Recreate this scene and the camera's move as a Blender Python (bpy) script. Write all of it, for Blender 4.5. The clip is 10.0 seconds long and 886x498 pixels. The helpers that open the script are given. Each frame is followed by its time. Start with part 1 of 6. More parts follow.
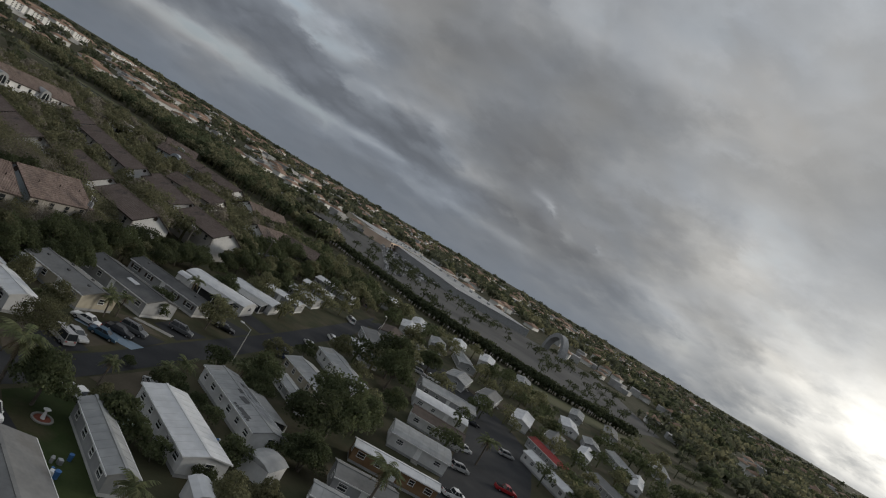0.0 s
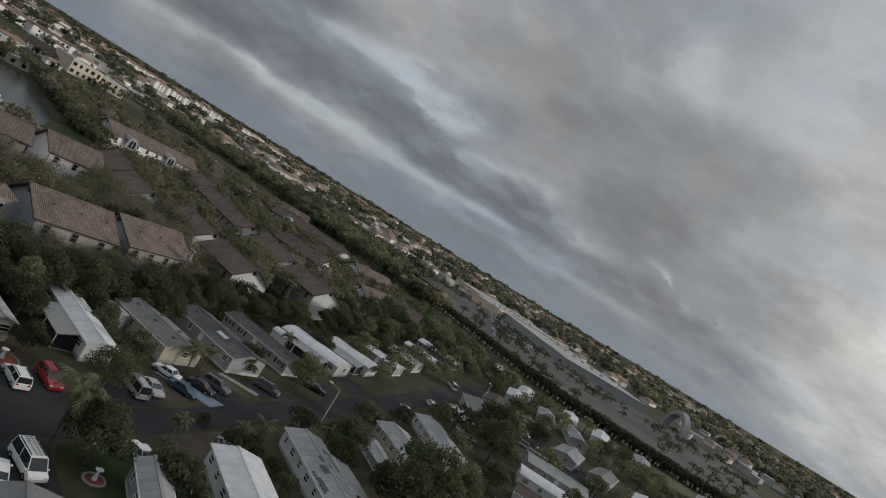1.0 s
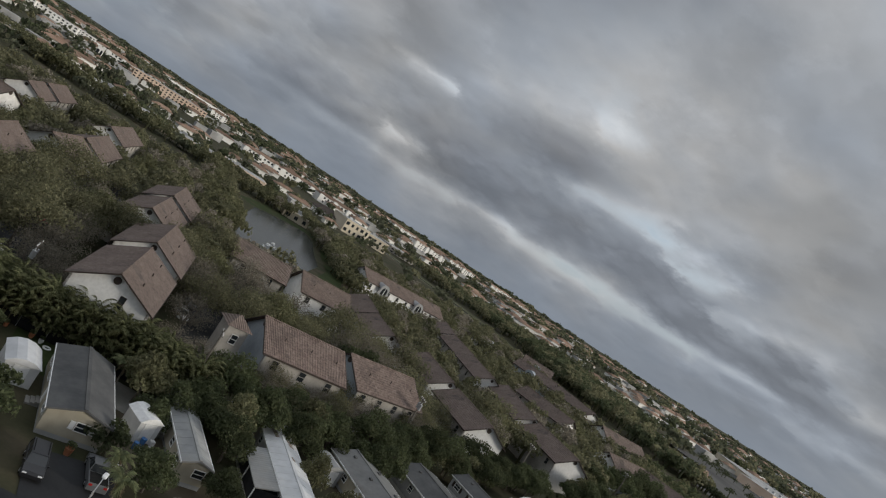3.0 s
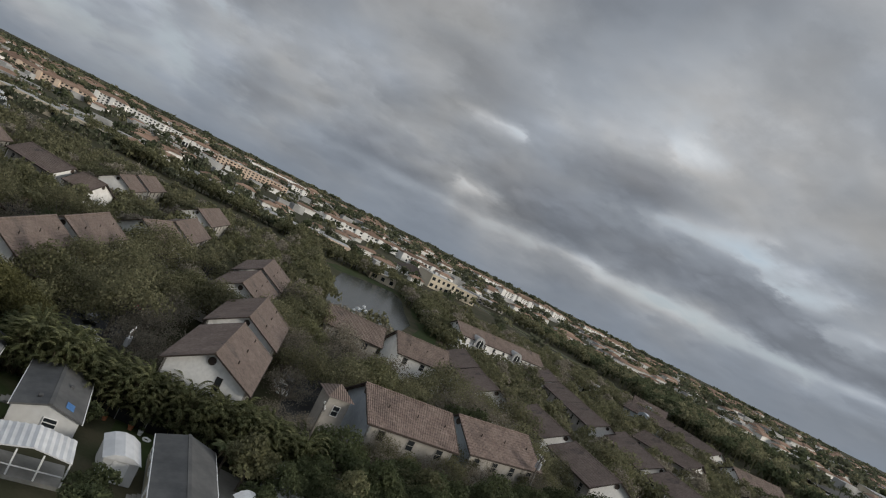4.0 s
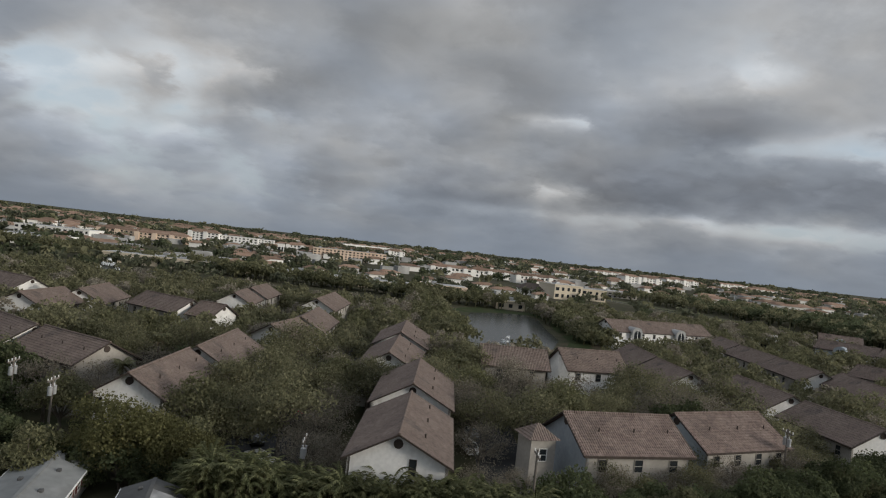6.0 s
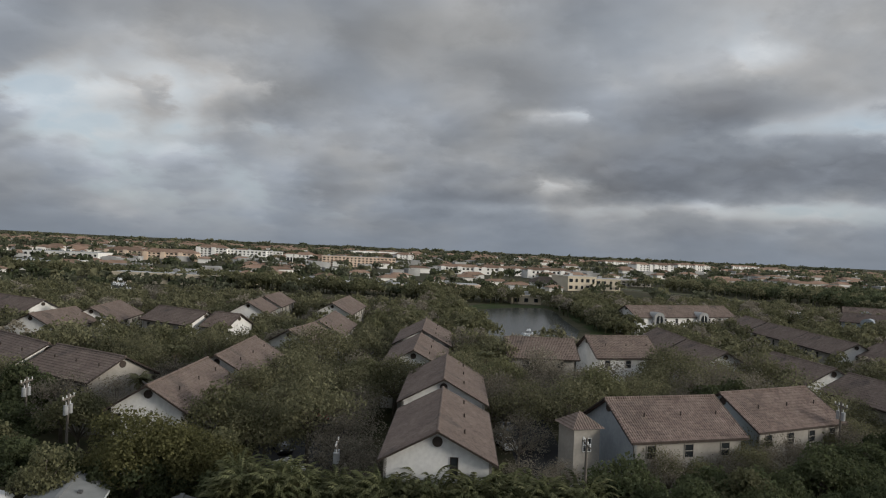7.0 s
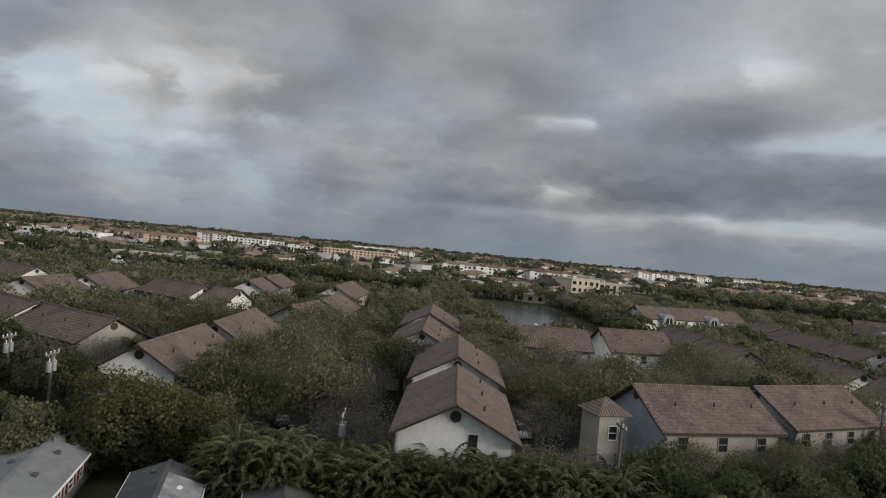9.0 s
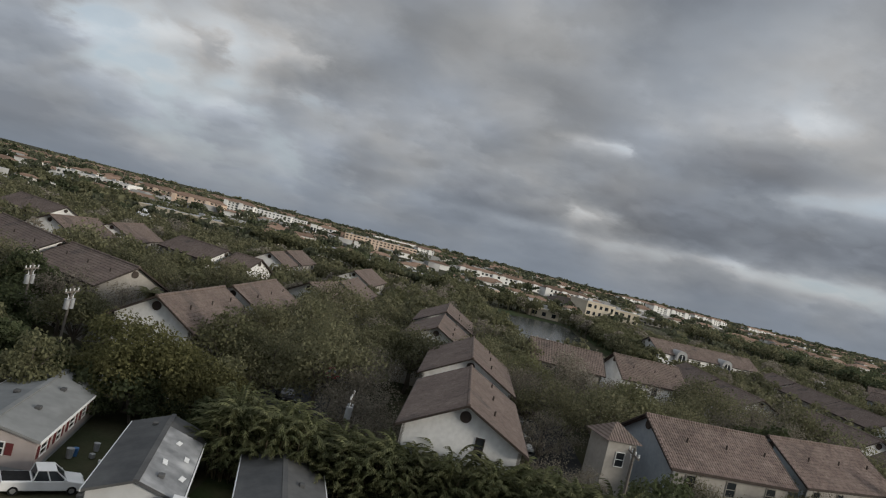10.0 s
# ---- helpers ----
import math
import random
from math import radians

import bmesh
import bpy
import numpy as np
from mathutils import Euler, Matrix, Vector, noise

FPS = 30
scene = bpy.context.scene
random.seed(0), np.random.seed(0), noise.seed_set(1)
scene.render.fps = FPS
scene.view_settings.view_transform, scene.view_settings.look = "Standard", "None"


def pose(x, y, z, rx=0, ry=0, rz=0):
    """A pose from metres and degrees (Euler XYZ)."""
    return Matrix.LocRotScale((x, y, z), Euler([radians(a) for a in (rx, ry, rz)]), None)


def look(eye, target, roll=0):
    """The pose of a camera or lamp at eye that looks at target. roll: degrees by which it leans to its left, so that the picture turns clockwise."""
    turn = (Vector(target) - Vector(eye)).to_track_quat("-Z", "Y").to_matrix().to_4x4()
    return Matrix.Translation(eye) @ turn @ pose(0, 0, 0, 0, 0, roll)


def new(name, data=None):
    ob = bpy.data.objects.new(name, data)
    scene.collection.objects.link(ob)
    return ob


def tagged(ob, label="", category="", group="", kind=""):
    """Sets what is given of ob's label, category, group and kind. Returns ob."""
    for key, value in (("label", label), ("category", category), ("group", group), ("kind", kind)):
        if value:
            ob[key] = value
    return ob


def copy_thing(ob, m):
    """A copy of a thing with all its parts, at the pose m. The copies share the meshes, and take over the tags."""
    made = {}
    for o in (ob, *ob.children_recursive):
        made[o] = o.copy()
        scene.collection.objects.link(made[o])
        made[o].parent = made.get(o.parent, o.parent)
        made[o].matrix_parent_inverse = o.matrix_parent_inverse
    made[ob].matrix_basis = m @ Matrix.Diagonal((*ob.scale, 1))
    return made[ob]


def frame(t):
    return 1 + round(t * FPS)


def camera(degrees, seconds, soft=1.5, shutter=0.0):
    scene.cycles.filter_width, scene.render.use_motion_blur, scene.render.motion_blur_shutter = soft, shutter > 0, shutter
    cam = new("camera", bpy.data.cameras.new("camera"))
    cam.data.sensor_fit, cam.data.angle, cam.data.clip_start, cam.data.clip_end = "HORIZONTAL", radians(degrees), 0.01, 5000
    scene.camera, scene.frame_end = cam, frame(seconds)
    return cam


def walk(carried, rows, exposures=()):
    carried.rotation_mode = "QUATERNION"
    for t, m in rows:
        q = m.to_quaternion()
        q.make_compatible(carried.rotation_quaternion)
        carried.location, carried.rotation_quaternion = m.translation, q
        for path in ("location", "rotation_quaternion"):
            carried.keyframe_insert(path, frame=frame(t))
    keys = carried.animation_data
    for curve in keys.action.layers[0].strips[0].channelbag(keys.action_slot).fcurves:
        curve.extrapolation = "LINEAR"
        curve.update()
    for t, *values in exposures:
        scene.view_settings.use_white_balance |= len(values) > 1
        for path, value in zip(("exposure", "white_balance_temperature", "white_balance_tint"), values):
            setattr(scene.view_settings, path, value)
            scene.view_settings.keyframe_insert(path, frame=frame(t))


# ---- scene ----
cam = camera(65.0, 10.0, soft=1.15)


def aim(x, y, z, yaw, pitch, roll):
    return pose(x, y, z, 90 + pitch, 0, yaw) @ pose(0, 0, 0, 0, 0, roll)


PATH = [
    (0.0, -14.73, -41.35, 32.28, -53.78, -0.50, 30.97),
    (0.5, -9.68, -38.85, 31.57, -47.50, -0.48, 31.08),
    (1.0, -5.81, -36.33, 30.94, -43.14, -0.36, 31.48),
    (1.5, -2.85, -33.61, 30.68, -39.99, -0.37, 31.75),
    (2.0, -0.06, -29.74, 29.99, -35.29, -0.01, 31.65),
    (2.5, 3.01, -26.24, 29.21, -26.26, -0.04, 32.87),
    (3.0, 3.78, -21.99, 28.85, -19.52, -0.12, 33.02),
    (4.5, 4.42, -13.11, 26.87, -7.15, 0.07, 22.28),
    (5.0, 3.68, -10.42, 26.27, -5.68, -0.01, 15.02),
    (5.5, 2.80, -7.69, 25.43, -4.26, 0.05, 10.63),
    (6.0, 1.91, -5.24, 24.66, -2.85, 0.03, 6.30),
    (7.5, 0.00, 0.00, 22.21, -2.27, 0.13, 2.35),
    (8.0, -0.38, 1.41, 21.34, -2.18, 0.14, 5.18),
    (8.5, -0.71, 2.75, 20.45, -2.19, 0.16, 5.00),
    (9.0, -1.05, 3.94, 19.59, -2.18, 0.16, 5.36),
    (9.5, -1.36, 4.85, 18.96, -2.10, 0.16, 10.29),
    (10.0, -2.04, 5.09, 18.79, -0.60, 0.08, 14.05),
]
walk(cam, [(row[0], aim(*row[1:])) for row in PATH], exposures=[(0.0, -0.18), (1.0, 0.04), (2.0, 0.14), (3.0, 0.22), (4.5, 0.26), (6.0, 0.24), (10.0, 0.20)])

# ---------------------------------------------------------------- sky and light
SUN_AZ, SUN_EL = 112.0, 14.0


def build_sky():
    world = bpy.data.worlds.new("sky")
    scene.world = world
    world.use_nodes = True
    nt = world.node_tree
    nt.nodes.clear()
    N, L = nt.nodes.new, nt.links.new
    out = N("ShaderNodeOutputWorld")
    bg = N("ShaderNodeBackground")
    L(bg.outputs[0], out.inputs[0])
    tc = N("ShaderNodeTexCoord")
    sep = N("ShaderNodeSeparateXYZ")
    L(tc.outputs["Generated"], sep.inputs[0])

    def val(x):
        n = N("ShaderNodeValue")
        n.outputs[0].default_value = x
        return n.outputs[0]

    def m(op, a, b=None, c=None, clamp=False):
        n = N("ShaderNodeMath")
        n.operation, n.use_clamp = op, clamp
        for k, v in enumerate((a, b, c)):
            if v is None:
                continue
            if isinstance(v, (int, float)):
                n.inputs[k].default_value = v
            else:
                L(v, n.inputs[k])
        return n.outputs[0]

    def ramp(fac, *stops):
        n = N("ShaderNodeValToRGB")
        el = n.color_ramp.elements
        while len(el) < len(stops):
            el.new(0.5)
        for e, (p, c) in zip(el, stops):
            e.position = p
            e.color = (*c, 1) if isinstance(c, tuple) else (c, c, c, 1)
        L(fac, n.inputs[0])
        return n.outputs[0]

    def mixc(f, a, b, kind="MIX"):
        n = N("ShaderNodeMix")
        n.data_type, n.blend_type = "RGBA", kind
        for k, v in ((0, f), (6, a), (7, b)):
            if isinstance(v, (int, float)):
                n.inputs[k].default_value = v
            elif isinstance(v, tuple):
                n.inputs[k].default_value = (*v, 1)
            else:
                L(v, n.inputs[k])
        return n.outputs[2]

    def noise_at(vec, scale, detail, rough=0.55, dist=0.0):
        n = N("ShaderNodeTexNoise")
        n.inputs["Scale"].default_value, n.inputs["Detail"].default_value = scale, detail
        n.inputs["Roughness"].default_value, n.inputs["Distortion"].default_value = rough, dist
        L(vec, n.inputs["Vector"])
        return n.outputs["Fac"]

    z = m("MAXIMUM", sep.outputs[2], 0.0)
    flat = m("ADD", z, 0.34)
    u, v = m("DIVIDE", sep.outputs[0], flat), m("DIVIDE", sep.outputs[1], flat)

    def plane(ox, oy, sx=1.0, sy=1.0, turn=0.0):
        c, s = math.cos(radians(turn)), math.sin(radians(turn))
        uu = m("ADD", m("MULTIPLY", u, c), m("MULTIPLY", v, s))
        vv = m("SUBTRACT", m("MULTIPLY", v, c), m("MULTIPLY", u, s))
        cb = N("ShaderNodeCombineXYZ")
        L(m("MULTIPLY_ADD", uu, sx, ox), cb.inputs[0])
        L(m("MULTIPLY_ADD", vv, sy, oy), cb.inputs[1])
        return cb.outputs[0]

    # cloud sheets lie level and are seen in perspective; each is drawn twice, the second a little higher up, for its lit rims
    def sheet_of(shift):
        lower = m("ADD", z, 0.34 + shift)
        uu, vv = m("DIVIDE", sep.outputs[0], lower), m("DIVIDE", sep.outputs[1], lower)

        def at(ox, oy):
            cb = N("ShaderNodeCombineXYZ")
            L(m("ADD", uu, ox), cb.inputs[0])
            L(m("ADD", vv, oy), cb.inputs[1])
            return cb.outputs[0]

        large, small = noise_at(at(3.1, 7.4), 1.5, 4, 0.5, 0.2), noise_at(at(9.7, 2.2), 5.0, 7, 0.6, 0.1)
        # rounded heads: cells whose borders the small turbulence bends
        bend = N("ShaderNodeVectorMath")
        bend.operation = "ADD"
        wob = N("ShaderNodeCombineXYZ")
        L(m("MULTIPLY", m("SUBTRACT", small, 0.5), 0.30), wob.inputs[0])
        L(m("MULTIPLY", m("SUBTRACT", small, 0.5), -0.24), wob.inputs[1])
        L(at(5.3, 1.9), bend.inputs[0]), L(wob.outputs[0], bend.inputs[1])
        vo = N("ShaderNodeTexVoronoi")
        vo.feature, vo.voronoi_dimensions = "SMOOTH_F1", "2D"
        vo.inputs["Scale"].default_value, vo.inputs["Smoothness"].default_value, vo.inputs["Detail"].default_value, vo.inputs["Roughness"].default_value = 3.4, 0.35, 2.0, 0.45
        L(bend.outputs[0], vo.inputs["Vector"])
        return large, small, vo.outputs["Distance"]

    big, fine, head = sheet_of(0.0)
    big_up, fine_up, head_up = sheet_of(0.026)
    tint = noise_at(plane(1.3, 5.5), 1.6, 3, 0.5)
    
    def mass(a, b, c):
        return m("MULTIPLY_ADD", m("SUBTRACT", 0.42, c), 0.20, m("ADD", m("MULTIPLY", a, 0.80), m("MULTIPLY", b, 0.20)))

    body, body_up = mass(big, fine, head), mass(big_up, fine_up, head_up)
    # uneven edges for the larger forms
    rag_up = m("ADD", m("MULTIPLY", m("SUBTRACT", fine, 0.5), 0.08), m("MULTIPLY", m("SUBTRACT", head, 0.42), 0.05))
    rag_side = m("ADD", m("MULTIPLY", m("SUBTRACT", fine, 0.5), 0.16), m("MULTIPLY", m("SUBTRACT", head, 0.42), 0.10))

    def lobe(az, el, wide, high, ragged=1.0):
        # a soft form in the cloud towards one quarter of the sky
        a, e = radians(az), radians(el)
        x, y, zz = math.sin(a) * math.cos(e), math.cos(a) * math.cos(e), math.sin(e)
        side = m("SUBTRACT", m("MULTIPLY", sep.outputs[0], math.cos(a)), m("MULTIPLY", sep.outputs[1], math.sin(a)))
        side = m("MULTIPLY_ADD", rag_side, ragged, side)
        up = m("MULTIPLY_ADD", rag_up, ragged * min(1.0, high / 3), m("SUBTRACT", sep.outputs[2], zz))
        front = m("ADD", m("MULTIPLY", sep.outputs[0], x), m("MULTIPLY", sep.outputs[1], y))
        q = m("ADD", m("POWER", m("ABSOLUTE", m("DIVIDE", side, math.sin(radians(wide)))), 2.0), m("POWER", m("ABSOLUTE", m("DIVIDE", up, math.sin(radians(high)))), 2.0))
        g = m("POWER", 2.718, m("MULTIPLY", q, -1.0))
        return m("MULTIPLY", g, m("GREATER_THAN", front, 0.0))

    # breaks (+) and heavy rolls (-): azimuth, elevation, width, height, strength
    opening = val(0.0)
    for az, el, wide, high, k in ((-15.4, 12.2, 3.5, 1.7, 0.17), (-26, 10.8, 3, 1.7, 0.18), (-12.8, 9.1, 3.5, 0.8, 0.13), (-22.4, 8.3, 3.5, 0.9, 0.12), (-18, 6.8, 3.5, 0.7, 0.08),
                                  (-34.3, 14.3, 5.2, 3.3, 0.08), (-20.6, 14.6, 7, 2.5, 0.07), (11.7, 11.2, 2.2, 0.7, 0.19), (16.4, 13.2, 7.8, 2.1, -0.06), (6.7, 7.4, 3.5, 0.6, 0.09),
                                  (11.3, 5.7, 2.1, 0.7, 0.22), (2.3, 3.9, 8.7, 0.6, 0.06), (4.1, 5.5, 4.3, 0.5, 0.07), (36.8, 12.6, 5.2, 1.2, 0.02), (60.2, 7.1, 1.3, 0.7, 0.19),
                                  (64.4, 5.7, 1.4, 0.6, 0.16), (54.7, 23, 5.2, 2.9, 0.13), (60.5, 20.7, 6.1, 1.7, 0.07), (69, 21.2, 6.1, 2.5, 0.07), (74.3, 24.9, 5.2, 5, 0.08),
                                  (64.9, 26.5, 4.3, 5, 0.08), (37.7, 18.6, 7.8, 2.5, 0.06), (28.3, 14.2, 7, 1.7, 0.04), (0.7, 14, 11.3, 3.7, -0.08), (10.8, 4.4, 7.8, 0.4, -0.05),
                                  (-34.5, 4.1, 10.4, 2, -0.06), (68.8, 9.8, 11.3, 2.9, -0.1), (56.9, 8.6, 7.8, 2.1, -0.06), (63.5, 3, 13.9, 2.1, -0.07), (14.7, 17.5, 10.4, 5, -0.05),
                                  (47, 14.4, 12.2, 3.3, 0.03), (34, 7.2, 10, 1.7, -0.17), (43, 6.3, 7, 1.4, -0.18), (51, 5.1, 8, 1.1, -0.17), (60, 4.4, 8, 1, -0.1), (23, 6.4, 7, 1.6, -0.14),
                                  (29, 10.3, 3, 0.8, 0.17), (35.5, 10.2, 3.6, 0.7, 0.25), (41, 9.1, 3, 0.7, 0.18), (47.5, 7.8, 3, 0.7, 0.14), (54, 6.5, 4, 0.6, 0.08),
                                  (25, 4.2, 10, 0.55, 0.16), (40, 4, 10, 0.55, 0.17), (54, 3, 10, 0.45, 0.15), (11, 3.9, 6, 0.5, 0.07), (35, 2, 30, 1.1, -0.07),
                                  (29.5, 16, 4, 1.2, 0.14), (32.5, 11.2, 2.2, 0.8, 0.1), (-24, 9.2, 3, 1, 0.04), (14.8, 6.2, 2, 0.7, 0.14)):
        opening = m("MULTIPLY_ADD", lobe(az, el, wide, high), k, opening)
    dens = m("SUBTRACT", m("ADD", m("MULTIPLY", m("SUBTRACT", body, 0.5), ramp(sep.outputs[2], (0.10, 1.0), (0.28, 0.62))), 0.552), opening)
    rim = m("SUBTRACT", body, body_up)

    nish = N("ShaderNodeTexSky")
    nish.sky_type, nish.sun_disc = "NISHITA", False
    nish.sun_elevation, nish.sun_rotation = radians(SUN_EL), radians(SUN_AZ)
    blue = mixc(1.0, nish.outputs[0], (0.10, 0.105, 0.112), "MULTIPLY")
    blue = mixc(0.7, blue, (0.38, 0.46, 0.54))

    # thin cloud is bright, thick cloud dark; the foot of the sky is a slate haze
    cool = ramp(dens, (0.27, (0.50, 0.525, 0.55)), (0.38, (0.375, 0.405, 0.44)), (0.47, (0.280, 0.306, 0.343)), (0.56, (0.212, 0.234, 0.267)), (0.68, (0.150, 0.165, 0.190)))
    warm = ramp(dens, (0.27, (0.62, 0.595, 0.56)), (0.38, (0.43, 0.425, 0.42)), (0.47, (0.305, 0.309, 0.314)), (0.56, (0.222, 0.228, 0.235)), (0.68, (0.155, 0.160, 0.170)))
    cloud = mixc(ramp(tint, (0.42, 0.0), (0.62, 1.0)), cool, warm)
    lit = m("MULTIPLY_ADD", rim, 4.0, 0.5, clamp=True)
    cloud = mixc(1.0, cloud, ramp(lit, (0.0, 0.84), (0.5, 1.0), (1.0, 1.3)), "MULTIPLY")
    cover = ramp(dens, (0.24, 0.35), (0.43, 1.0))
    sky = mixc(cover, blue, cloud)
    haze = ramp(sep.outputs[2], (0.0, 0.85), (0.03, 0.55), (0.09, 0.10), (0.18, 0.0))
    sky = mixc(haze, sky, (0.168, 0.196, 0.236))
    # the cloud thins and brightens overhead and towards the sun
    lift = ramp(sep.outputs[2], (0.45, 1.0), (0.9, 2.3))
    sky = mixc(1.0, sky, lift, "MULTIPLY")
    glow = m("ADD", m("MULTIPLY", lobe(91, 3.8, 8.5, 4.0, 0.5), 0.95), m("MULTIPLY", lobe(80, 20, 20, 18, 0.6), 0.10))
    glow = m("ADD", glow, m("MULTIPLY", lobe(90, 8, 19, 7.5, 0.6), 0.26))
    glow = m("MULTIPLY", glow, m("MULTIPLY_ADD", fine, 1.4, 0.3))
    sky = mixc(1.0, sky, mixc(1.0, glow, (1.0, 0.95, 0.84), "MULTIPLY"), "ADD")
    L(sky, bg.inputs[0])
    bg.inputs[1].default_value = 1.0


build_sky()
sun = new("sun", bpy.data.lights.new("sun", "SUN"))
sun.data.energy, sun.data.angle, sun.data.color = 2.2, radians(14), (1.0, 0.93, 0.82)
_a, _e = radians(SUN_AZ), radians(SUN_EL)
sun.matrix_world = look((0, 0, 300), (-math.sin(_a) * 100, -math.cos(_a) * 100, 300 - 100 * math.tan(radians(SUN_EL))))


# ---------------------------------------------------------------- materials
def surface(name, a, b, rough=0.8, scale=3.0, metal=0.0, c=None, fine=30.0, bump=0.0, spread=0.0, spec=0.12, island=0.0, coords="Object", stretch=(1, 1, 1), grit=0.18):
    """Two-scale mottled surface between the colours a and b, with c in the stains."""
    mat = bpy.data.materials.new(name)
    mat.use_nodes = True
    nt = mat.node_tree
    N, L = nt.nodes.new, nt.links.new
    bs = nt.nodes["Principled BSDF"]
    bs.inputs["Roughness"].default_value, bs.inputs["Metallic"].default_value = rough, metal
    bs.inputs["Specular IOR Level"].default_value = spec
    tc, mp = N("ShaderNodeTexCoord"), N("ShaderNodeMapping")
    mp.inputs["Scale"].default_value = stretch
    L(tc.outputs[coords], mp.inputs[0])
    n1, n2 = N("ShaderNodeTexNoise"), N("ShaderNodeTexNoise")
    n1.inputs["Scale"].default_value, n1.inputs["Detail"].default_value = 1.0 / scale, 6
    n2.inputs["Scale"].default_value, n2.inputs["Detail"].default_value = fine / 10, 4
    L(mp.outputs[0], n1.inputs["Vector"]), L(mp.outputs[0], n2.inputs["Vector"])

    def mix(f, x, y, kind="MIX"):
        n = N("ShaderNodeMix")
        n.data_type, n.blend_type = "RGBA", kind
        for k, v in ((0, f), (6, x), (7, y)):
            if isinstance(v, (int, float)):
                n.inputs[k].default_value = v
            elif isinstance(v, tuple):
                n.inputs[k].default_value = (*v, 1)
            else:
                L(v, n.inputs[k])
        return n.outputs[2]

    def ramp(fac, lo, hi):
        n = N("ShaderNodeMapRange")
        n.inputs[1].default_value, n.inputs[2].default_value = lo, hi
        L(fac, n.inputs[0])
        return n.outputs[0]

    col = mix(ramp(n1.outputs[0], 0.35, 0.65), a, b)
    if c:
        n3 = N("ShaderNodeTexNoise")
        n3.inputs["Scale"].default_value, n3.inputs["Detail"].default_value = 0.45 / scale, 8
        L(mp.outputs[0], n3.inputs["Vector"])
        col = mix(ramp(n3.outputs[0], 0.54, 0.66), col, c)
    grain = N("ShaderNodeMapRange")
    grain.inputs[3].default_value, grain.inputs[4].default_value = 1 - grit, 1 + grit
    L(n2.outputs[0], grain.inputs[0])
    col = mix(1.0, col, grain.outputs[0], "MULTIPLY")
    if spread:
        info = N("ShaderNodeObjectInfo")
        r = N("ShaderNodeMapRange")
        r.inputs[3].default_value, r.inputs[4].default_value = 1 - spread, 1 + spread
        L(info.outputs["Random"], r.inputs[0])
        col = mix(1.0, col, r.outputs[0], "MULTIPLY")
    if island:
        geo = N("ShaderNodeNewGeometry")
        r = N("ShaderNodeMapRange")
        r.inputs[3].default_value, r.inputs[4].default_value = 1 - island, 1 + island
        L(geo.outputs["Random Per Island"], r.inputs[0])
        col = mix(1.0, col, r.outputs[0], "MULTIPLY")
    L(col, bs.inputs["Base Color"])
    if bump:
        bp = N("ShaderNodeBump")
        bp.inputs["Strength"].default_value, bp.inputs["Distance"].default_value = 0.6, bump
        L(n2.outputs[0], bp.inputs["Height"])
        L(bp.outputs[0], bs.inputs["Normal"])
    return mat


def foliage(name, a, b, spread=0.22):
    """Leaves: half the light that strikes them passes through."""
    a, b = (tuple(1.22 * v for v in c) for c in (a, b))
    mat = surface(name, a, b, 0.75, 1.5, spread=spread, island=0.35, fine=40, spec=0.2)
    nt = mat.node_tree
    bs = nt.nodes["Principled BSDF"]
    tr, mx = nt.nodes.new("ShaderNodeBsdfTranslucent"), nt.nodes.new("ShaderNodeMixShader")
    nt.links.new(bs.inputs["Base Color"].links[0].from_socket, tr.inputs[0])
    mx.inputs[0].default_value = 0.5
    nt.links.new(bs.outputs[0], mx.inputs[1])
    nt.links.new(tr.outputs[0], mx.inputs[2])
    nt.links.new(mx.outputs[0], nt.nodes["Material Output"].inputs[0])
    return mat


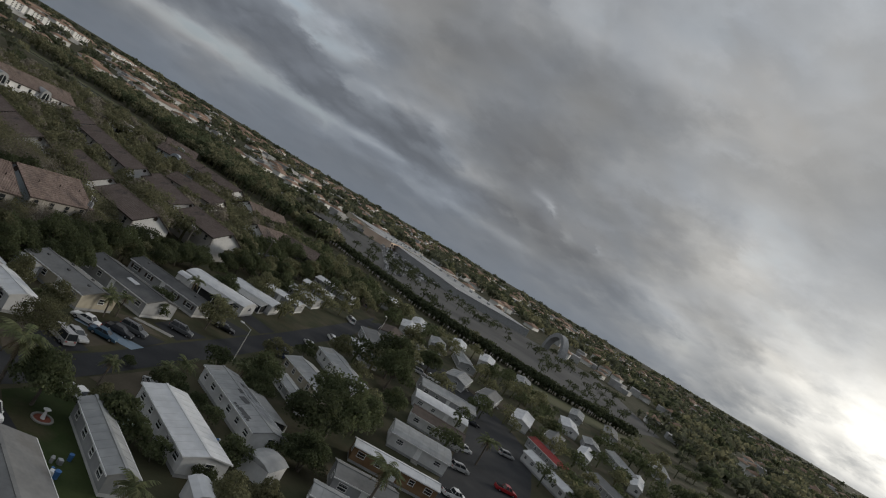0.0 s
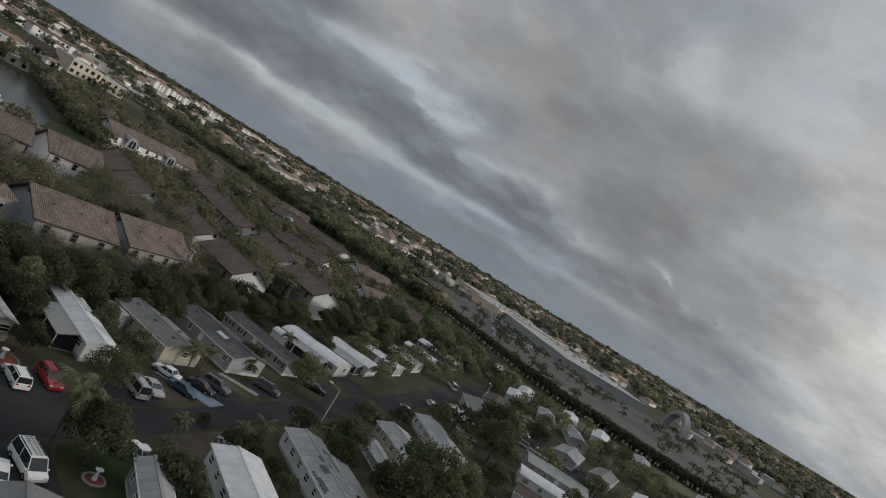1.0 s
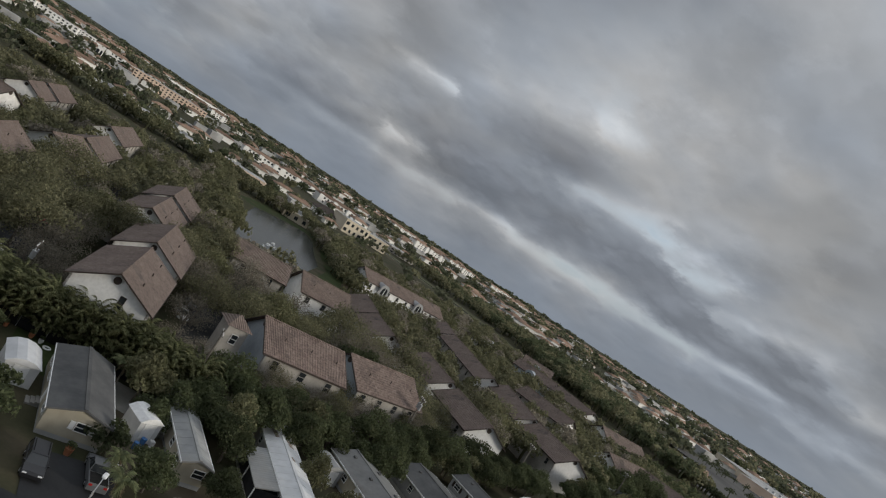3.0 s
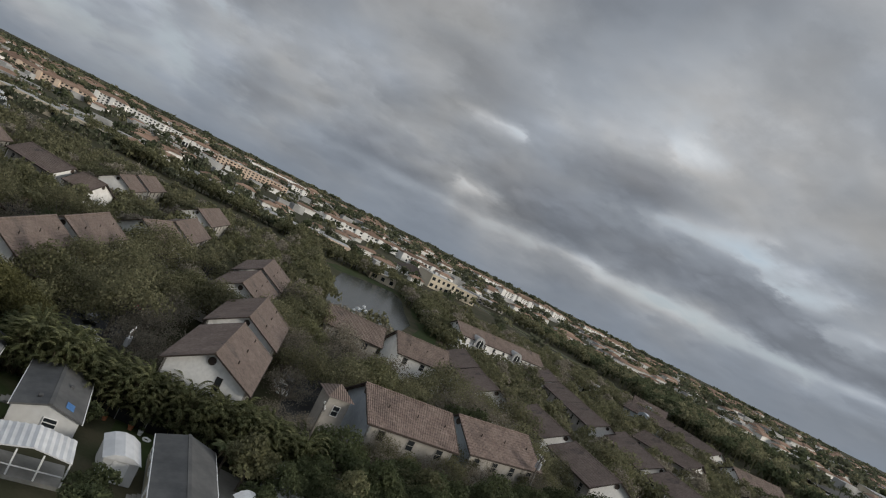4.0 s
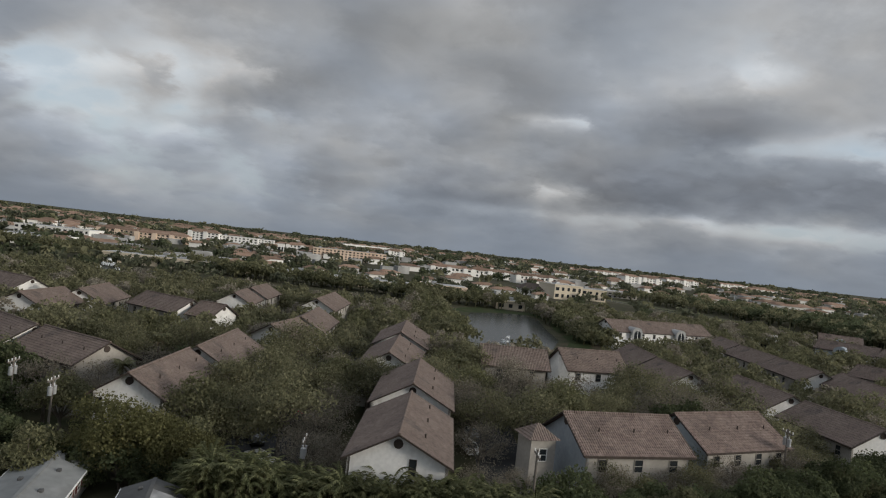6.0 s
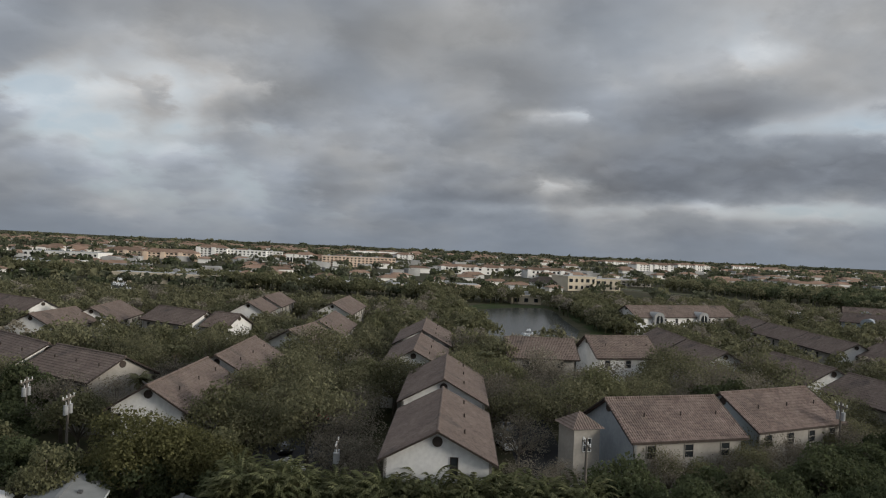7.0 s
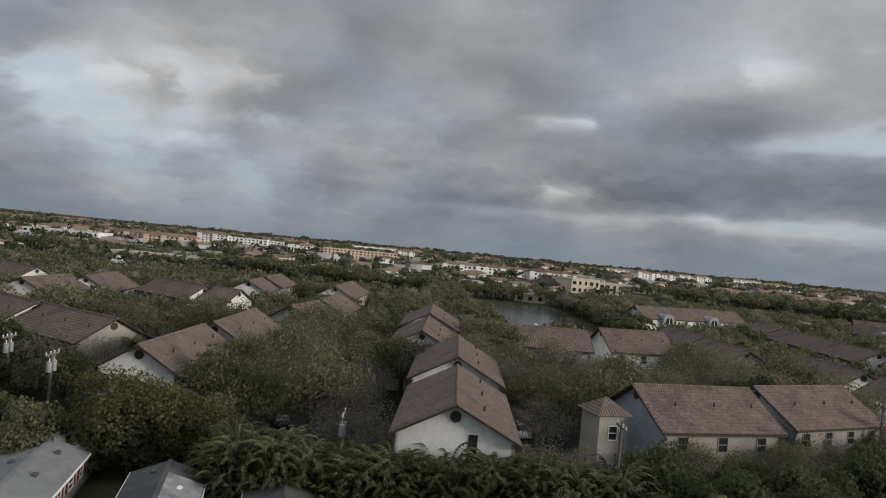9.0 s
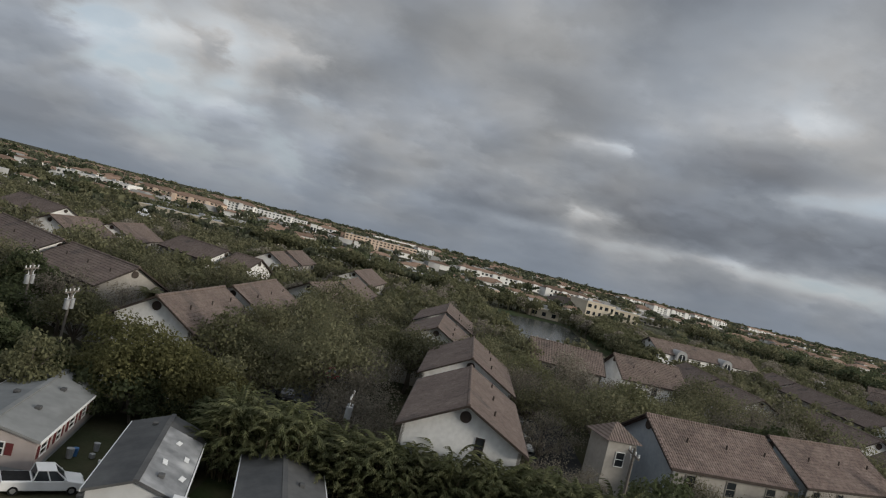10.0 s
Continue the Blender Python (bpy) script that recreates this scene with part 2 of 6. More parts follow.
M = {
    "ground": surface("grass and dry soil", (0.036, 0.041, 0.021), (0.062, 0.056, 0.034), 0.95, 5, c=(0.080, 0.066, 0.047), bump=0.05),
    "lawn": surface("lawn", (0.026, 0.040, 0.013), (0.040, 0.052, 0.020), 0.95, 4, c=(0.060, 0.055, 0.030), bump=0.04),
    "verge": surface("dry verge grass", (0.078, 0.082, 0.044), (0.105, 0.102, 0.060), 0.95, 12, c=(0.120, 0.108, 0.072), bump=0.04),
    "soil": surface("bare sandy soil", (0.066, 0.056, 0.041), (0.090, 0.077, 0.057), 0.95, 4, c=(0.05, 0.048, 0.028), bump=0.03),
    "asphalt": surface("asphalt", (0.026, 0.027, 0.029), (0.036, 0.037, 0.039), 0.85, 6, c=(0.045, 0.045, 0.045), bump=0.01),
    "lot": surface("worn car park asphalt", (0.085, 0.083, 0.080), (0.115, 0.112, 0.107), 0.9, 30, c=(0.07, 0.07, 0.068)),
    "concrete": surface("concrete", (0.22, 0.215, 0.20), (0.29, 0.28, 0.26), 0.9, 2, c=(0.16, 0.155, 0.14), bump=0.01),
    "water": surface("pond water", (0.040, 0.045, 0.042), (0.052, 0.057, 0.053), 0.16, 20, spec=0.05),
    "tile": surface("terracotta roof tile", (0.152, 0.114, 0.099), (0.200, 0.155, 0.136), 0.85, 1.2, c=(0.135, 0.105, 0.092), fine=26, island=0.05, bump=0.02, grit=0.7),
    "tile_old": surface("weathered brown roof tile", (0.146, 0.113, 0.098), (0.188, 0.148, 0.128), 0.85, 2.2, c=(0.100, 0.083, 0.074), fine=26, island=0.05, bump=0.02, grit=0.55),
    "stucco_white": surface("white stucco", (0.66, 0.66, 0.65), (0.74, 0.735, 0.72), 0.9, 2.5, c=(0.52, 0.51, 0.49), bump=0.004),
    "stucco_grey": surface("grey beige stucco", (0.30, 0.285, 0.26), (0.37, 0.35, 0.32), 0.9, 3, c=(0.25, 0.24, 0.22), bump=0.004),
    "stucco_blue": surface("pale blue stucco", (0.30, 0.335, 0.365), (0.36, 0.395, 0.425), 0.9, 3, bump=0.004),
    "stucco_peach": surface("peach stucco", (0.62, 0.47, 0.36), (0.72, 0.58, 0.46), 0.9, 12),
    "city_white": surface("white render", (0.74, 0.73, 0.70), (0.82, 0.81, 0.78), 0.85, 12),
    "city_cream": surface("cream render", (0.55, 0.48, 0.37), (0.64, 0.57, 0.46), 0.9, 12),
    "city_roof": surface("pale flat roof membrane", (0.30, 0.30, 0.295), (0.44, 0.44, 0.43), 0.8, 10, c=(0.24, 0.24, 0.235)),
    "city_tile": surface("far clay tile roof", (0.20, 0.13, 0.095), (0.27, 0.19, 0.14), 0.85, 6, spread=0.3, island=0.3),
    "metal_white": surface("white painted metal roof", (0.50, 0.505, 0.51), (0.60, 0.605, 0.61), 0.6, 2.5, c=(0.55, 0.55, 0.54), fine=12),
    "metal_pale": surface("aged pale metal roof", (0.24, 0.245, 0.245), (0.32, 0.325, 0.32), 0.6, 2, c=(0.29, 0.285, 0.27), fine=12),
    "roof_dull": surface("dull pale grey roof coating", (0.19, 0.195, 0.192), (0.235, 0.24, 0.235), 0.8, 2, c=(0.17, 0.17, 0.165), fine=14),
    "shingle_dark": surface("dark grey shingle roof", (0.080, 0.081, 0.082), (0.112, 0.112, 0.111), 0.9, 2.5, c=(0.125, 0.125, 0.122), fine=26, bump=0.01),
    "shingle_mid": surface("mid grey shingle roof", (0.155, 0.155, 0.152), (0.195, 0.195, 0.190), 0.9, 2.5, c=(0.135, 0.13, 0.122), fine=26, bump=0.01),
    "shingle_brown": surface("brown shingle roof", (0.075, 0.060, 0.052), (0.105, 0.085, 0.072), 0.9, 2.5, c=(0.06, 0.05, 0.045), fine=26, bump=0.01),
    "coating": surface("streaky pale roof coating", (0.16, 0.165, 0.17), (0.34, 0.345, 0.35), 0.7, 1.6, c=(0.42, 0.42, 0.42), fine=14),
    "rust": surface("rust-brown stain", (0.16, 0.12, 0.095), (0.30, 0.27, 0.24), 0.9, 0.5),
    "red_roof": surface("red painted metal roof", (0.26, 0.045, 0.042), (0.33, 0.065, 0.058), 0.6, 2, c=(0.20, 0.05, 0.045)),
    "siding_white": surface("white vinyl siding", (0.52, 0.525, 0.52), (0.60, 0.60, 0.595), 0.7, 2, c=(0.52, 0.515, 0.50), fine=12),
    "siding_grey": surface("grey vinyl siding", (0.28, 0.285, 0.285), (0.33, 0.335, 0.335), 0.7, 2, fine=12),
    "siding_tan": surface("tan vinyl siding", (0.34, 0.31, 0.24), (0.40, 0.365, 0.29), 0.7, 2, fine=12),
    "siding_mauve": surface("pale mauve siding", (0.36, 0.31, 0.29), (0.41, 0.36, 0.34), 0.7, 2, fine=12),
    "siding_brown": surface("brown wood panel siding", (0.17, 0.10, 0.055), (0.22, 0.14, 0.08), 0.8, 1.5, fine=18),
    "trim": surface("white trim", (0.70, 0.70, 0.69), (0.76, 0.76, 0.75), 0.6, 1),
    "dark_trim": surface("dark brown trim", (0.045, 0.035, 0.030), (0.065, 0.052, 0.045), 0.7, 1),
    "shutter_red": surface("dark red shutter", (0.11, 0.03, 0.03), (0.14, 0.04, 0.04), 0.7, 1),
    "glass": surface("window glass", (0.020, 0.024, 0.028), (0.032, 0.036, 0.040), 0.08, 2, spec=0.6),
    "tyre": surface("tyre rubber", (0.014, 0.014, 0.014), (0.022, 0.022, 0.022), 0.9, 0.3),
    "rim": surface("alloy rim", (0.40, 0.40, 0.41), (0.50, 0.50, 0.51), 0.35, 0.3, metal=0.8),
    "lamp_red": surface("red tail lamp", (0.30, 0.02, 0.02), (0.36, 0.03, 0.03), 0.25, 0.3),
    "lamp_clear": surface("headlamp lens", (0.55, 0.56, 0.57), (0.65, 0.66, 0.67), 0.2, 0.3),
    "wood_pole": surface("weathered pole timber", (0.13, 0.115, 0.10), (0.18, 0.165, 0.145), 0.95, 0.8, fine=20, stretch=(1, 1, 0.1)),
    "pole_concrete": surface("pale concrete pole", (0.42, 0.41, 0.39), (0.50, 0.49, 0.47), 0.85, 1),
    "steel": surface("galvanised steel", (0.34, 0.35, 0.36), (0.42, 0.43, 0.44), 0.5, 1, metal=0.5),
    "wire": surface("aluminium conductor", (0.36, 0.37, 0.38), (0.44, 0.45, 0.46), 0.55, 1, metal=0.4),
    "bark": surface("bark", (0.10, 0.085, 0.070), (0.16, 0.14, 0.12), 0.95, 0.7, fine=20, bump=0.02),
    "leaf_green": foliage("broad green leaves", (0.052, 0.064, 0.032), (0.086, 0.098, 0.050)),
    "leaf_olive": foliage("olive leaves", (0.110, 0.112, 0.060), (0.155, 0.153, 0.088)),
    "leaf_yellow": foliage("yellowing mango leaves", (0.085, 0.084, 0.036), (0.120, 0.116, 0.052)),
    "leaf_dry": foliage("sparse grey brown twigs and leaves", (0.155, 0.138, 0.110), (0.200, 0.182, 0.144)),
    "leaf_oak": foliage("dull oak leaves", (0.116, 0.115, 0.066), (0.160, 0.155, 0.094)),
    "leaf_palm": foliage("palm fronds", (0.085, 0.104, 0.050), (0.145, 0.152, 0.080)),
    "leaf_areca": foliage("areca fronds", (0.075, 0.086, 0.040), (0.148, 0.150, 0.078)),
    "leaf_dead": foliage("dry dead fronds", (0.13, 0.105, 0.065), (0.18, 0.15, 0.10)),
    "hedge": foliage("dense dark hedge", (0.056, 0.068, 0.038), (0.084, 0.095, 0.052)),
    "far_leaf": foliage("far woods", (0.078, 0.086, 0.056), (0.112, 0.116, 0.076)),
    "fence_black": surface("black fence cloth", (0.010, 0.010, 0.011), (0.018, 0.018, 0.018), 0.9, 1),
    "screen": surface("dark infill under awnings", (0.022, 0.023, 0.024), (0.034, 0.035, 0.036), 0.9, 1),
    "mulch": surface("red mulch", (0.16, 0.05, 0.035), (0.21, 0.075, 0.05), 0.95, 0.5, bump=0.02),
    "terracotta": surface("terracotta pot", (0.30, 0.12, 0.06), (0.36, 0.16, 0.09), 0.8, 0.3),
    "plastic_blue": surface("blue tarp plastic", (0.05, 0.13, 0.30), (0.08, 0.18, 0.36), 0.5, 0.5),
    "plastic_white": surface("white plastic", (0.66, 0.66, 0.65), (0.74, 0.74, 0.73), 0.5, 0.5),
    "awning_green": surface("pale green canvas", (0.38, 0.47, 0.43), (0.45, 0.54, 0.50), 0.9, 1),
    "foam": surface("fountain spray", (0.70, 0.72, 0.74), (0.80, 0.82, 0.84), 0.6, 0.5),
}
PAINT = {n: surface(n + " car paint", c, tuple(v * 1.08 for v in c), 0.28, 1.0, spec=0.5, fine=8) for n, c in {
    "white": (0.68, 0.68, 0.67), "silver": (0.34, 0.34, 0.34), "red": (0.30, 0.018, 0.022), "black": (0.016, 0.016, 0.018),
    "blue": (0.035, 0.085, 0.135), "grey": (0.10, 0.105, 0.11), "navy": (0.022, 0.035, 0.085)}.items()}


# ---------------------------------------------------------------- helpers for meshes
def mesh_of(name, bm, material):
    me = bpy.data.meshes.new(name)
    bm.normal_update()
    bm.to_mesh(me)
    bm.free()
    me.materials.append(material)
    return me


def part(name, bm, material, parent, label=""):
    """Links a bmesh as one mesh object under a thing or a part."""
    ob = new(name, mesh_of(name, bm, material))
    ob.parent = parent
    if label:
        tagged(ob, label)
    return ob


def thing(name, m, label, category, group="", kind=""):
    ob = new(name)
    ob.empty_display_size = 0.5
    ob.matrix_world = m
    return tagged(ob, label, category, group, kind)


def sheet(name, bm, material, label, category, kind="structure"):
    return tagged(new(name, mesh_of(name, bm, material)), label, category, "", kind)


def box(bm, x0, y0, z0, x1, y1, z1, bevel=0.0):
    vs = [bm.verts.new(p) for p in ((x0, y0, z0), (x1, y0, z0), (x1, y1, z0), (x0, y1, z0), (x0, y0, z1), (x1, y0, z1), (x1, y1, z1), (x0, y1, z1))]
    fs = [bm.faces.new([vs[i] for i in q]) for q in ((3, 2, 1, 0), (4, 5, 6, 7), (0, 1, 5, 4), (1, 2, 6, 5), (2, 3, 7, 6), (3, 0, 4, 7))]
    if bevel:
        es = list({e for f in fs for e in f.edges})
        bmesh.ops.bevel(bm, geom=es, offset=bevel, segments=1, affect="EDGES", profile=0.5)
    return bm


def boxed(*a, **k):
    return box(bmesh.new(), *a, **k)


def prism(bm, outline, y0, y1):
    """An outline in x and z, drawn out from y0 to y1."""
    a = [bm.verts.new((x, y0, z)) for x, z in outline]
    b = [bm.verts.new((x, y1, z)) for x, z in outline]
    n = len(outline)
    bm.faces.new(a)
    bm.faces.new(b[::-1])
    for i in range(n):
        j = (i + 1) % n
        bm.faces.new((a[j], a[i], b[i], b[j]))
    return bm


def tube(bm, p, q, r0, r1, sides=8):
    p, q = Vector(p), Vector(q)
    w = (q - p).normalized()
    s = w.orthogonal().normalized()
    t = w.cross(s)
    rings = []
    for c, r in ((p, r0), (q, r1)):
        rings.append([bm.verts.new(c + (s * math.cos(k * math.tau / sides) + t * math.sin(k * math.tau / sides)) * r) for k in range(sides)])
    for k in range(sides):
        j = (k + 1) % sides
        bm.faces.new((rings[0][k], rings[0][j], rings[1][j], rings[1][k]))
    bm.faces.new(rings[0][::-1])
    bm.faces.new(rings[1])
    return bm


def polygon(pts, z=0.0, depth=0.0):
    bm = bmesh.new()
    top = [bm.verts.new((x, y, z)) for x, y in pts]
    f = bm.faces.new(top)
    if f.calc_area() and sum(a[0] * b[1] - b[0] * a[1] for a, b in zip(pts, pts[1:] + pts[:1])) < 0:
        bmesh.ops.reverse_faces(bm, faces=[f])
    if depth:
        low = [bm.verts.new((x, y, z - depth)) for x, y in pts]
        for i in range(len(pts)):
            j = (i + 1) % len(pts)
            bm.faces.new((top[i], top[j], low[j], low[i]))
        bmesh.ops.recalc_face_normals(bm, faces=list(bm.faces))
    bmesh.ops.triangulate(bm, faces=list(bm.faces))
    return bm


def strip(left, right, z):
    bm = bmesh.new()
    a = [bm.verts.new((x, y, z)) for x, y in left]
    b = [bm.verts.new((x, y, z)) for x, y in right]
    for i in range(len(a) - 1):
        f = bm.faces.new((a[i], b[i], b[i + 1], a[i + 1]))
        f.normal_update()
        if f.normal.z < 0:
            f.normal_flip()
    return bm


def ribbon(pts, wide, z):
    """A road of even width along a line of points, rounded between them."""
    line = []
    n = len(pts)
    for i in range(n - 1):
        p0, p1, p2, p3 = (Vector(pts[max(0, min(n - 1, k))]) for k in (i - 1, i, i + 1, i + 2))
        for k in range(6):
            t = k / 6
            line.append(0.5 * (2 * p1 + (p2 - p0) * t + (2 * p0 - 5 * p1 + 4 * p2 - p3) * t * t + (3 * p1 - p0 - 3 * p2 + p3) * t ** 3))
    line.append(Vector(pts[-1]))
    lf, rt = [], []
    for i, p in enumerate(line):
        d = (line[min(i + 1, len(line) - 1)] - line[max(i - 1, 0)]).normalized()
        s = Vector((-d.y, d.x)) * wide / 2
        lf.append(p + s), rt.append(p - s)
    return strip(lf, rt, z)


TAKEN = []  # footprints in which no tree may stand: centre x, y, half length, half width, yaw in radians


def taken(x, y, spare=0.0):
    for cx, cy, hl, hw, a in TAKEN:
        dx, dy = x - cx, y - cy
        if abs(dx) + abs(dy) > 1.5 * (hl + hw) + 2 * spare:
            continue
        u, v = dx * math.cos(a) + dy * math.sin(a), dy * math.cos(a) - dx * math.sin(a)
        if abs(u) < hl + spare and abs(v) < hw + spare:
            return True
    return False


# ---------------------------------------------------------------- ground, roads and water
def rise(x, y):
    """The land lifts gently towards the horizon."""
    return max(0.0, max(abs(x), abs(y - 60)) - 2200) * 0.008


def build_ground():
    bm = bmesh.new()
    xs = [-30000, -9000, -2200, -1000, -500, -300, -200, -140, -100, -70, -40, -20, 0, 20, 40, 70, 100, 140, 200, 300, 500, 1000, 2200, 9000, 30000]
    grid = [[bm.verts.new((x, y, rise(x, y))) for x in xs] for y in [v + 60 for v in xs]]
    for r in range(len(xs) - 1):
        for c in range(len(xs) - 1):
            bm.faces.new((grid[r][c], grid[r][c + 1], grid[r + 1][c + 1], grid[r + 1][c]))
    sheet("ground", bm, M["ground"], "patchy grass and dry soil reaching the horizon", "ground")


build_ground()

ROAD_UP = [(-51.0, -1.5), (-8.1, 19.5), (4.2, 25.9), (15.8, 23.8), (26.6, 27.0), (35.8, 30.9), (48.3, 37.6), (64.0, 45.2), (83.7, 55.0), (114.5, 71.3), (161.4, 96.9)]
ROAD_LO = [(-51.1, -7.2), (-8.2, 14.3), (4.0, 18.7), (14.7, 18.1), (21.4, 19.9), (32.2, 24.7), (42.2, 29.6), (58.7, 37.4), (76.0, 46.1), (115.6, 65.5), (141.3, 81.6)]
sheet("road", strip(ROAD_UP, ROAD_LO, 0.03), M["asphalt"], "dark asphalt street of the mobile home park", "road")
sheet("road_side", ribbon([(151.7, 89.3), (155.8, 76.4), (153.8, 63.1), (148.6, 47.3), (133.8, 26.2), (89.8, 2.6), (48.6, -18.6)], 16, 0.034), M["asphalt"], "side street of dark worn asphalt", "road")
sheet("road_estate", ribbon([(16.2, 60.0), (15.4, 70.0), (16.5, 97.3), (16.2, 119.7), (18.8, 149.3), (20.0, 166.3)], 6.0, 0.03), M["asphalt"], "asphalt lane between the townhouses", "road")
sheet("road_estate_cross", ribbon([(18.5, 115.5), (29.1, 114.1), (42.3, 115.8), (56.1, 123.5)], 5.0, 0.036), M["asphalt"], "asphalt lane before a townhouse row", "road")
sheet("road_estate_west", ribbon([(-12.0, 62.1), (-11.6, 80.6), (-10.6, 102.7), (-7.9, 128.4), (-6.0, 152.8)], 9.0, 0.03), M["asphalt"], "asphalt parking lane under trees", "road")
sheet("road_estate_back", ribbon([(-50.4, 115.5), (-30.1, 123.4), (-9.0, 124.5)], 5.5, 0.034), M["asphalt"], "asphalt lane behind the townhouses", "road")
sheet("driveway_double", polygon([(5.2, 25.5), (11.2, 27.8), (10.9, 33.6), (4.1, 32.1)], 0.04), M["asphalt"], "black asphalt double driveway", "driveway")
sheet("driveway_pair", polygon([(15.5, 23.3), (22.5, 25.7), (22.0, 32.0), (16.2, 30.0)], 0.04), M["asphalt"], "black asphalt driveway with two cars", "driveway")
sheet("driveway_blue", polygon([(40.3, 33.0), (43.0, 34.5), (36.9, 40.3), (34.8, 38.7)], 0.05), surface("blue grey painted concrete", (0.17, 0.22, 0.27), (0.22, 0.27, 0.32), 0.85, 2), "blue painted concrete driveway", "driveway")
sheet("driveway_dark", polygon([(43.0, 34.8), (48.3, 38.0), (42.4, 41.6), (38.5, 39.6)], 0.042), M["asphalt"], "dark asphalt driveway", "driveway")
sheet("driveway_grey", polygon([(26.6, 27.8), (33.3, 30.3), (32.7, 34.9), (26.9, 32.9)], 0.042), M["asphalt"], "grey asphalt parking place", "driveway")
for k, q in enumerate(([(51.2, 39.6), (59.1, 43.4), (54.9, 47.3), (49.5, 44.2)], [(67.3, 47.3), (73.9, 50.6), (69.4, 55.7), (64.5, 53.5)], [(77.2, 52.2), (83.7, 55.4), (81.7, 62.1), (76.0, 58.9)])):
    sheet("driveway_far", polygon(q, 0.042), M["asphalt"], "dark asphalt driveway beside a white home", "driveway")
sheet("driveway_south", polygon([(12.7, 17.9), (18.9, 18.7), (19.0, 11.7), (13.6, 9.3)], 0.042), M["asphalt"], "asphalt driveway with a white van", "driveway")
sheet("driveway_gravel", polygon([(30.5, 23.7), (38.8, 27.2), (40.2, 21.8), (34.0, 18.5)], 0.042), M["soil"], "bare sandy driveway", "driveway")
sheet("path_concrete", polygon([(45.9, 44.1), (46.9, 44.7), (51.4, 40.9), (50.4, 40.2)], 0.05), M["concrete"], "pale concrete path beside a grey home", "path")
sheet("lawn_south", polygon([(19.7, 18.6), (26.3, 21.0), (27.6, 13.6), (23.9, 3.2), (18.1, 0.7), (17.7, 10.7)], 0.02), M["lawn"], "mown green lawn", "lawn")
sheet("lawn_yard", polygon([(-13.5, 40.6), (-9.5, 41.2), (-9.4, 56.3), (-13.1, 55.8)], 0.02), M["lawn"], "mown lawn strip between two homes", "lawn")
sheet("lawn_back", polygon([(-1.6, 43.7), (5.6, 44.0), (5.0, 50.3), (-2.5, 52.0)], 0.02), M["lawn"], "dark green back lawn", "lawn")
sheet("yard_soil", polygon([(4.8, 44.8), (11.5, 43.3), (11.6, 49.3), (5.0, 50.3)], 0.024), M["concrete"], "worn concrete patio", "patio")
for q in ([(22.5, 27.4), (26.7, 29.2), (28.6, 35.7), (23.6, 32.5)], [(33.0, 31.1), (37.5, 33.4), (34.5, 38.1), (32.7, 35.3)], [(43.6, 40.9), (49.2, 39.0), (46.2, 44.7), (43.0, 44.3)], [(9.5, 33.2), (14.5, 34.2), (14.0, 45.7), (9.0, 44.7)], [(27.0, 35.5), (31.2, 37.7), (30.0, 49.2), (26.7, 48.6)], [(36.9, 19.7), (43.5, 23.9), (42.2, 28.8), (37.2, 26.5)]):
    sheet("yard_patch", polygon(q, 0.015), M["soil"], "bare sandy yard with dry grass", "yard")
sheet("pond", polygon([(26, 250), (30, 279), (42.9, 291), (56, 297), (58, 277.5), (54.2, 241.3), (52.3, 211.9), (45.5, 188.6), (31.7, 173.5), (21.5, 168), (20.5, 181), (23, 206), (25, 230)], 0.03), M["water"], "grey pond with a fountain", "pond")
sheet("pond_west", polygon([(-166.2, 312.4), (-148.2, 331.6), (-110.7, 323.0), (-77.6, 297.4), (-39.8, 270.5), (-14.6, 261.0), (-1.7, 247.9), (-0.6, 234.6), (-40.9, 249.8), (-70.6, 254.3), (-105.3, 251.6), (-131.0, 257.4)], 0.026), M["water"], "long dark pond behind trees", "pond")
sheet("pond_bank", polygon([(27.8, 279.0), (43.0, 293.5), (57.7, 297.4), (62.1, 282.6), (57.5, 241.0), (55.7, 211.9), (48.9, 188.5), (57.3, 189.8), (68.9, 240.3), (72.4, 303.4), (37.3, 315.7), (21.7, 290.8)], 0.012), M["lawn"], "grassy pond bank", "lawn")
# the canal, its grass verge and the hedge beyond run past the estate and the park
VERGE = [(138, 560), (175, 480), (200, 420), (206, 350), (200, 290), (205, 235), (212, 185), (214, 150), (220, 115), (236, 88), (258, 68), (300, 42)]
HEDGE = [(262, 330), (262, 280), (256, 207), (244, 146), (246, 121), (259, 99), (273, 77), (305, 50)]
sheet("canal_bank", ribbon(VERGE, 26, 0.02), M["verge"], "long dry grass verge beside a canal", "lawn")
sheet("canal", ribbon([(x - 3, y - 3) for x, y in VERGE[:7]], 7, 0.03), M["water"], "narrow dark canal", "canal")
CAR_PARK = [(400, 62), (312, 57), (280, 82), (266, 103), (252, 124), (250, 146), (262, 207), (268, 280), (278, 330), (330, 350), (420, 400), (600, 500), (700, 570), (640, 490), (578, 364), (505, 220), (560, 172)]
sheet("car_park", polygon(CAR_PARK, 0.03), M["lot"], "broad worn car park before a shopping mall", "car park")


def along(line, f):
    """The point a fraction f of the way along a line of points."""
    f = max(0.0, min(0.9999, f)) * (len(line) - 1)
    k = int(f)
    return Vector(line[k]).lerp(Vector(line[k + 1]), f - k)


def inside(x, y, poly):
    odd = False
    for (xa, ya), (xb, yb) in zip(poly, poly[1:] + poly[:1]):
        if (ya > y) != (yb > y) and x < xa + (y - ya) / (yb - ya) * (xb - xa):
            odd = not odd
    return odd


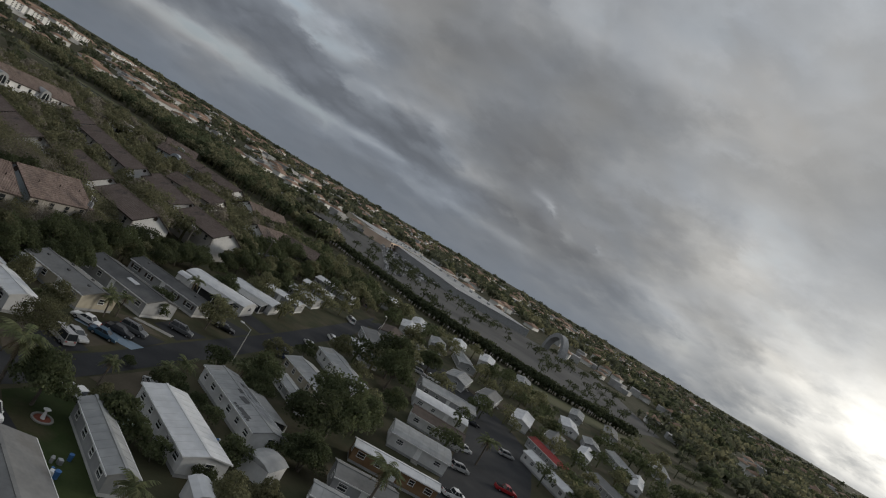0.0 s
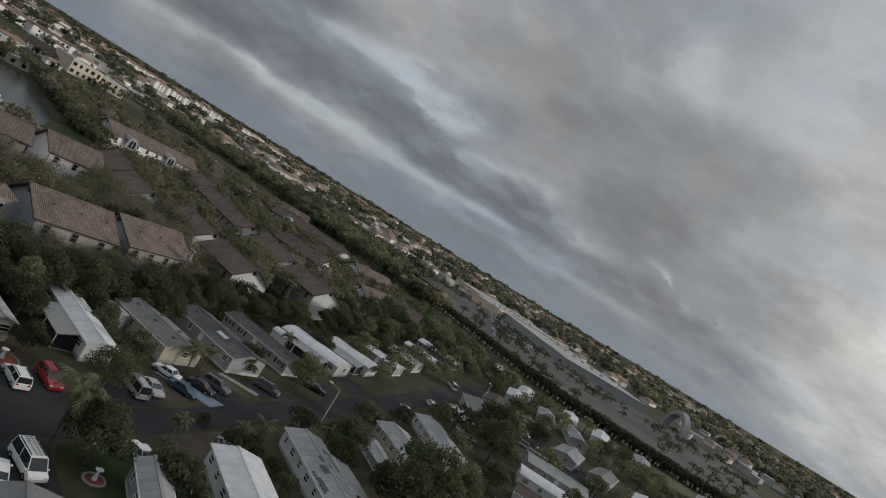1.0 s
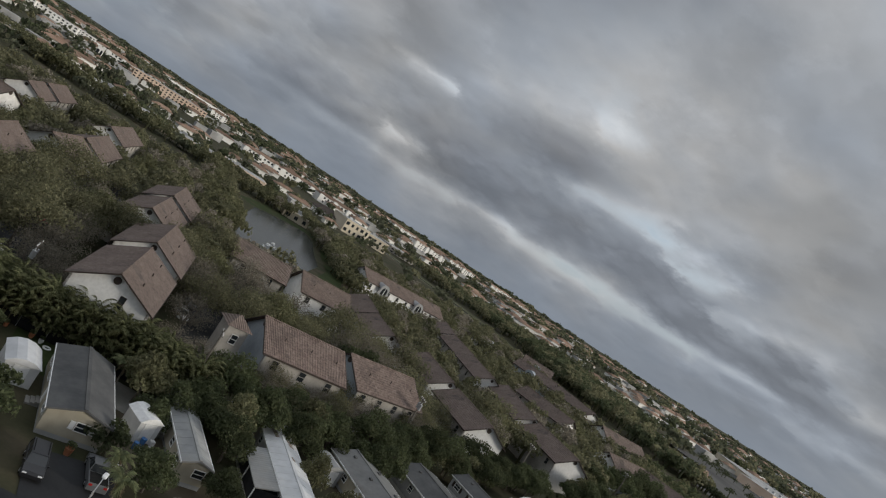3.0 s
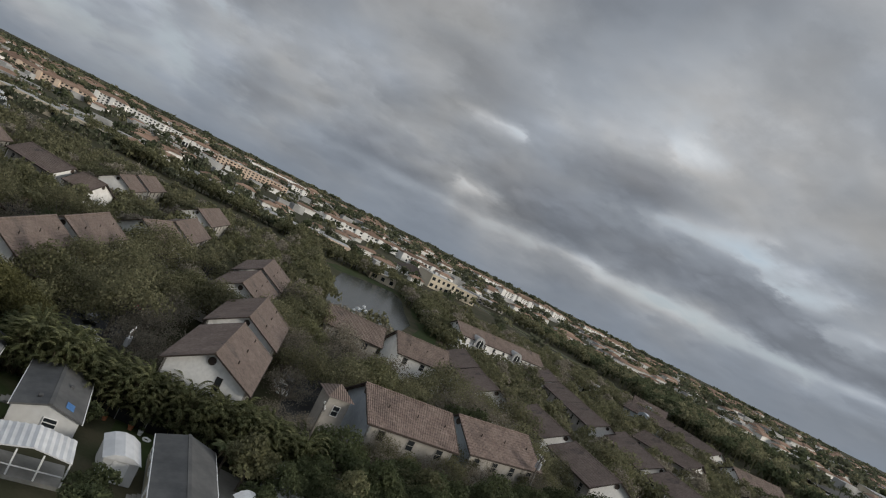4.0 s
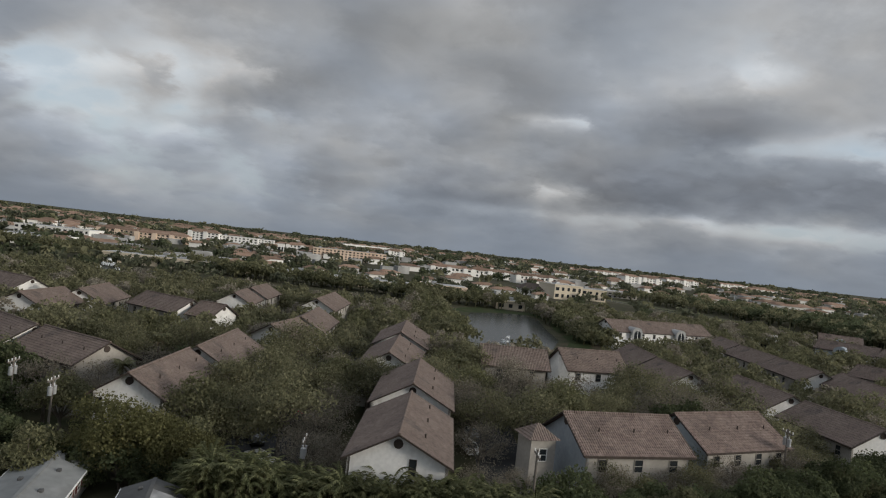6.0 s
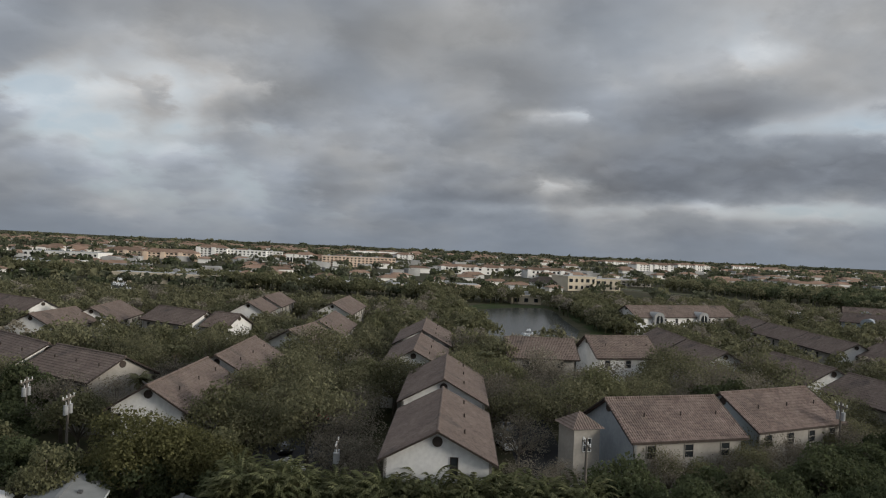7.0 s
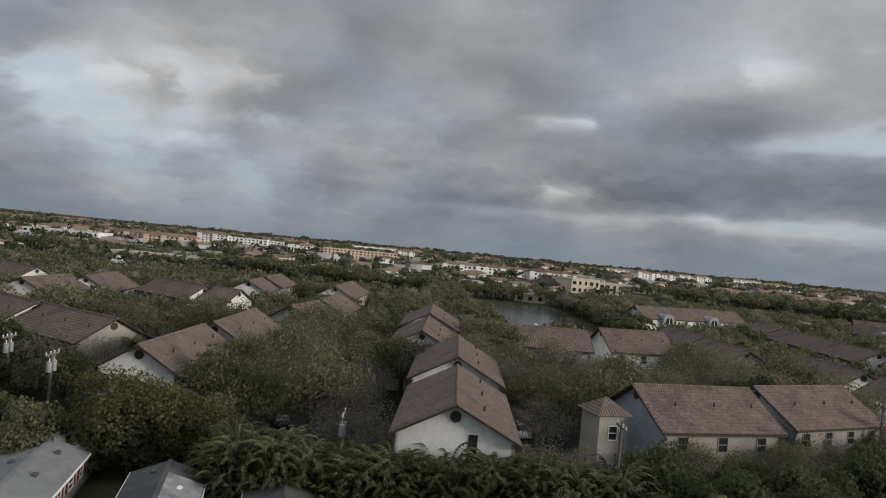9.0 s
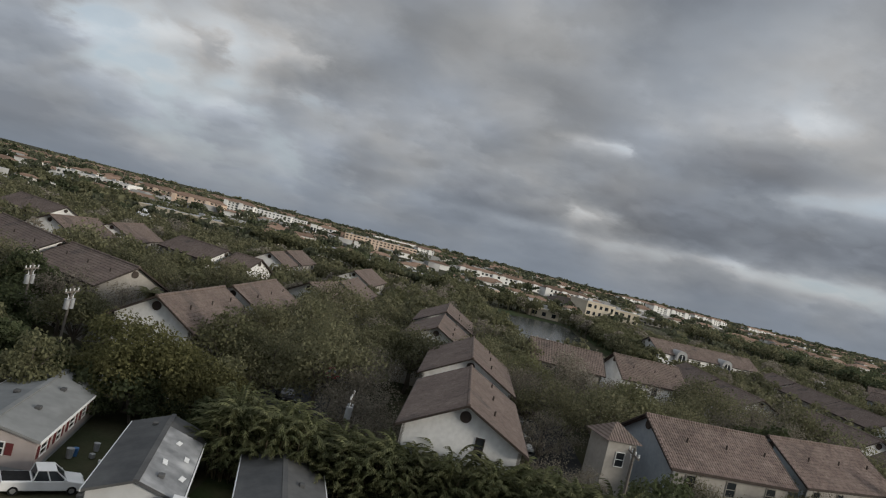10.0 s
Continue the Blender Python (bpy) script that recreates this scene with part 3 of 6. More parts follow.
def on_verge(x, y, wide=23):
    """Whether a place lies on the grass verge or between it and the hedge."""
    p = Vector((x, y))
    for a, b in zip(VERGE, VERGE[1:]):
        a, b = Vector(a), Vector(b)
        f = max(0, min(1, (p - a).dot(b - a) / (b - a).length_squared))
        if (p - a.lerp(b, f)).length < wide:
            return True
    return False


# ---------------------------------------------------------------- houses
def window_unit(parent, w, h, m, frame_mat="trim", shutters="", bars=True):
    """A window with its frame, two panes and, where told, shutters; x across, z up, facing -y."""
    win = part("window", boxed(-w / 2, -0.02, 0, w / 2, 0.05, h), M["glass"], parent)
    win.matrix_local = m
    bm = bmesh.new()
    t = 0.06
    box(bm, -w / 2 - t, -0.07, -t, w / 2 + t, 0.04, 0)
    box(bm, -w / 2 - t, -0.07, h, w / 2 + t, 0.04, h + t)
    box(bm, -w / 2 - t, -0.07, 0, -w / 2, 0.04, h)
    box(bm, w / 2, -0.07, 0, w / 2 + t, 0.04, h)
    if bars:
        box(bm, -w / 2, -0.06, h / 2 - 0.03, w / 2, 0.03, h / 2 + 0.03)
    part("frame", bm, M[frame_mat], win)
    if shutters:
        for s in (-1, 1):
            x = s * (w / 2 + 0.32)
            part("shutter", boxed(x - 0.2, -0.06, 0, x + 0.2, 0.03, h), M[shutters], win)
    return win


def slope(bm, length, run, rise, z_top, side, course=0.42, thick=0.10, over=0.35):
    """One roof slope of overlapping courses, one stepped sheet; the ridge lies along x at y = 0 and the slope falls towards side * y."""
    n = max(4, int(math.hypot(run, rise) / course))
    line = [(0.0, z_top + 0.01)]
    for k in range(n):
        b = (k + 1) / n
        line += [(side * run * b, z_top - rise * b + 0.045), (side * run * b, z_top - rise * b)]
    line += [(side * run, z_top - rise - thick), (0.0, z_top - thick)]
    x0, x1 = -length / 2 - over, length / 2 + over
    va, vb = [bm.verts.new((x0, y, z)) for y, z in line], [bm.verts.new((x1, y, z)) for y, z in line]
    m = len(line)
    for i in range(m):
        j = (i + 1) % m
        bm.faces.new((va[i], va[j], vb[j], vb[i]))
    bm.faces.new(va[::-1]), bm.faces.new(vb)
    bmesh.ops.recalc_face_normals(bm, faces=list(bm.faces))
    return bm


def barrel_tile(base):
    """Clay tile: rounded columns of tile down the slope, as relief."""
    mat = M[base]
    nt = mat.node_tree
    N, L = nt.nodes.new, nt.links.new
    bs = nt.nodes["Principled BSDF"]
    tc, wv, bp = N("ShaderNodeTexCoord"), N("ShaderNodeTexWave"), N("ShaderNodeBump")
    wv.bands_direction, wv.wave_profile = "X", "SIN"
    wv.inputs["Scale"].default_value, wv.inputs["Distortion"].default_value = 1.15, 0.6
    bp.inputs["Strength"].default_value, bp.inputs["Distance"].default_value = 0.9, 0.08
    L(tc.outputs["Object"], wv.inputs["Vector"])
    L(wv.outputs["Fac"], bp.inputs["Height"])
    L(bp.outputs[0], bs.inputs["Normal"])


barrel_tile("tile"), barrel_tile("tile_old")
HOUSES = []


def townhouse(ax, ay, bx, by, half, zr, ze, wall="stucco_grey", gable="stucco_white", roof="tile_old", label="", detail=2, porch=0, half2=None):
    """A gabled unit whose ridge runs from a to b."""
    half2 = half2 or half
    cx, cy = (ax + bx) / 2, (ay + by) / 2
    length, yaw = math.hypot(bx - ax, by - ay), math.atan2(by - ay, bx - ax)
    TAKEN.append((cx, cy, length / 2, max(half, half2), yaw))
    t = thing("townhouse", pose(cx, cy, 0, 0, 0, math.degrees(yaw)), label or "two-storey stucco townhouse with brown tile roof", "house", "townhouses")
    hl, inset = length / 2 - 0.25, 0.45
    sl = (zr - ze) / half
    # side walls and gables
    for s, hf in ((-1, half), (1, half2)):
        y = s * (hf - inset)
        part("wall", boxed(-hl, min(y, y - s * 0.25), 0, hl, max(y, y - s * 0.25), ze + 0.02), M[wall], t)
    for s in (-1, 1):
        bm = bmesh.new()
        ya, yb = -(half - inset), half2 - inset
        outline = [(ya, 0), (yb, 0), (yb, ze + 0.12), (0, zr - 0.14), (ya, ze + 0.12)]
        va = [bm.verts.new((s * hl, y, z)) for y, z in outline]
        vb = [bm.verts.new((s * (hl - 0.25), y, z)) for y, z in outline]
        bm.faces.new(va if s > 0 else va[::-1])
        bm.faces.new(vb[::-1] if s > 0 else vb)
        for i in range(5):
            j = (i + 1) % 5
            bm.faces.new((va[i], vb[i], vb[j], va[j]) if s > 0 else (va[j], vb[j], vb[i], va[i]))
        g = part("gable_wall", bm, M[gable], t, "white stucco gable wall")
        bm = bmesh.new()
        tube(bm, (s * (hl - 0.05), 0, zr - 0.95), (s * (hl + 0.10), 0, zr - 0.95), 0.42, 0.42, 14)
        part("gable_vent", bm, M["dark_trim"], t, "round dark gable vent")
        for side, hf in ((-1, half), (1, half2)):
            bm = bmesh.new()
            x0, x1 = sorted((s * (hl + 0.50), s * (hl + 0.66)))
            k = [bm.verts.new(p) for p in ((x0, 0, zr + 0.03), (x1, 0, zr + 0.03), (x1, side * hf, ze + 0.03), (x0, side * hf, ze + 0.03),
                                           (x0, 0, zr - 0.14), (x1, 0, zr - 0.14), (x1, side * hf, ze - 0.14), (x0, side * hf, ze - 0.14))]
            for q in ((3, 2, 1, 0), (4, 5, 6, 7), (0, 1, 5, 4), (1, 2, 6, 5), (2, 3, 7, 6), (3, 0, 4, 7)):
                bm.faces.new([k[i] for i in q])
            bmesh.ops.recalc_face_normals(bm, faces=list(bm.faces))
            part("bargeboard", bm, M["dark_trim"], t)
    for side, hf in ((-1, half), (1, half2)):
        part("roof_slope", slope(bmesh.new(), length, hf, zr - ze, zr, side, 0.42), M[roof], t, "overlapping clay tile courses")
        part("fascia", boxed(-length / 2 - 0.3, side * hf - 0.06, ze - 0.22, length / 2 + 0.3, side * hf + 0.06, ze + 0.01), M["dark_trim"], t)
    bm = tube(bmesh.new(), (-length / 2 - 0.3, 0, zr - 0.02), (length / 2 + 0.3, 0, zr - 0.02), 0.17, 0.17, 8)
    part("ridge_cap", bm, M[roof], t)
    for side, hf in ((-1, half), (1, half2)):
        n = max(2, int(length / (3.4 if detail > 1 else 4.4)))
        for k in range(n):
            x = -length / 2 + length * (k + 0.5) / n
            turn = 0 if side < 0 else 180
            m = pose(x, side * (hf - inset), ze - 1.75, 0, 0, turn)
            window_unit(t, 0.95, 1.25, m, "stucco_grey", "")
            if detail < 2:
                continue
            if k % 2 == 0:
                part("garage_door" if porch else "door", boxed(x - 1.2, side * (hf - inset) - 0.03, 0.05, x + 1.2, side * (hf - inset) + 0.03, 2.1), M["trim"] if porch else M["dark_trim"], t)
            else:
                window_unit(t, 1.3, 1.3, pose(x, side * (hf - inset), 0.8, 0, 0, turn), "stucco_grey")
    if detail > 1:
        for k in range(3):
            x = -length / 3 + k * length / 3 + 0.7
            bm = tube(bmesh.new(), (x, -half * 0.45, zr - (zr - ze) * 0.45 - 0.1), (x, -half * 0.45, zr - (zr - ze) * 0.45 + 0.4), 0.08, 0.08, 8)
            part("vent_pipe", bm, M["dark_trim"], t)
    HOUSES.append(t)
    return t


def gable_window(t, y, z, length, s=-1):
    m = pose(s * (length / 2 - 0.25), y, z, 0, 0, -90 if s < 0 else 90)
    window_unit(t, 0.55, 1.5, m, "dark_trim")


near = "white-gabled townhouse with warm terracotta tile roof"
h = townhouse(2.9, 53.9, 4.0, 71.2, 4.90, 8.7, 6.2, roof="tile_old", label=near, half2=4.7)
gable_window(h, -1.4, 5.0, 17.3)
townhouse(4.2, 74.2, 5.3, 92.2, 5.00, 9.1, 6.4, label=near)
townhouse(0.8, 98.5, 2.1, 119.2, 4.90, 8.6, 6.0)
townhouse(2.3, 120.6, 3.3, 141.3, 5.20, 9.0, 6.3)
pink = "townhouse with rows of weathered terracotta barrel tiles"
townhouse(20.6, 68.5, 32.9, 71.8, 5.30, 8.8, 5.7, roof="tile", label=pink, gable="stucco_blue")
townhouse(35.0, 74.2, 47.6, 79.9, 5.30, 8.7, 5.6, roof="tile", label=pink, gable="stucco_blue")
townhouse(17.0, 119.6, 28.6, 119.6, 5.10, 8.5, 5.6, detail=1)
townhouse(32.0, 123.4, 43.9, 126.0, 5.10, 8.8, 5.5, wall="stucco_white", detail=2, porch=1)
h = townhouse(-24.8, 66.8, -24.2, 83.8, 4.00, 8.8, 6.3, label=near)
gable_window(h, 2.9, 4.3, 17.0)
townhouse(-23.4, 85.0, -22.9, 103.4, 4.40, 9.0, 6.4, label=near)
townhouse(-20.0, 115.3, -17.5, 128.5, 4.40, 8.7, 6.2, detail=1)
townhouse(-16.9, 128.9, -16.3, 150.0, 4.80, 8.9, 6.2, detail=1)
townhouse(-39.3, 168.0, -39.7, 184.0, 4.60, 8.5, 5.9, detail=1)
townhouse(-39.0, 184.6, -38.8, 204.0, 4.80, 8.8, 6.1, detail=1)
townhouse(-19.6, 172.0, -18.0, 200.0, 5.00, 8.8, 6.0, detail=1)
townhouse(-62.0, 103.3, -46.4, 90.4, 4.60, 8.8, 6.3, label=near)
townhouse(-45.2, 90.6, -33.7, 83.0, 4.80, 8.7, 6.2, label=near, gable="stucco_grey")
townhouse(-70.8, 131.0, -70.1, 146.9, 5.22, 7.9, 5.1, detail=1)
townhouse(-66.7, 146.5, -68.7, 165.8, 5.40, 7.9, 5.0, detail=1)
townhouse(-54.0, 150.8, -41.4, 141.8, 4.80, 8.5, 5.9, detail=1)
townhouse(-39.8, 142.8, -34.2, 140.2, 4.60, 8.4, 5.8, detail=1)
townhouse(-100.8, 171.4, -82.7, 158.7, 5.24, 7.9, 5.1, detail=1)
townhouse(-102.3, 126.8, -87.9, 116.5, 5.37, 7.9, 5.1, detail=1)
row = townhouse(66.0, 211.0, 104.0, 227.5, 5.60, 8.6, 5.4, wall="stucco_white", detail=1, label="long townhouse row with white balconies")
townhouse(53.0, 146.0, 52.2, 128.0, 4.80, 8.5, 5.8, detail=1)
townhouse(51.9, 126.5, 52.3, 111.0, 4.80, 8.4, 5.8, detail=1)
townhouse(97.4, 197.8, 93.6, 178.5, 4.75, 7.9, 5.4, detail=1)
townhouse(93.1, 176.7, 92.2, 156.6, 4.64, 7.9, 5.4, detail=1)
townhouse(91.5, 154.8, 90.5, 135.7, 4.61, 7.9, 5.5, detail=1)
townhouse(62.8, 116.0, 63.5, 99.5, 4.70, 8.1, 5.5, detail=1)
townhouse(63.6, 96.0, 65.0, 80.6, 4.70, 8.0, 5.4, detail=1)
townhouse(95.4, 136.6, 91.8, 111.6, 4.80, 8.0, 5.4, detail=1)
townhouse(91.7, 109.2, 93.1, 93.5, 4.80, 8.0, 5.4, detail=1)
blue_row = townhouse(148.4, 231.3, 160.9, 217.7, 5.24, 7.9, 5.1, wall="stucco_blue", detail=1, label="townhouse with pale blue walls and brown tile roof")
townhouse(161.7, 216.0, 165.5, 193.5, 4.64, 7.9, 5.4, detail=1)
townhouse(114.0, 158.8, 123.2, 143.2, 4.83, 7.9, 5.3, detail=1)
townhouse(154.9, 172.2, 175.4, 175.0, 5.01, 7.9, 5.2, detail=1)
townhouse(124.8, 125.4, 142.0, 131.0, 4.54, 7.9, 5.5, wall="stucco_blue", detail=1)
townhouse(142.6, 130.2, 150.1, 121.8, 4.74, 7.9, 5.4, detail=1)
blue_end = townhouse(169.4, 266.0, 182.6, 258.8, 5.24, 7.9, 5.1, wall="stucco_blue", detail=1, label="townhouse with pale blue walls and brown tile roof")


def arched_bay(t, x, half, ze, wall):
    """A two-storey bay with a round-headed gable and window standing before the eaves."""
    arc = [(x + 2.0 * math.cos(a), ze + 0.1 + 1.5 * math.sin(a)) for a in [math.pi * k / 10 for k in range(11)]]
    bm = prism(bmesh.new(), ([(x - 2.0, 0), (x + 2.0, 0)] + arc)[::-1], -half - 0.9, -half + 2.6)
    bmesh.ops.recalc_face_normals(bm, faces=list(bm.faces))
    bay = part("arched_bay", bm, M[wall], t, "bay with round-headed gable")
    arc = [(x + 1.3 * math.cos(a), ze - 0.6 + 1.3 * math.sin(a)) for a in [math.pi * k / 8 for k in range(9)]]
    bm = prism(bmesh.new(), ([(x - 1.3, ze - 2.0), (x + 1.3, ze - 2.0)] + arc)[::-1], -half - 0.94, -half - 0.86)
    bmesh.ops.recalc_face_normals(bm, faces=list(bm.faces))
    part("arched_window", bm, M["glass"], bay)
    part("mullion", boxed(x - 0.07, -half - 1.0, ze - 2.0, x + 0.07, -half - 0.93, ze + 0.8), M["trim"], bay)
    part("door", boxed(x - 1.0, -half - 0.96, 0.05, x + 1.0, -half - 0.88, 2.2), M["glass"], bay)


def balcony(t, x0, x1, half):
    bm = boxed(x0, -half - 0.9, 2.45, x1, -half + 0.6, 2.62)
    slab = part("balcony", bm, M["trim"], t, "white balcony with rails")
    part("rail", boxed(x0, -half - 0.9, 3.45, x1, -half - 0.82, 3.55), M["trim"], slab)
    n = max(2, int((x1 - x0) / 0.9))
    for k in range(n + 1):
        x = x0 + 0.05 + (x1 - x0 - 0.1) * k / n
        part("post", boxed(x - 0.05, -half - 0.9, 0 if k % 3 == 0 else 2.62, x + 0.05, -half - 0.82, 4.6 if k % 3 == 0 else 3.45), M["trim"], slab)


for bx in (-12.8, 5.6):
    arched_bay(row, bx, 5.6, 5.4, "siding_grey")
for x0, x1 in ((-20.5, -15), (-10.6, -3.8), (-3, 3.4), (7.8, 14), (15, 20.5)):
    balcony(row, x0, x1, 5.6)
arched_bay(blue_row, -1, 5.24, 5.1, "stucco_blue")
balcony(blue_row, 2.5, 8.4, 5.24)
arched_bay(blue_end, 0, 5.24, 5.1, "stucco_blue")


def porch_block(x, y, yaw):
    """The small hipped entrance bay beside the terracotta row."""
    t = thing("entrance_bay", pose(x, y, 0, 0, 0, yaw), "small grey stucco entrance bay with hipped tile roof", "house")
    part("wall", boxed(-1.4, -1.6, 0, 1.4, 1.6, 6.4), M["stucco_grey"], t)
    bm = bmesh.new()
    lo = [bm.verts.new(p) for p in ((-1.8, -2.0, 6.4), (1.8, -2.0, 6.4), (1.8, 2.0, 6.4), (-1.8, 2.0, 6.4))]
    up = [bm.verts.new(p) for p in ((-0.1, 0, 7.7), (0.1, 0, 7.7))]
    for q in ((lo[0], lo[1], up[1], up[0]), (lo[1], lo[2], up[1]), (lo[2], lo[3], up[0], up[1]), (lo[3], lo[0], up[0]), tuple(lo[::-1])):
        bm.faces.new(q)
    part("roof", bm, M["tile_old"], t)
    window_unit(t, 0.8, 1.2, pose(0, -1.6, 4.2), "trim")
    TAKEN.append((x, y, 1.8, 2.0, 0))


porch_block(17.5, 67.0, 15)


# ---------------------------------------------------------------- mobile homes
LOW = 1.15


def mobile_home(cx, cy, length, width, yaw, ze=3.3, zr=4.0, roof="metal_white", wall="siding_white", label="", shape="gable", end_window=True, vents=0, door=1, awning="", aw_len=0.5, aw_wide=3.0, aw_shift=0.0, shutters="", coat=0):
    """A factory-built home: x along it. awning: 'l' or 'r' (its +y or -y side)."""
    ze, zr = ze - LOW, zr - LOW
    t = thing("mobile_home", pose(cx, cy, 0, 0, 0, yaw), label or "white mobile home with pale metal roof", "mobile home", "mobile homes")
    TAKEN.append((cx, cy, length / 2, width / 2, radians(yaw)))
    hl, hw = length / 2 - 0.2, width / 2 - 0.22
    part("skirting", boxed(-hl + 0.03, -hw + 0.03, 0, hl - 0.03, hw - 0.03, 0.42), M["siding_grey" if wall != "siding_grey" else "siding_white"], t)
    bm = bmesh.new()
    z0 = 0.4
    lap = []
    n = int((ze - z0) / 0.28)
    for k in range(n):
        z = z0 + (ze - z0) * k / n
        lap += [(hw + 0.025, z), (hw, z + (ze - z0) / n - 0.001)]
    outline = lap + [(0, zr - 0.05)] + [(-y, z) for y, z in lap[::-1]]
    va, vb = [bm.verts.new((-hl, y, z)) for y, z in outline], [bm.verts.new((hl, y, z)) for y, z in outline]
    bm.faces.new(va[::-1]), bm.faces.new(vb)
    for i in range(len(outline)):
        j = (i + 1) % len(outline)
        bm.faces.new((va[i], va[j], vb[j], vb[i]))
    bmesh.ops.recalc_face_normals(bm, faces=list(bm.faces))
    part("body", bm, M[wall], t)
    bm = bmesh.new()
    seg = 3 if shape == "gable" else 8
    rim = []
    for k in range(seg):
        f = k / (seg - 1) * 2 - 1
        if shape == "gable":
            z = zr - (zr - ze) * abs(f)
        else:
            z = ze + (zr - ze) * math.cos(f * math.pi / 2) ** 0.6
        rim.append((f * width / 2, z))
    seams = "metal" in roof or "red" in roof
    nx = max(2, int(length / 1.2))
    rows = []
    for i in range(nx + 1):
        x = -length / 2 + length * i / nx
        folds = ((x, 0.0),) if not seams or i in (0, nx) else ((x - 0.025, 0.0), (x - 0.02, 0.022), (x + 0.02, 0.022), (x + 0.025, 0.0))
        for xx, up in folds:
            rows.append([bm.verts.new((xx, y, z + up)) for y, z in rim])
    for ra, rb in zip(rows, rows[1:]):
        for k in range(seg - 1):
            bm.faces.new((ra[k], rb[k], rb[k + 1], ra[k + 1]))
    ext = bmesh.ops.extrude_face_region(bm, geom=list(bm.faces))
    for e in ext["geom"]:
        if isinstance(e, bmesh.types.BMVert):
            e.co.z -= 0.16
    bmesh.ops.recalc_face_normals(bm, faces=list(bm.faces))
    part("roof", bm, M[roof], t)
    if coat:
        bm = bmesh.new()
        a, b = 0.06, width / 2 - 0.05
        za, zb = zr - (zr - ze) * a / (width / 2), zr - (zr - ze) * b / (width / 2)
        x0, x1 = -length * 0.30, length / 2 - 0.05
        q = [bm.verts.new(p) for p in ((x0, coat * a, za + 0.012), (x1, coat * a, za + 0.012), (x1, coat * b, zb + 0.012), (x0, coat * b, zb + 0.012),
                                       (x0, coat * a, za - 0.02), (x1, coat * a, za - 0.02), (x1, coat * b, zb - 0.02), (x0, coat * b, zb - 0.02))]
        for k in ((0, 1, 2, 3), (4, 5, 6, 7), (0, 1, 5, 4), (1, 2, 6, 5), (2, 3, 7, 6), (3, 0, 4, 7)):
            bm.faces.new([q[i] for i in k])
        bmesh.ops.recalc_face_normals(bm, faces=list(bm.faces))
        part("roof_coating", bm, M["coating"], t, "streaky pale roof coating")
    if shape == "gable":
        part("ridge_cap", boxed(-length / 2 - 0.02, -0.16, zr - 0.03, length / 2 + 0.02, 0.16, zr + 0.045), M[roof], t)
    for s in (-1, 1):
        y0, y1 = sorted((s * width / 2, s * (width / 2 + 0.07)))
        part("gutter", boxed(-length / 2, y0, ze - 0.16, length / 2, y1, ze - 0.02), M["trim"], t)
        n = max(2, int(length / 2.7))
        for k in range(n):
            x = -hl + 2 * hl * (k + 0.5) / n
            if door and s == -1 and k == n // 2:
                part("door", boxed(x - 0.45, -hw - 0.06, 0.42, x + 0.45, -hw + 0.02, min(2.1, ze - 0.12)), M["trim"], t, "white entrance door")
                bm = bmesh.new()
                for j in range(3):
                    box(bm, x - 0.6, -hw - 0.35 * (3 - j) - 0.05, 0, x + 0.6, -hw - 0.35 * (2 - j) - 0.05, 0.14 * (j + 1))
                part("steps", bm, M["concrete"], t)
                continue
            window_unit(t, 0.8 if k % 2 else 1.1, 0.75, pose(x, s * hw, ze - 1.25, 0, 0, 0 if s < 0 else 180), "trim", shutters)
        if end_window:
            window_unit(t, 1.0, 0.7, pose(s * hl, 0.5 * s, ze - 1.15, 0, 0, 90 * s), "trim", shutters)
    for k in range(vents):
        x, y = (-0.35 + 0.7 * k / max(1, vents - 1)) * length, width * (0.2 if k % 2 else -0.17)
        z = zr - (zr - ze) * abs(y) / (width / 2)
        part("roof_vent", boxed(x - 0.22, y - 0.18, z - 0.03, x + 0.22, y + 0.18, z + 0.2, bevel=0.04), M["shingle_dark"], t)
    if awning:
        s = 1 if awning == "l" else -1
        al = length * aw_len
        x0, x1 = aw_shift - al / 2, aw_shift + al / 2
        y0, y1 = s * (hw + 0.06), s * (hw + aw_wide)
        bm = bmesh.new()
        n = int(al / 0.2)
        rows = []
        for k in range(n + 1):
            x, up = x0 + al * k / n, 0.05 if k % 2 else 0.0
            rows.append([bm.verts.new(p) for p in ((x, y0, ze - 0.10 + up), (x, y1, ze - 0.60 + up), (x, y1, ze - 0.66), (x, y0, ze - 0.16))])
        for ra, rb in zip(rows, rows[1:]):
            for i in range(4):
                j = (i + 1) % 4
                bm.faces.new((ra[i], ra[j], rb[j], rb[i]))
        bm.faces.new(rows[0]), bm.faces.new(rows[-1][::-1])
        bmesh.ops.recalc_face_normals(bm, faces=list(bm.faces))
        part("awning_roof", bm, M["metal_pale"], t, "ribbed metal awning roof")
        n = max(2, int(al / 3))
        for k in range(n + 1):
            x = x0 + 0.1 + (al - 0.2) * k / n
            part("post", boxed(x - 0.05, y1 - 0.05 * s - 0.05, 0, x + 0.05, y1 - 0.05 * s + 0.05, ze - 0.6), M["trim"], t)
        yy = sorted((y0, y1))
        part("slab", boxed(x0, yy[0], 0.0, x1, yy[1], 0.12), M["concrete"], t)
        # solid dark box: the peeling home's screened room; elsewhere the awning's shade as colour
        part("screen", boxed(x0 + 0.2, yy[0] + (0.0 if s > 0 else 0.25), 0.12, x1 - 0.2, yy[1] - (0.25 if s > 0 else 0.0), ze - 0.72), M["screen"], t, "dark infill for the screening and shade under an awning")
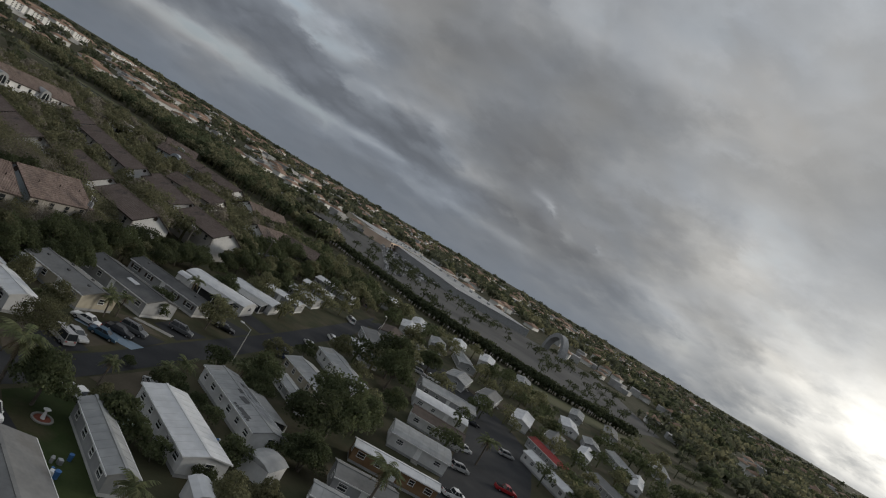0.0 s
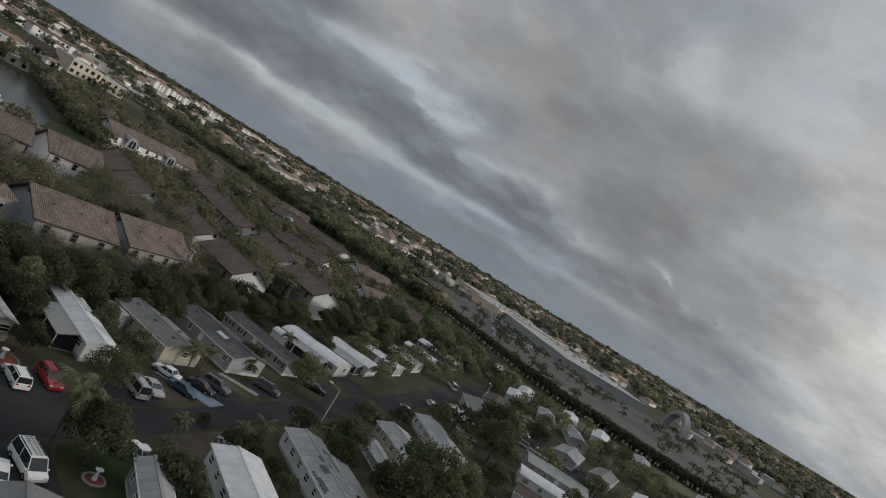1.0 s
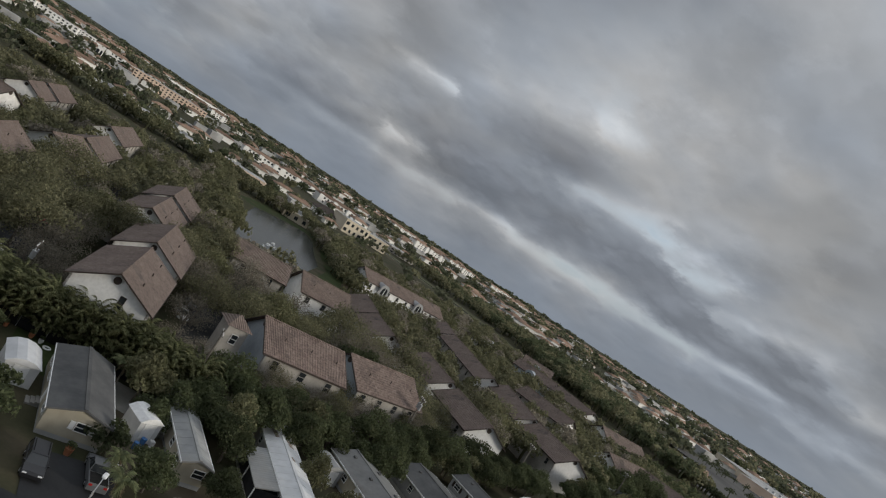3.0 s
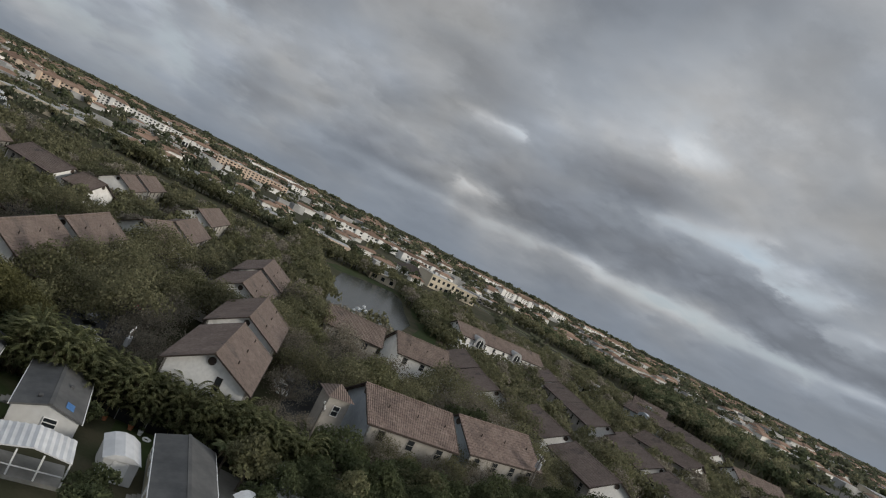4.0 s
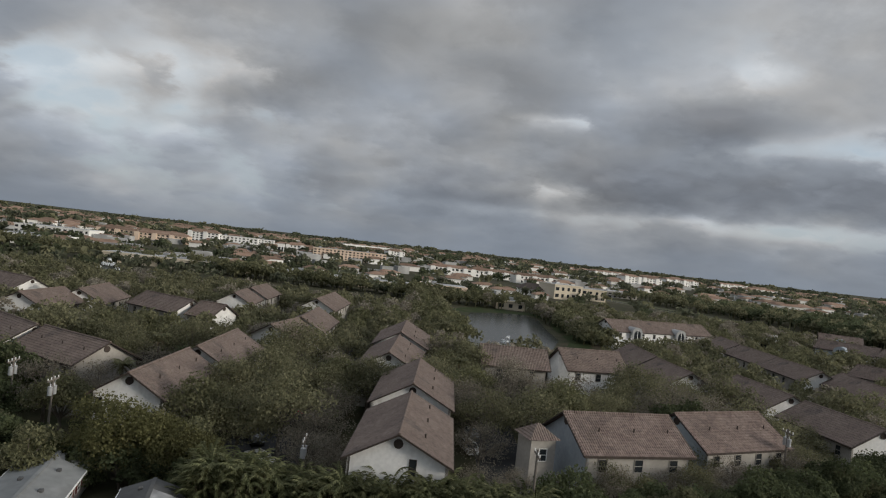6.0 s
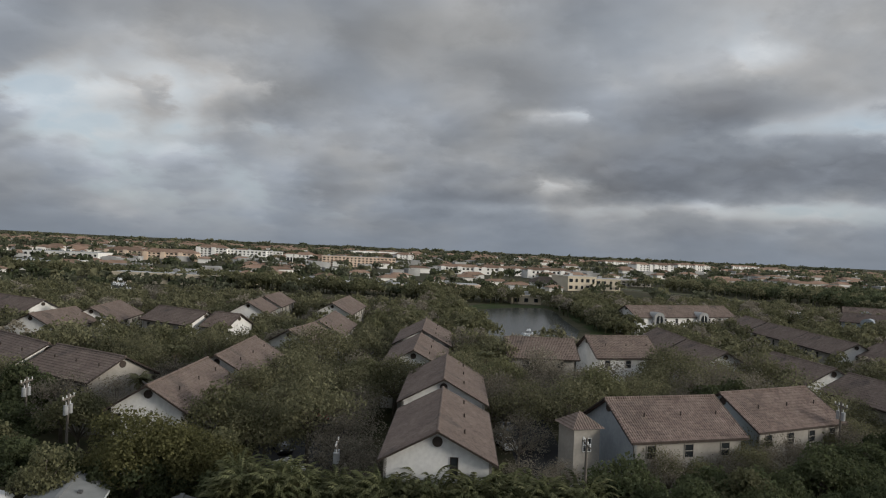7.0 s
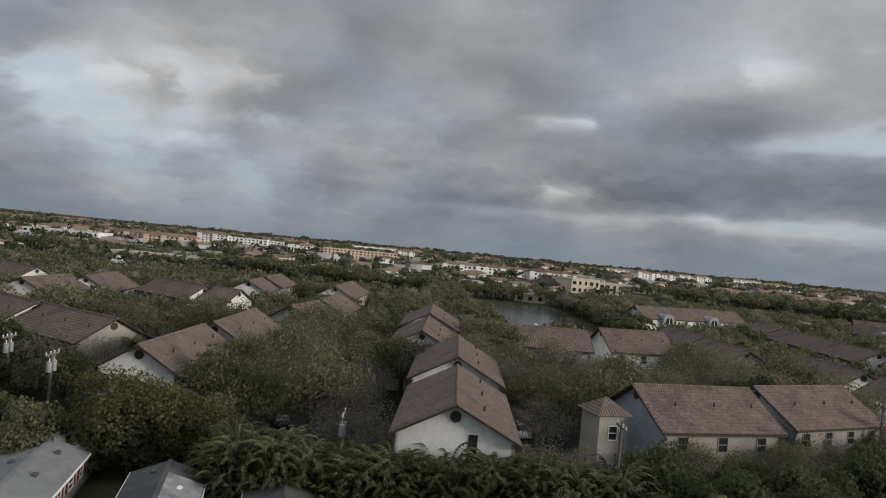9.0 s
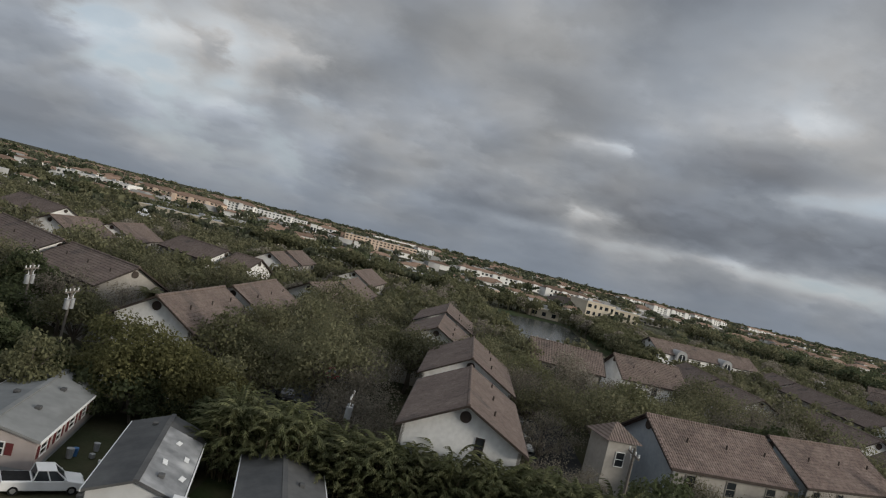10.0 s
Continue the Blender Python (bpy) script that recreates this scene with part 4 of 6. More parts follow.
        TAKEN.append((cx - math.sin(radians(yaw)) * s * (hw + aw_wide / 2), cy + math.cos(radians(yaw)) * s * (hw + aw_wide / 2), al / 2, aw_wide / 2, radians(yaw)))
    return t


def on_roof(t, name, x, y, l, w, material, width, ze, zr, up=0.03, label="", thick=0.03, turn=0.0):
    """A flat piece lying on a gabled roof's slope: x along the home, y across."""
    tilt = math.degrees(math.atan2(zr - ze, width / 2)) * (-1 if y > 0 else 1)
    bm = boxed(-l / 2, -w / 2, 0, l / 2, w / 2, thick)
    bm.transform(pose(x, y, zr - LOW - (zr - ze) * abs(y) / (width / 2) + up, tilt, 0, 0) @ pose(0, 0, 0, 0, 0, turn))
    return part(name, bm, M[material], t, label)


# the row south of the street
mobile_home(24.9, 8.7, 12.5, 3.1, 79, 3.3, 3.9, "metal_pale", "siding_grey", "single-wide home with pale grey metal roof")
mobile_home(35.5, 12.5, 14.2, 5.6, 80, 3.5, 4.0, "metal_white", "siding_white", "bright white mobile home with seamed white roof")
patched = mobile_home(48.7, 19.4, 16.3, 5.3, 80, 3.5, 4.1, "metal_pale", "siding_white", "white mobile home with patched and rusted roof", awning="r", aw_len=0.5, aw_wide=3.2, aw_shift=1)
mobile_home(64.9, 27.5, 11.8, 2.9, 74, 2.7, 3.0, "metal_pale", "siding_grey", "low pale carport beside a mobile home", end_window=False, door=0)
mobile_home(73.1, 31.4, 13.5, 6.2, 79, 3.5, 4.2, "metal_pale", "siding_tan", "tan mobile home with grey metal roof")
mobile_home(87.5, 37.8, 19.0, 5.7, 69, 3.5, 4.1, "metal_pale", "siding_white", "long pale mobile home with a red end panel")
mobile_home(110.0, 54.4, 11.6, 3.8, 72, 3.3, 3.8, "metal_white", "siding_grey", "narrow home with white metal roof")
mobile_home(125.0, 62.9, 19.1, 8.1, 52, 3.5, 4.4, "shingle_mid", "siding_grey", "wide grey shingle-roofed home")
mobile_home(69.3, 7.8, 13.7, 3.7, -47, 3.6, 4.0, "metal_white", "siding_brown", "home with white roof and brown wood siding")
mobile_home(84.7, 15.2, 10.7, 7.8, -51, 3.6, 4.4, "metal_pale", "siding_white", "white home with rounded metal roof", shape="round")
mobile_home(101.7, 23.7, 11.4, 7.8, -55, 3.4, 4.1, "shingle_brown", "siding_white", "white home with dark brown shingle roof")
mobile_home(113.9, 32.0, 12.7, 7.0, -51, 3.3, 3.9, "metal_white", "siding_white", "home with curved white metal roof", shape="round")
mobile_home(126.5, 39.3, 14.4, 9.6, -48, 3.5, 4.2, "metal_pale", "siding_grey", "long grey mobile home with pale roof")
mobile_home(57.2, 3.2, 8.6, 5.7, -45, 3.5, 4.2, "shingle_mid", "siding_grey", "home with plain grey shingle roof")
mobile_home(49.0, 0.8, 5.2, 4.4, -48, 3.1, 3.6, "metal_pale", "siding_grey", "home with ribbed pale roof")
# the row north of the street
mobile_home(5.3, 40.5, 12.5, 5.4, -80, 3.5, 4.3, "shingle_dark", "siding_tan", "tan double-wide home with dark shingle roof and shuttered windows", shutters="trim")
mobile_home(14.8, 42.9, 15.4, 3.0, -78, 3.4, 3.9, "metal_pale", "siding_tan", "narrow tan home with pale metal roof and bay window")
peeling = mobile_home(25.6, 44.6, 17.4, 3.9, -83, 3.5, 4.0, "metal_white", "siding_white", "white mobile home with peeling white roof", awning="r", aw_len=0.45, aw_wide=2.6, aw_shift=3.0)
mobile_home(37.4, 48.5, 12.3, 6.8, -73, 3.5, 4.3, "shingle_mid", "siding_tan", "double-wide home with mid grey shingle roof", vents=5)
skylit = mobile_home(48.7, 53.0, 14.8, 7.4, -73, 3.6, 4.5, "shingle_dark", "siding_grey", "long grey home with dark shingle roof", vents=2)
mobile_home(60.2, 59.2, 16.0, 5.5, -70, 3.4, 4.2, "shingle_dark", "siding_grey", "dark-roofed home with shuttered windows", vents=3, shutters="dark_trim")
mobile_home(75.5, 65.6, 13.7, 6.7, -61, 3.4, 4.0, "metal_white", "siding_white", "white home with rounded white metal roof", shape="round", awning="r", aw_len=0.7, aw_wide=3.0)
mobile_home(88.5, 70.8, 11.0, 6.5, -60, 3.4, 4.0, "metal_white", "siding_white", "white home with rounded white metal roof", shape="round", awning="r", aw_len=0.8, aw_wide=3.6)
mobile_home(102.9, 77.8, 10.1, 6.1, -62, 3.3, 3.8, "metal_white", "siding_grey")
mobile_home(116.9, 87.6, 11.6, 8.4, -60, 3.3, 4.0, "metal_pale", "siding_grey", "grey home with pale metal roof")
mobile_home(133.6, 98.2, 9.5, 6.1, -59, 3.3, 3.9, "metal_white", "siding_grey")
mobile_home(151.7, 108.5, 14.2, 8.8, -60, 3.3, 4.0, "metal_white", "siding_grey")
# the homes nearest the hedge
coated = mobile_home(-15.6, 47.7, 12.1, 5.1, -78, 3.4, 4.3, "shingle_dark", "siding_white", "white home with dark roof coated pale on one slope", vents=2, coat=1)
tarped = mobile_home(-7.5, 47.3, 10.6, 5.5, -78, 3.4, 4.2, "shingle_dark", "siding_white", "white home with dark shingle roof and striped porch", vents=3)
mobile_home(-25.8, 51.9, 13.5, 5.9, -79, 3.4, 4.1, "roof_dull", "siding_mauve", "mauve home with pale roof and dark red shutters", vents=5, shutters="shutter_red")
# worn and mended roofs
rng = np.random.default_rng(41)
for k in range(8):
    on_roof(patched, "roof_sheet", (-6.4 + 0.75 * k) * 0.85, 2.24, 0.42, 0.35, "shingle_dark", 5.2, 3.5, 4.1, label="dark solar heating strip") if k % 4 != 3 else None
on_roof(patched, "roof_sheet", -1.27, -1.08, 7.31, 1.00, "coating", 5.2, 3.5, 4.1, 0.026, "streaked grey roof sheet")
on_roof(patched, "roof_sheet", 2.38, -2.01, 4.25, 0.70, "shingle_mid", 5.2, 3.5, 4.1, 0.03, "grey roof sheet")
for x, y, l, w in ((-1.0, 0.9, 1.9, 0.9), (-4.6, 2.6, 3.0, 0.7), (4.6, -1.6, 1.2, 0.5), (1.6, 0.4, 1.3, 0.6), (0.2, -0.5, 0.8, 0.35)):
    on_roof(patched, "patch", x * 0.85, y * 0.77, l * 0.85, w * 0.77, "shingle_dark", 5.2, 3.5, 4.1, 0.045, "dark torn roof patch", turn=rng.uniform(-6, 6))
on_roof(peeling, "patch", -2.98, 0.86, 1.25, 0.69, "rust", 3.8, 3.5, 4.0, 0.03, "rust-brown stain", 0.012, 12)
on_roof(peeling, "patch", -4.39, -0.69, 1.88, 0.43, "rust", 3.8, 3.5, 4.0, 0.03, "rust-brown stain", 0.012, 4)
on_roof(peeling, "patch", 0.47, 0.43, 0.71, 0.43, "rust", 3.8, 3.5, 4.0, 0.03, "rust-brown stain", 0.012, 30)
on_roof(tarped, "tarp", 3.78, 1.46, 1.23, 0.69, "plastic_blue", 5.3, 3.4, 4.2, 0.03, "blue plastic tarp")
for x, y in ((-1.8, 1.3), (0.4, 2.2), (2.6, 1.0), (3.8, 2.4)):
    on_roof(coated, "patch", x * 0.84, y * 0.87, 0.76, 0.30, "plastic_white", 4.9, 3.4, 4.3, 0.06, "white sealant patch", 0.012, rng.uniform(-30, 30))
on_roof(skylit, "skylight", 1.47, -1.40, 2.12, 0.78, "metal_white", 7.2, 3.6, 4.5, 0.03, "pale skylight panel", 0.06)
mobile_home(13.5, 1.3, 13.0, 6.9, 82, 3.5, 4.3, "shingle_mid", "siding_grey", "wide home with plain grey shingle roof")
# the cluster past the side street
for a in ((155.5, 55.5, 16.0, 6.6, 25, "metal_pale"), (160.7, 47.1, 17.7, 5.9, 22, "shingle_mid"), (164.5, 36.9, 18.3, 5.8, 23, "metal_white"), (143.6, 16.9, 17.2, 3.8, 61, "red_roof"),
          (127.9, 9.5, 17.3, 3.6, 63, "metal_white"), (167.6, 27.6, 19.2, 5.1, 19, "shingle_mid"), (207.4, 40.6, 18.6, 6.1, 27, "metal_white"), (178.8, 21.9, 17.5, 4.4, 17, "metal_white"),
          (155.5, 4.5, 14.5, 6.1, 57, "shingle_mid"), (202.6, 17.6, 23.4, 5.4, 40, "metal_pale"), (191.1, 9.1, 20.0, 3.8, 16, "metal_white"), (250.8, 19.3, 24.6, 6.0, 21, "metal_pale"),
          (201.1, 29.1, 12.3, 5.5, 27, "metal_pale"), (259.1, 43.7, 27.3, 5.5, 21, "shingle_mid"), (196.5, 120.8, 25.7, 7.4, 37, "metal_white"), (176.0, 93.8, 18.2, 5.9, 37, "metal_white"),
          (196.1, 104.9, 21.0, 5.9, 35, "metal_white"), (183.6, 85.3, 16.6, 5.8, 37, "metal_pale"), (211.7, 94.8, 23.3, 5.9, 32, "metal_white"), (187.1, 75.2, 18.4, 6.2, 43, "metal_pale"),
          (221.2, 86.2, 25.7, 6.4, 30, "metal_white"), (231.6, 73.8, 22.2, 6.3, 27, "metal_pale"), (244.4, 53.7, 22.6, 5.5, 21, "metal_pale"), (147.8, 78.1, 15.2, 6.7, 34, "shingle_brown"),
          (150.9, 68.5, 13.4, 5.3, 30, "shingle_mid")):
    cx, cy, ln, wd, yw, rf = a
    mobile_home(cx, cy, ln, wd, yw, 3.4, 4.2, rf, "siding_white" if "white" in rf else "siding_grey",
                {"red_roof": "white home with long red metal roof", "metal_white": "mobile home with bright white metal roof", "metal_pale": "mobile home with pale grey metal roof",
                 "shingle_mid": "home with grey shingle roof", "shingle_brown": "home with brown shingle roof and white porch"}[rf])


# ---------------------------------------------------------------- trees
def mesh_from(name, verts, faces, material):
    me = bpy.data.meshes.new(name)
    me.from_pydata(verts, [], faces)
    me.materials.append(material)
    return me


def leaf_cloud(rng, lobes, count, size, thin=0.0):
    """Leaf sprays on and in a crown of lobes (x, y, z, radius): bent quads facing every way, more outward."""
    lob = np.array(lobes, float)
    w = lob[:, 3] ** 2
    pick = rng.choice(len(lob), count, p=w / w.sum())
    d = rng.normal(size=(count, 3))
    d /= np.linalg.norm(d, axis=1)[:, None]
    d[:, 2] = np.where(d[:, 2] < -0.45, -d[:, 2] * 0.6, d[:, 2])
    r = lob[pick, 3] * (1 - np.abs(rng.normal(0, 0.20 + thin, count))).clip(0.1, 1.15) * rng.uniform(0.86, 1.10, count)
    c = lob[pick, :3] + d * r[:, None] * (1, 1, 0.86)
    nrm = d + rng.normal(0, 0.65, (count, 3))
    nrm /= np.linalg.norm(nrm, axis=1)[:, None]
    s = np.cross(nrm, rng.normal(size=(count, 3)))
    s /= np.linalg.norm(s, axis=1)[:, None] + 1e-9
    t = np.cross(nrm, s)
    a = (size * rng.uniform(0.55, 1.35, count))[:, None]
    b = a * rng.uniform(0.5, 0.9, (count, 1))
    sag = nrm * a * 0.25
    v = np.stack([c - s * a - sag, c - t * b, c + s * a - sag, c + t * b], 1).reshape(-1, 3)
    f = np.arange(count * 4).reshape(-1, 4)
    return v, f


def limbs(rng, height, spread, lobes, thick):
    """A tapered trunk that forks to the lobes."""
    bm = bmesh.new()
    fork = height * 0.32
    lean = Vector((rng.uniform(-0.3, 0.3), rng.uniform(-0.3, 0.3), fork))
    tube(bm, (0, 0, -0.1), lean, thick, thick * 0.72, 8)
    for x, y, z, r in lobes:
        end = Vector((x, y, z))
        mid = lean.lerp(end, 0.5) + Vector((0, 0, 0.4))
        tube(bm, lean, mid, thick * 0.5, thick * 0.3, 6)
        tube(bm, mid, end, thick * 0.3, thick * 0.1, 5)
        for k in range(2):
            tip = end + Vector((rng.uniform(-r, r), rng.uniform(-r, r), rng.uniform(-0.2, 0.8) * r)) * 0.8
            tube(bm, mid.lerp(end, 0.6), tip, thick * 0.14, thick * 0.04, 4)
    return bm


def crown_lobes(rng, height, radius, n):
    out = []
    for k in range(n):
        a = k * math.tau / n + rng.uniform(-0.4, 0.4)
        f = rng.uniform(0.35, 0.72) * radius
        out.append((math.cos(a) * f, math.sin(a) * f, height * rng.uniform(0.40, 0.72), radius * rng.uniform(0.38, 0.54)))
    out.append((rng.uniform(-0.5, 0.5), rng.uniform(-0.5, 0.5), height * 0.80, radius * 0.48))
    return out


def tree_kind(seed, height, radius, leaf, count, size, label, n=6, thin=0.0, thick=0.22):
    rng = np.random.default_rng(seed)
    lobes = crown_lobes(rng, height, radius, n)
    t = thing("tree", pose(0, 0, 0), label, "tree", "trees")
    part("trunk", limbs(rng, height, radius, lobes, thick), M["bark"], t)
    v, f = leaf_cloud(rng, lobes, count, size, thin)
    crown = new("crown", mesh_from("crown", v.tolist(), f.tolist(), M[leaf]))
    crown.parent = t
    return t


def frond(verts, faces, base, yaw, rise, length, droop, width, n=9, rng=None):
    """One pinnate frond: an arching rib with leaflets to both sides."""
    c, s = math.cos(yaw), math.sin(yaw)
    pts = []
    ang = rise
    x, z = 0.0, 0.0
    step = length / n
    for k in range(n + 1):
        pts.append((x, z))
        x += math.cos(ang) * step
        z += math.sin(ang) * step
        ang -= droop / n * (0.6 + 0.9 * k / n)
    for k in range(n):
        (xa, za), (xb, zb) = pts[k], pts[k + 1]
        w = width * math.sin(math.pi * (0.12 + 0.86 * (k + 0.5) / n)) ** 0.7
        for side in (-1, 1):
            i = len(verts)
            out = w * side
            tipx, tipz = xb + step * 0.9, zb - abs(w) * 0.55
            for px, py, pz in ((xa, 0, za), (xb, 0, zb), (tipx + step * 0.3, out, tipz), (tipx - step * 0.35, out * 0.92, tipz + 0.02)):
                verts.append((base[0] + px * c - py * s, base[1] + px * s + py * c, base[2] + pz))
            faces.append((i, i + 1, i + 2, i + 3))


def palm_kind(seed, height, fronds, length, label, leaf="leaf_palm", width=0.55):
    rng = np.random.default_rng(seed)
    t = thing("palm_tree", pose(0, 0, 0), label, "palm tree", "palm trees")
    bm = bmesh.new()
    p = Vector((0, 0, -0.1))
    for k in range(5):
        q = Vector((0.10 * k * rng.uniform(0.2, 1), 0.06 * k, height * (k + 1) / 5))
        tube(bm, p, q, 0.19 - 0.012 * k, 0.178 - 0.012 * k, 8)
        p = q
    part("trunk", bm, M["bark"], t)
    verts, faces = [], []
    for k in range(fronds):
        frond(verts, faces, tuple(p), k * 2.4 + rng.uniform(-0.3, 0.3), rng.uniform(-0.15, 1.15), length * rng.uniform(0.8, 1.1), rng.uniform(1.2, 2.0), width)
    ob = new("fronds", mesh_from("fronds", verts, faces, M[leaf]))
    ob.parent = t
    verts, faces = [], []
    for k in range(5):
        frond(verts, faces, (p.x, p.y, p.z - 0.2), k * 1.3, -0.7, length * 0.7, 0.9, width * 0.5)
    ob = new("dead_fronds", mesh_from("dead_fronds", verts, faces, M["leaf_dead"]))
    ob.parent = t
    return t


def areca_kind(seed):
    rng = np.random.default_rng(seed)
    t = thing("areca_palm", pose(0, 0, 0), "tall clump of arching green and yellow areca fronds", "palm", "palm hedge")
    verts, faces = [], []
    bm = bmesh.new()
    for k in range(56):
        a, r = rng.uniform(0, math.tau), rng.uniform(0.1, 1.1)
        h = rng.uniform(0.5, 3.5) * (1.15 - 0.25 * r)
        b = (math.cos(a) * r, math.sin(a) * r, h)
        frond(verts, faces, b, a + rng.uniform(-0.6, 0.6), rng.uniform(1.0, 1.5), rng.uniform(1.3, 2.1), rng.uniform(1.7, 2.9), 0.20, 9)
        if k % 4 == 0:
            tube(bm, (b[0] * 0.6, b[1] * 0.6, -0.1), b, 0.05, 0.035, 5)
    part("stem_clump", bm, M["leaf_dead"], t)
    ob = new("fronds", mesh_from("fronds", verts, faces, M["leaf_areca"]))
    ob.parent = t
    return t


KINDS = {
    "oak_near": [tree_kind(130 + k, 7.6 + 0.5 * k, 4.6 + 0.3 * k, "leaf_oak", 5115, 0.13, "spreading dull brown-green oak among townhouses", 9, 0.16) for k in range(4)],
    "dry_near": [tree_kind(140 + k, 7.4 + 0.4 * k, 4.4 + 0.3 * k, "leaf_dry", 4030, 0.10, "half-bare grey-brown tree with fine twigs", 10, 0.3) for k in range(4)],
    "olive_near": [tree_kind(120 + k, 6.8 + 0.5 * k, 3.8 + 0.2 * k, "leaf_olive", 4650, 0.14, "olive green tree with uneven crown", 8, 0.1) for k in range(3)],
    "green": [tree_kind(10 + k, 6.2 + 0.5 * k, 3.5 + 0.2 * k, "leaf_green", 4495, 0.18, "leafy green broadleaf tree with dense rounded crown", 9) for k in range(3)],
    "olive": [tree_kind(20 + k, 6.8 + 0.5 * k, 3.8 + 0.2 * k, "leaf_olive", 2325, 0.22, "olive green tree with uneven crown") for k in range(3)],
    "oak": [tree_kind(30 + k, 7.6 + 0.5 * k, 4.6 + 0.3 * k, "leaf_oak", 2015, 0.22, "spreading dull brown-green oak among townhouses", 8, 0.18) for k in range(4)],
    "dry": [tree_kind(40 + k, 7.4 + 0.4 * k, 4.4 + 0.3 * k, "leaf_dry", 1705, 0.15, "half-bare grey-brown tree with fine twigs", 8, 0.3) for k in range(4)],
    "shrub": [tree_kind(50 + k, 2.8 + 0.3 * k, 1.9 + 0.2 * k, "leaf_green", 1085, 0.15, "low rounded green shrub", 5, 0, 0.08) for k in range(2)],
    "mango": [tree_kind(60, 8.8, 6.6, "leaf_yellow", 14725, 0.16, "broad yellow-green mango tree by the hedge", 11, 0.05, 0.4)],
    "palm": [palm_kind(70 + k, 4.6 + 0.8 * k, 16, 2.7, "coconut palm with arching fronds") for k in range(2)],
    "sabal": [palm_kind(80, 6.5, 22, 1.7, "cabbage palm with a round head of fronds", "leaf_olive", 0.5)],
    "areca": [areca_kind(90 + k) for k in range(4)],
}
PLANTED = []
FRESH = [t for kind in KINDS.values() for t in kind]


def plant(kind, x, y, size=1.0, z=0.0):
    src = KINDS[kind][len(PLANTED) % len(KINDS[kind])]
    spot = pose(x, y, z, 0, 0, random.uniform(0, 360)) @ Matrix.Diagonal((size, size, size * random.uniform(0.9, 1.1), 1))
    if src in FRESH:  # the first of each kind is moved, the others are copies
        FRESH.remove(src)
        t, src.matrix_world = src, spot
    else:
        t = copy_thing(src, Matrix.Identity(4))
        t.matrix_basis = spot
    PLANTED.append((x, y, 3.5 * size))
    return t


# the hedge of areca palms between the homes and the townhouses
for k in range(46):
    x = -13.4 + 28.4 * k / 45
    for row in range(2):
        plant("areca", x + random.uniform(-0.5, 0.5), 52.0 + 2.2 * row + random.uniform(-0.6, 0.6) - 0.05 * x, random.uniform(1.05, 1.3))
plant("mango", -23.0, 61.0, 0.82)
plant("mango", -17.8, 60.6, 0.66)
plant("green", -33.2, 59.6, 0.9)
plant("olive", -28.8, 56.2, 0.7)
for x, y, s in ((-25.9, 58.4, 1.2), (-21.5, 58.5, 1.3), (-19.0, 58.0, 1.2), (-28.8, 60.0, 1.2), (-15.7, 57.6, 1.2), (-14.2, 58.9, 1.3), (-24.3, 57.1, 1.0), (-31.9, 61.9, 1.3)):
    plant("shrub", x, y, s)
# broadleaf trees between the homes and the estate
for x, y, s in ((18.9, 54.2, 0.9), (26.6, 57.6, 0.95), (32.3, 55.4, 0.85), (39.4, 61.3, 0.95), (36.6, 55.0, 0.75), (51.5, 69.1, 0.9), (62.3, 75.2, 0.95), (68.4, 77.2, 0.9), (42.5, 60.6, 0.8), (55.9, 70.5, 0.8), (75.8, 81.2, 0.9), (9.9, 46.5, 0.7), (13.5, 46.0, 0.6),
                (114.2, 110.1, 1.2), (123.2, 114.7, 1.2), (135.4, 121.7, 1.2), (107.6, 104.6, 1.1), (128.8, 116.8, 1.1), (143.4, 124.0, 1.2)):
    plant("green" if x > 13 else "olive", x, y, s)
# grey-green trees before the terracotta row
for x, y, k, s in ((24.3, 64.0, "oak_near", 0.62), (29.8, 67.1, "dry_near", 0.68), (35.5, 70.3, "oak_near", 0.66), (41.2, 74.4, "olive_near", 0.7), (47.0, 78.1, "dry_near", 0.7), (52.9, 83.1, "oak_near", 0.75), (27.6, 62.2, "olive_near", 0.65), (34.0, 65.9, "oak_near", 0.62), (40.1, 69.7, "dry_near", 0.62), (47.1, 73.9, "olive_near", 0.7),
                   (57.5, 85.2, "oak_near", 0.9), (53.3, 78.4, "oak_near", 0.7), (21.1, 62.2, "olive_near", 0.5), (60.0, 91.8, "dry_near", 0.9)):
    plant(k, x, y, s)
for x, y, k, s in ((-16.2, 61.9, "olive", 0.8), (-37.8, 64.8, "olive", 0.85), (-43.7, 68.9, "green", 1.0), (-51.3, 74.0, "olive", 1.1), (-58.6, 81.0, "green", 1.1), (-65.1, 87.9, "olive", 1.1),
                   (-28.2, 67.3, "sabal", 0.75), (-18.2, 74.2, "palm", 1.0), (-31.8, 82.6, "sabal", 1.0), (5.9, 52.3, "shrub", 1.2)):
    plant(k, x, y, s)
for x, y, s in ((-0.8, 57.4, 0.55), (14.5, 61.5, 0.6), (19.0, 61.0, 0.6), (25.0, 62.2, 0.6), (31.5, 64.6, 0.6), (37.5, 67.4, 0.65), (43.5, 71.0, 0.65), (49.5, 74.6, 0.75), (-4.6, 59.5, 0.8), (-5.4, 66, 0.95), (-6.2, 73.5, 0.95), (11.5, 60.5, 0.6), (12.2, 70, 0.75), (-5.8, 81, 0.9)):
    plant("dry_near", x, y, s)
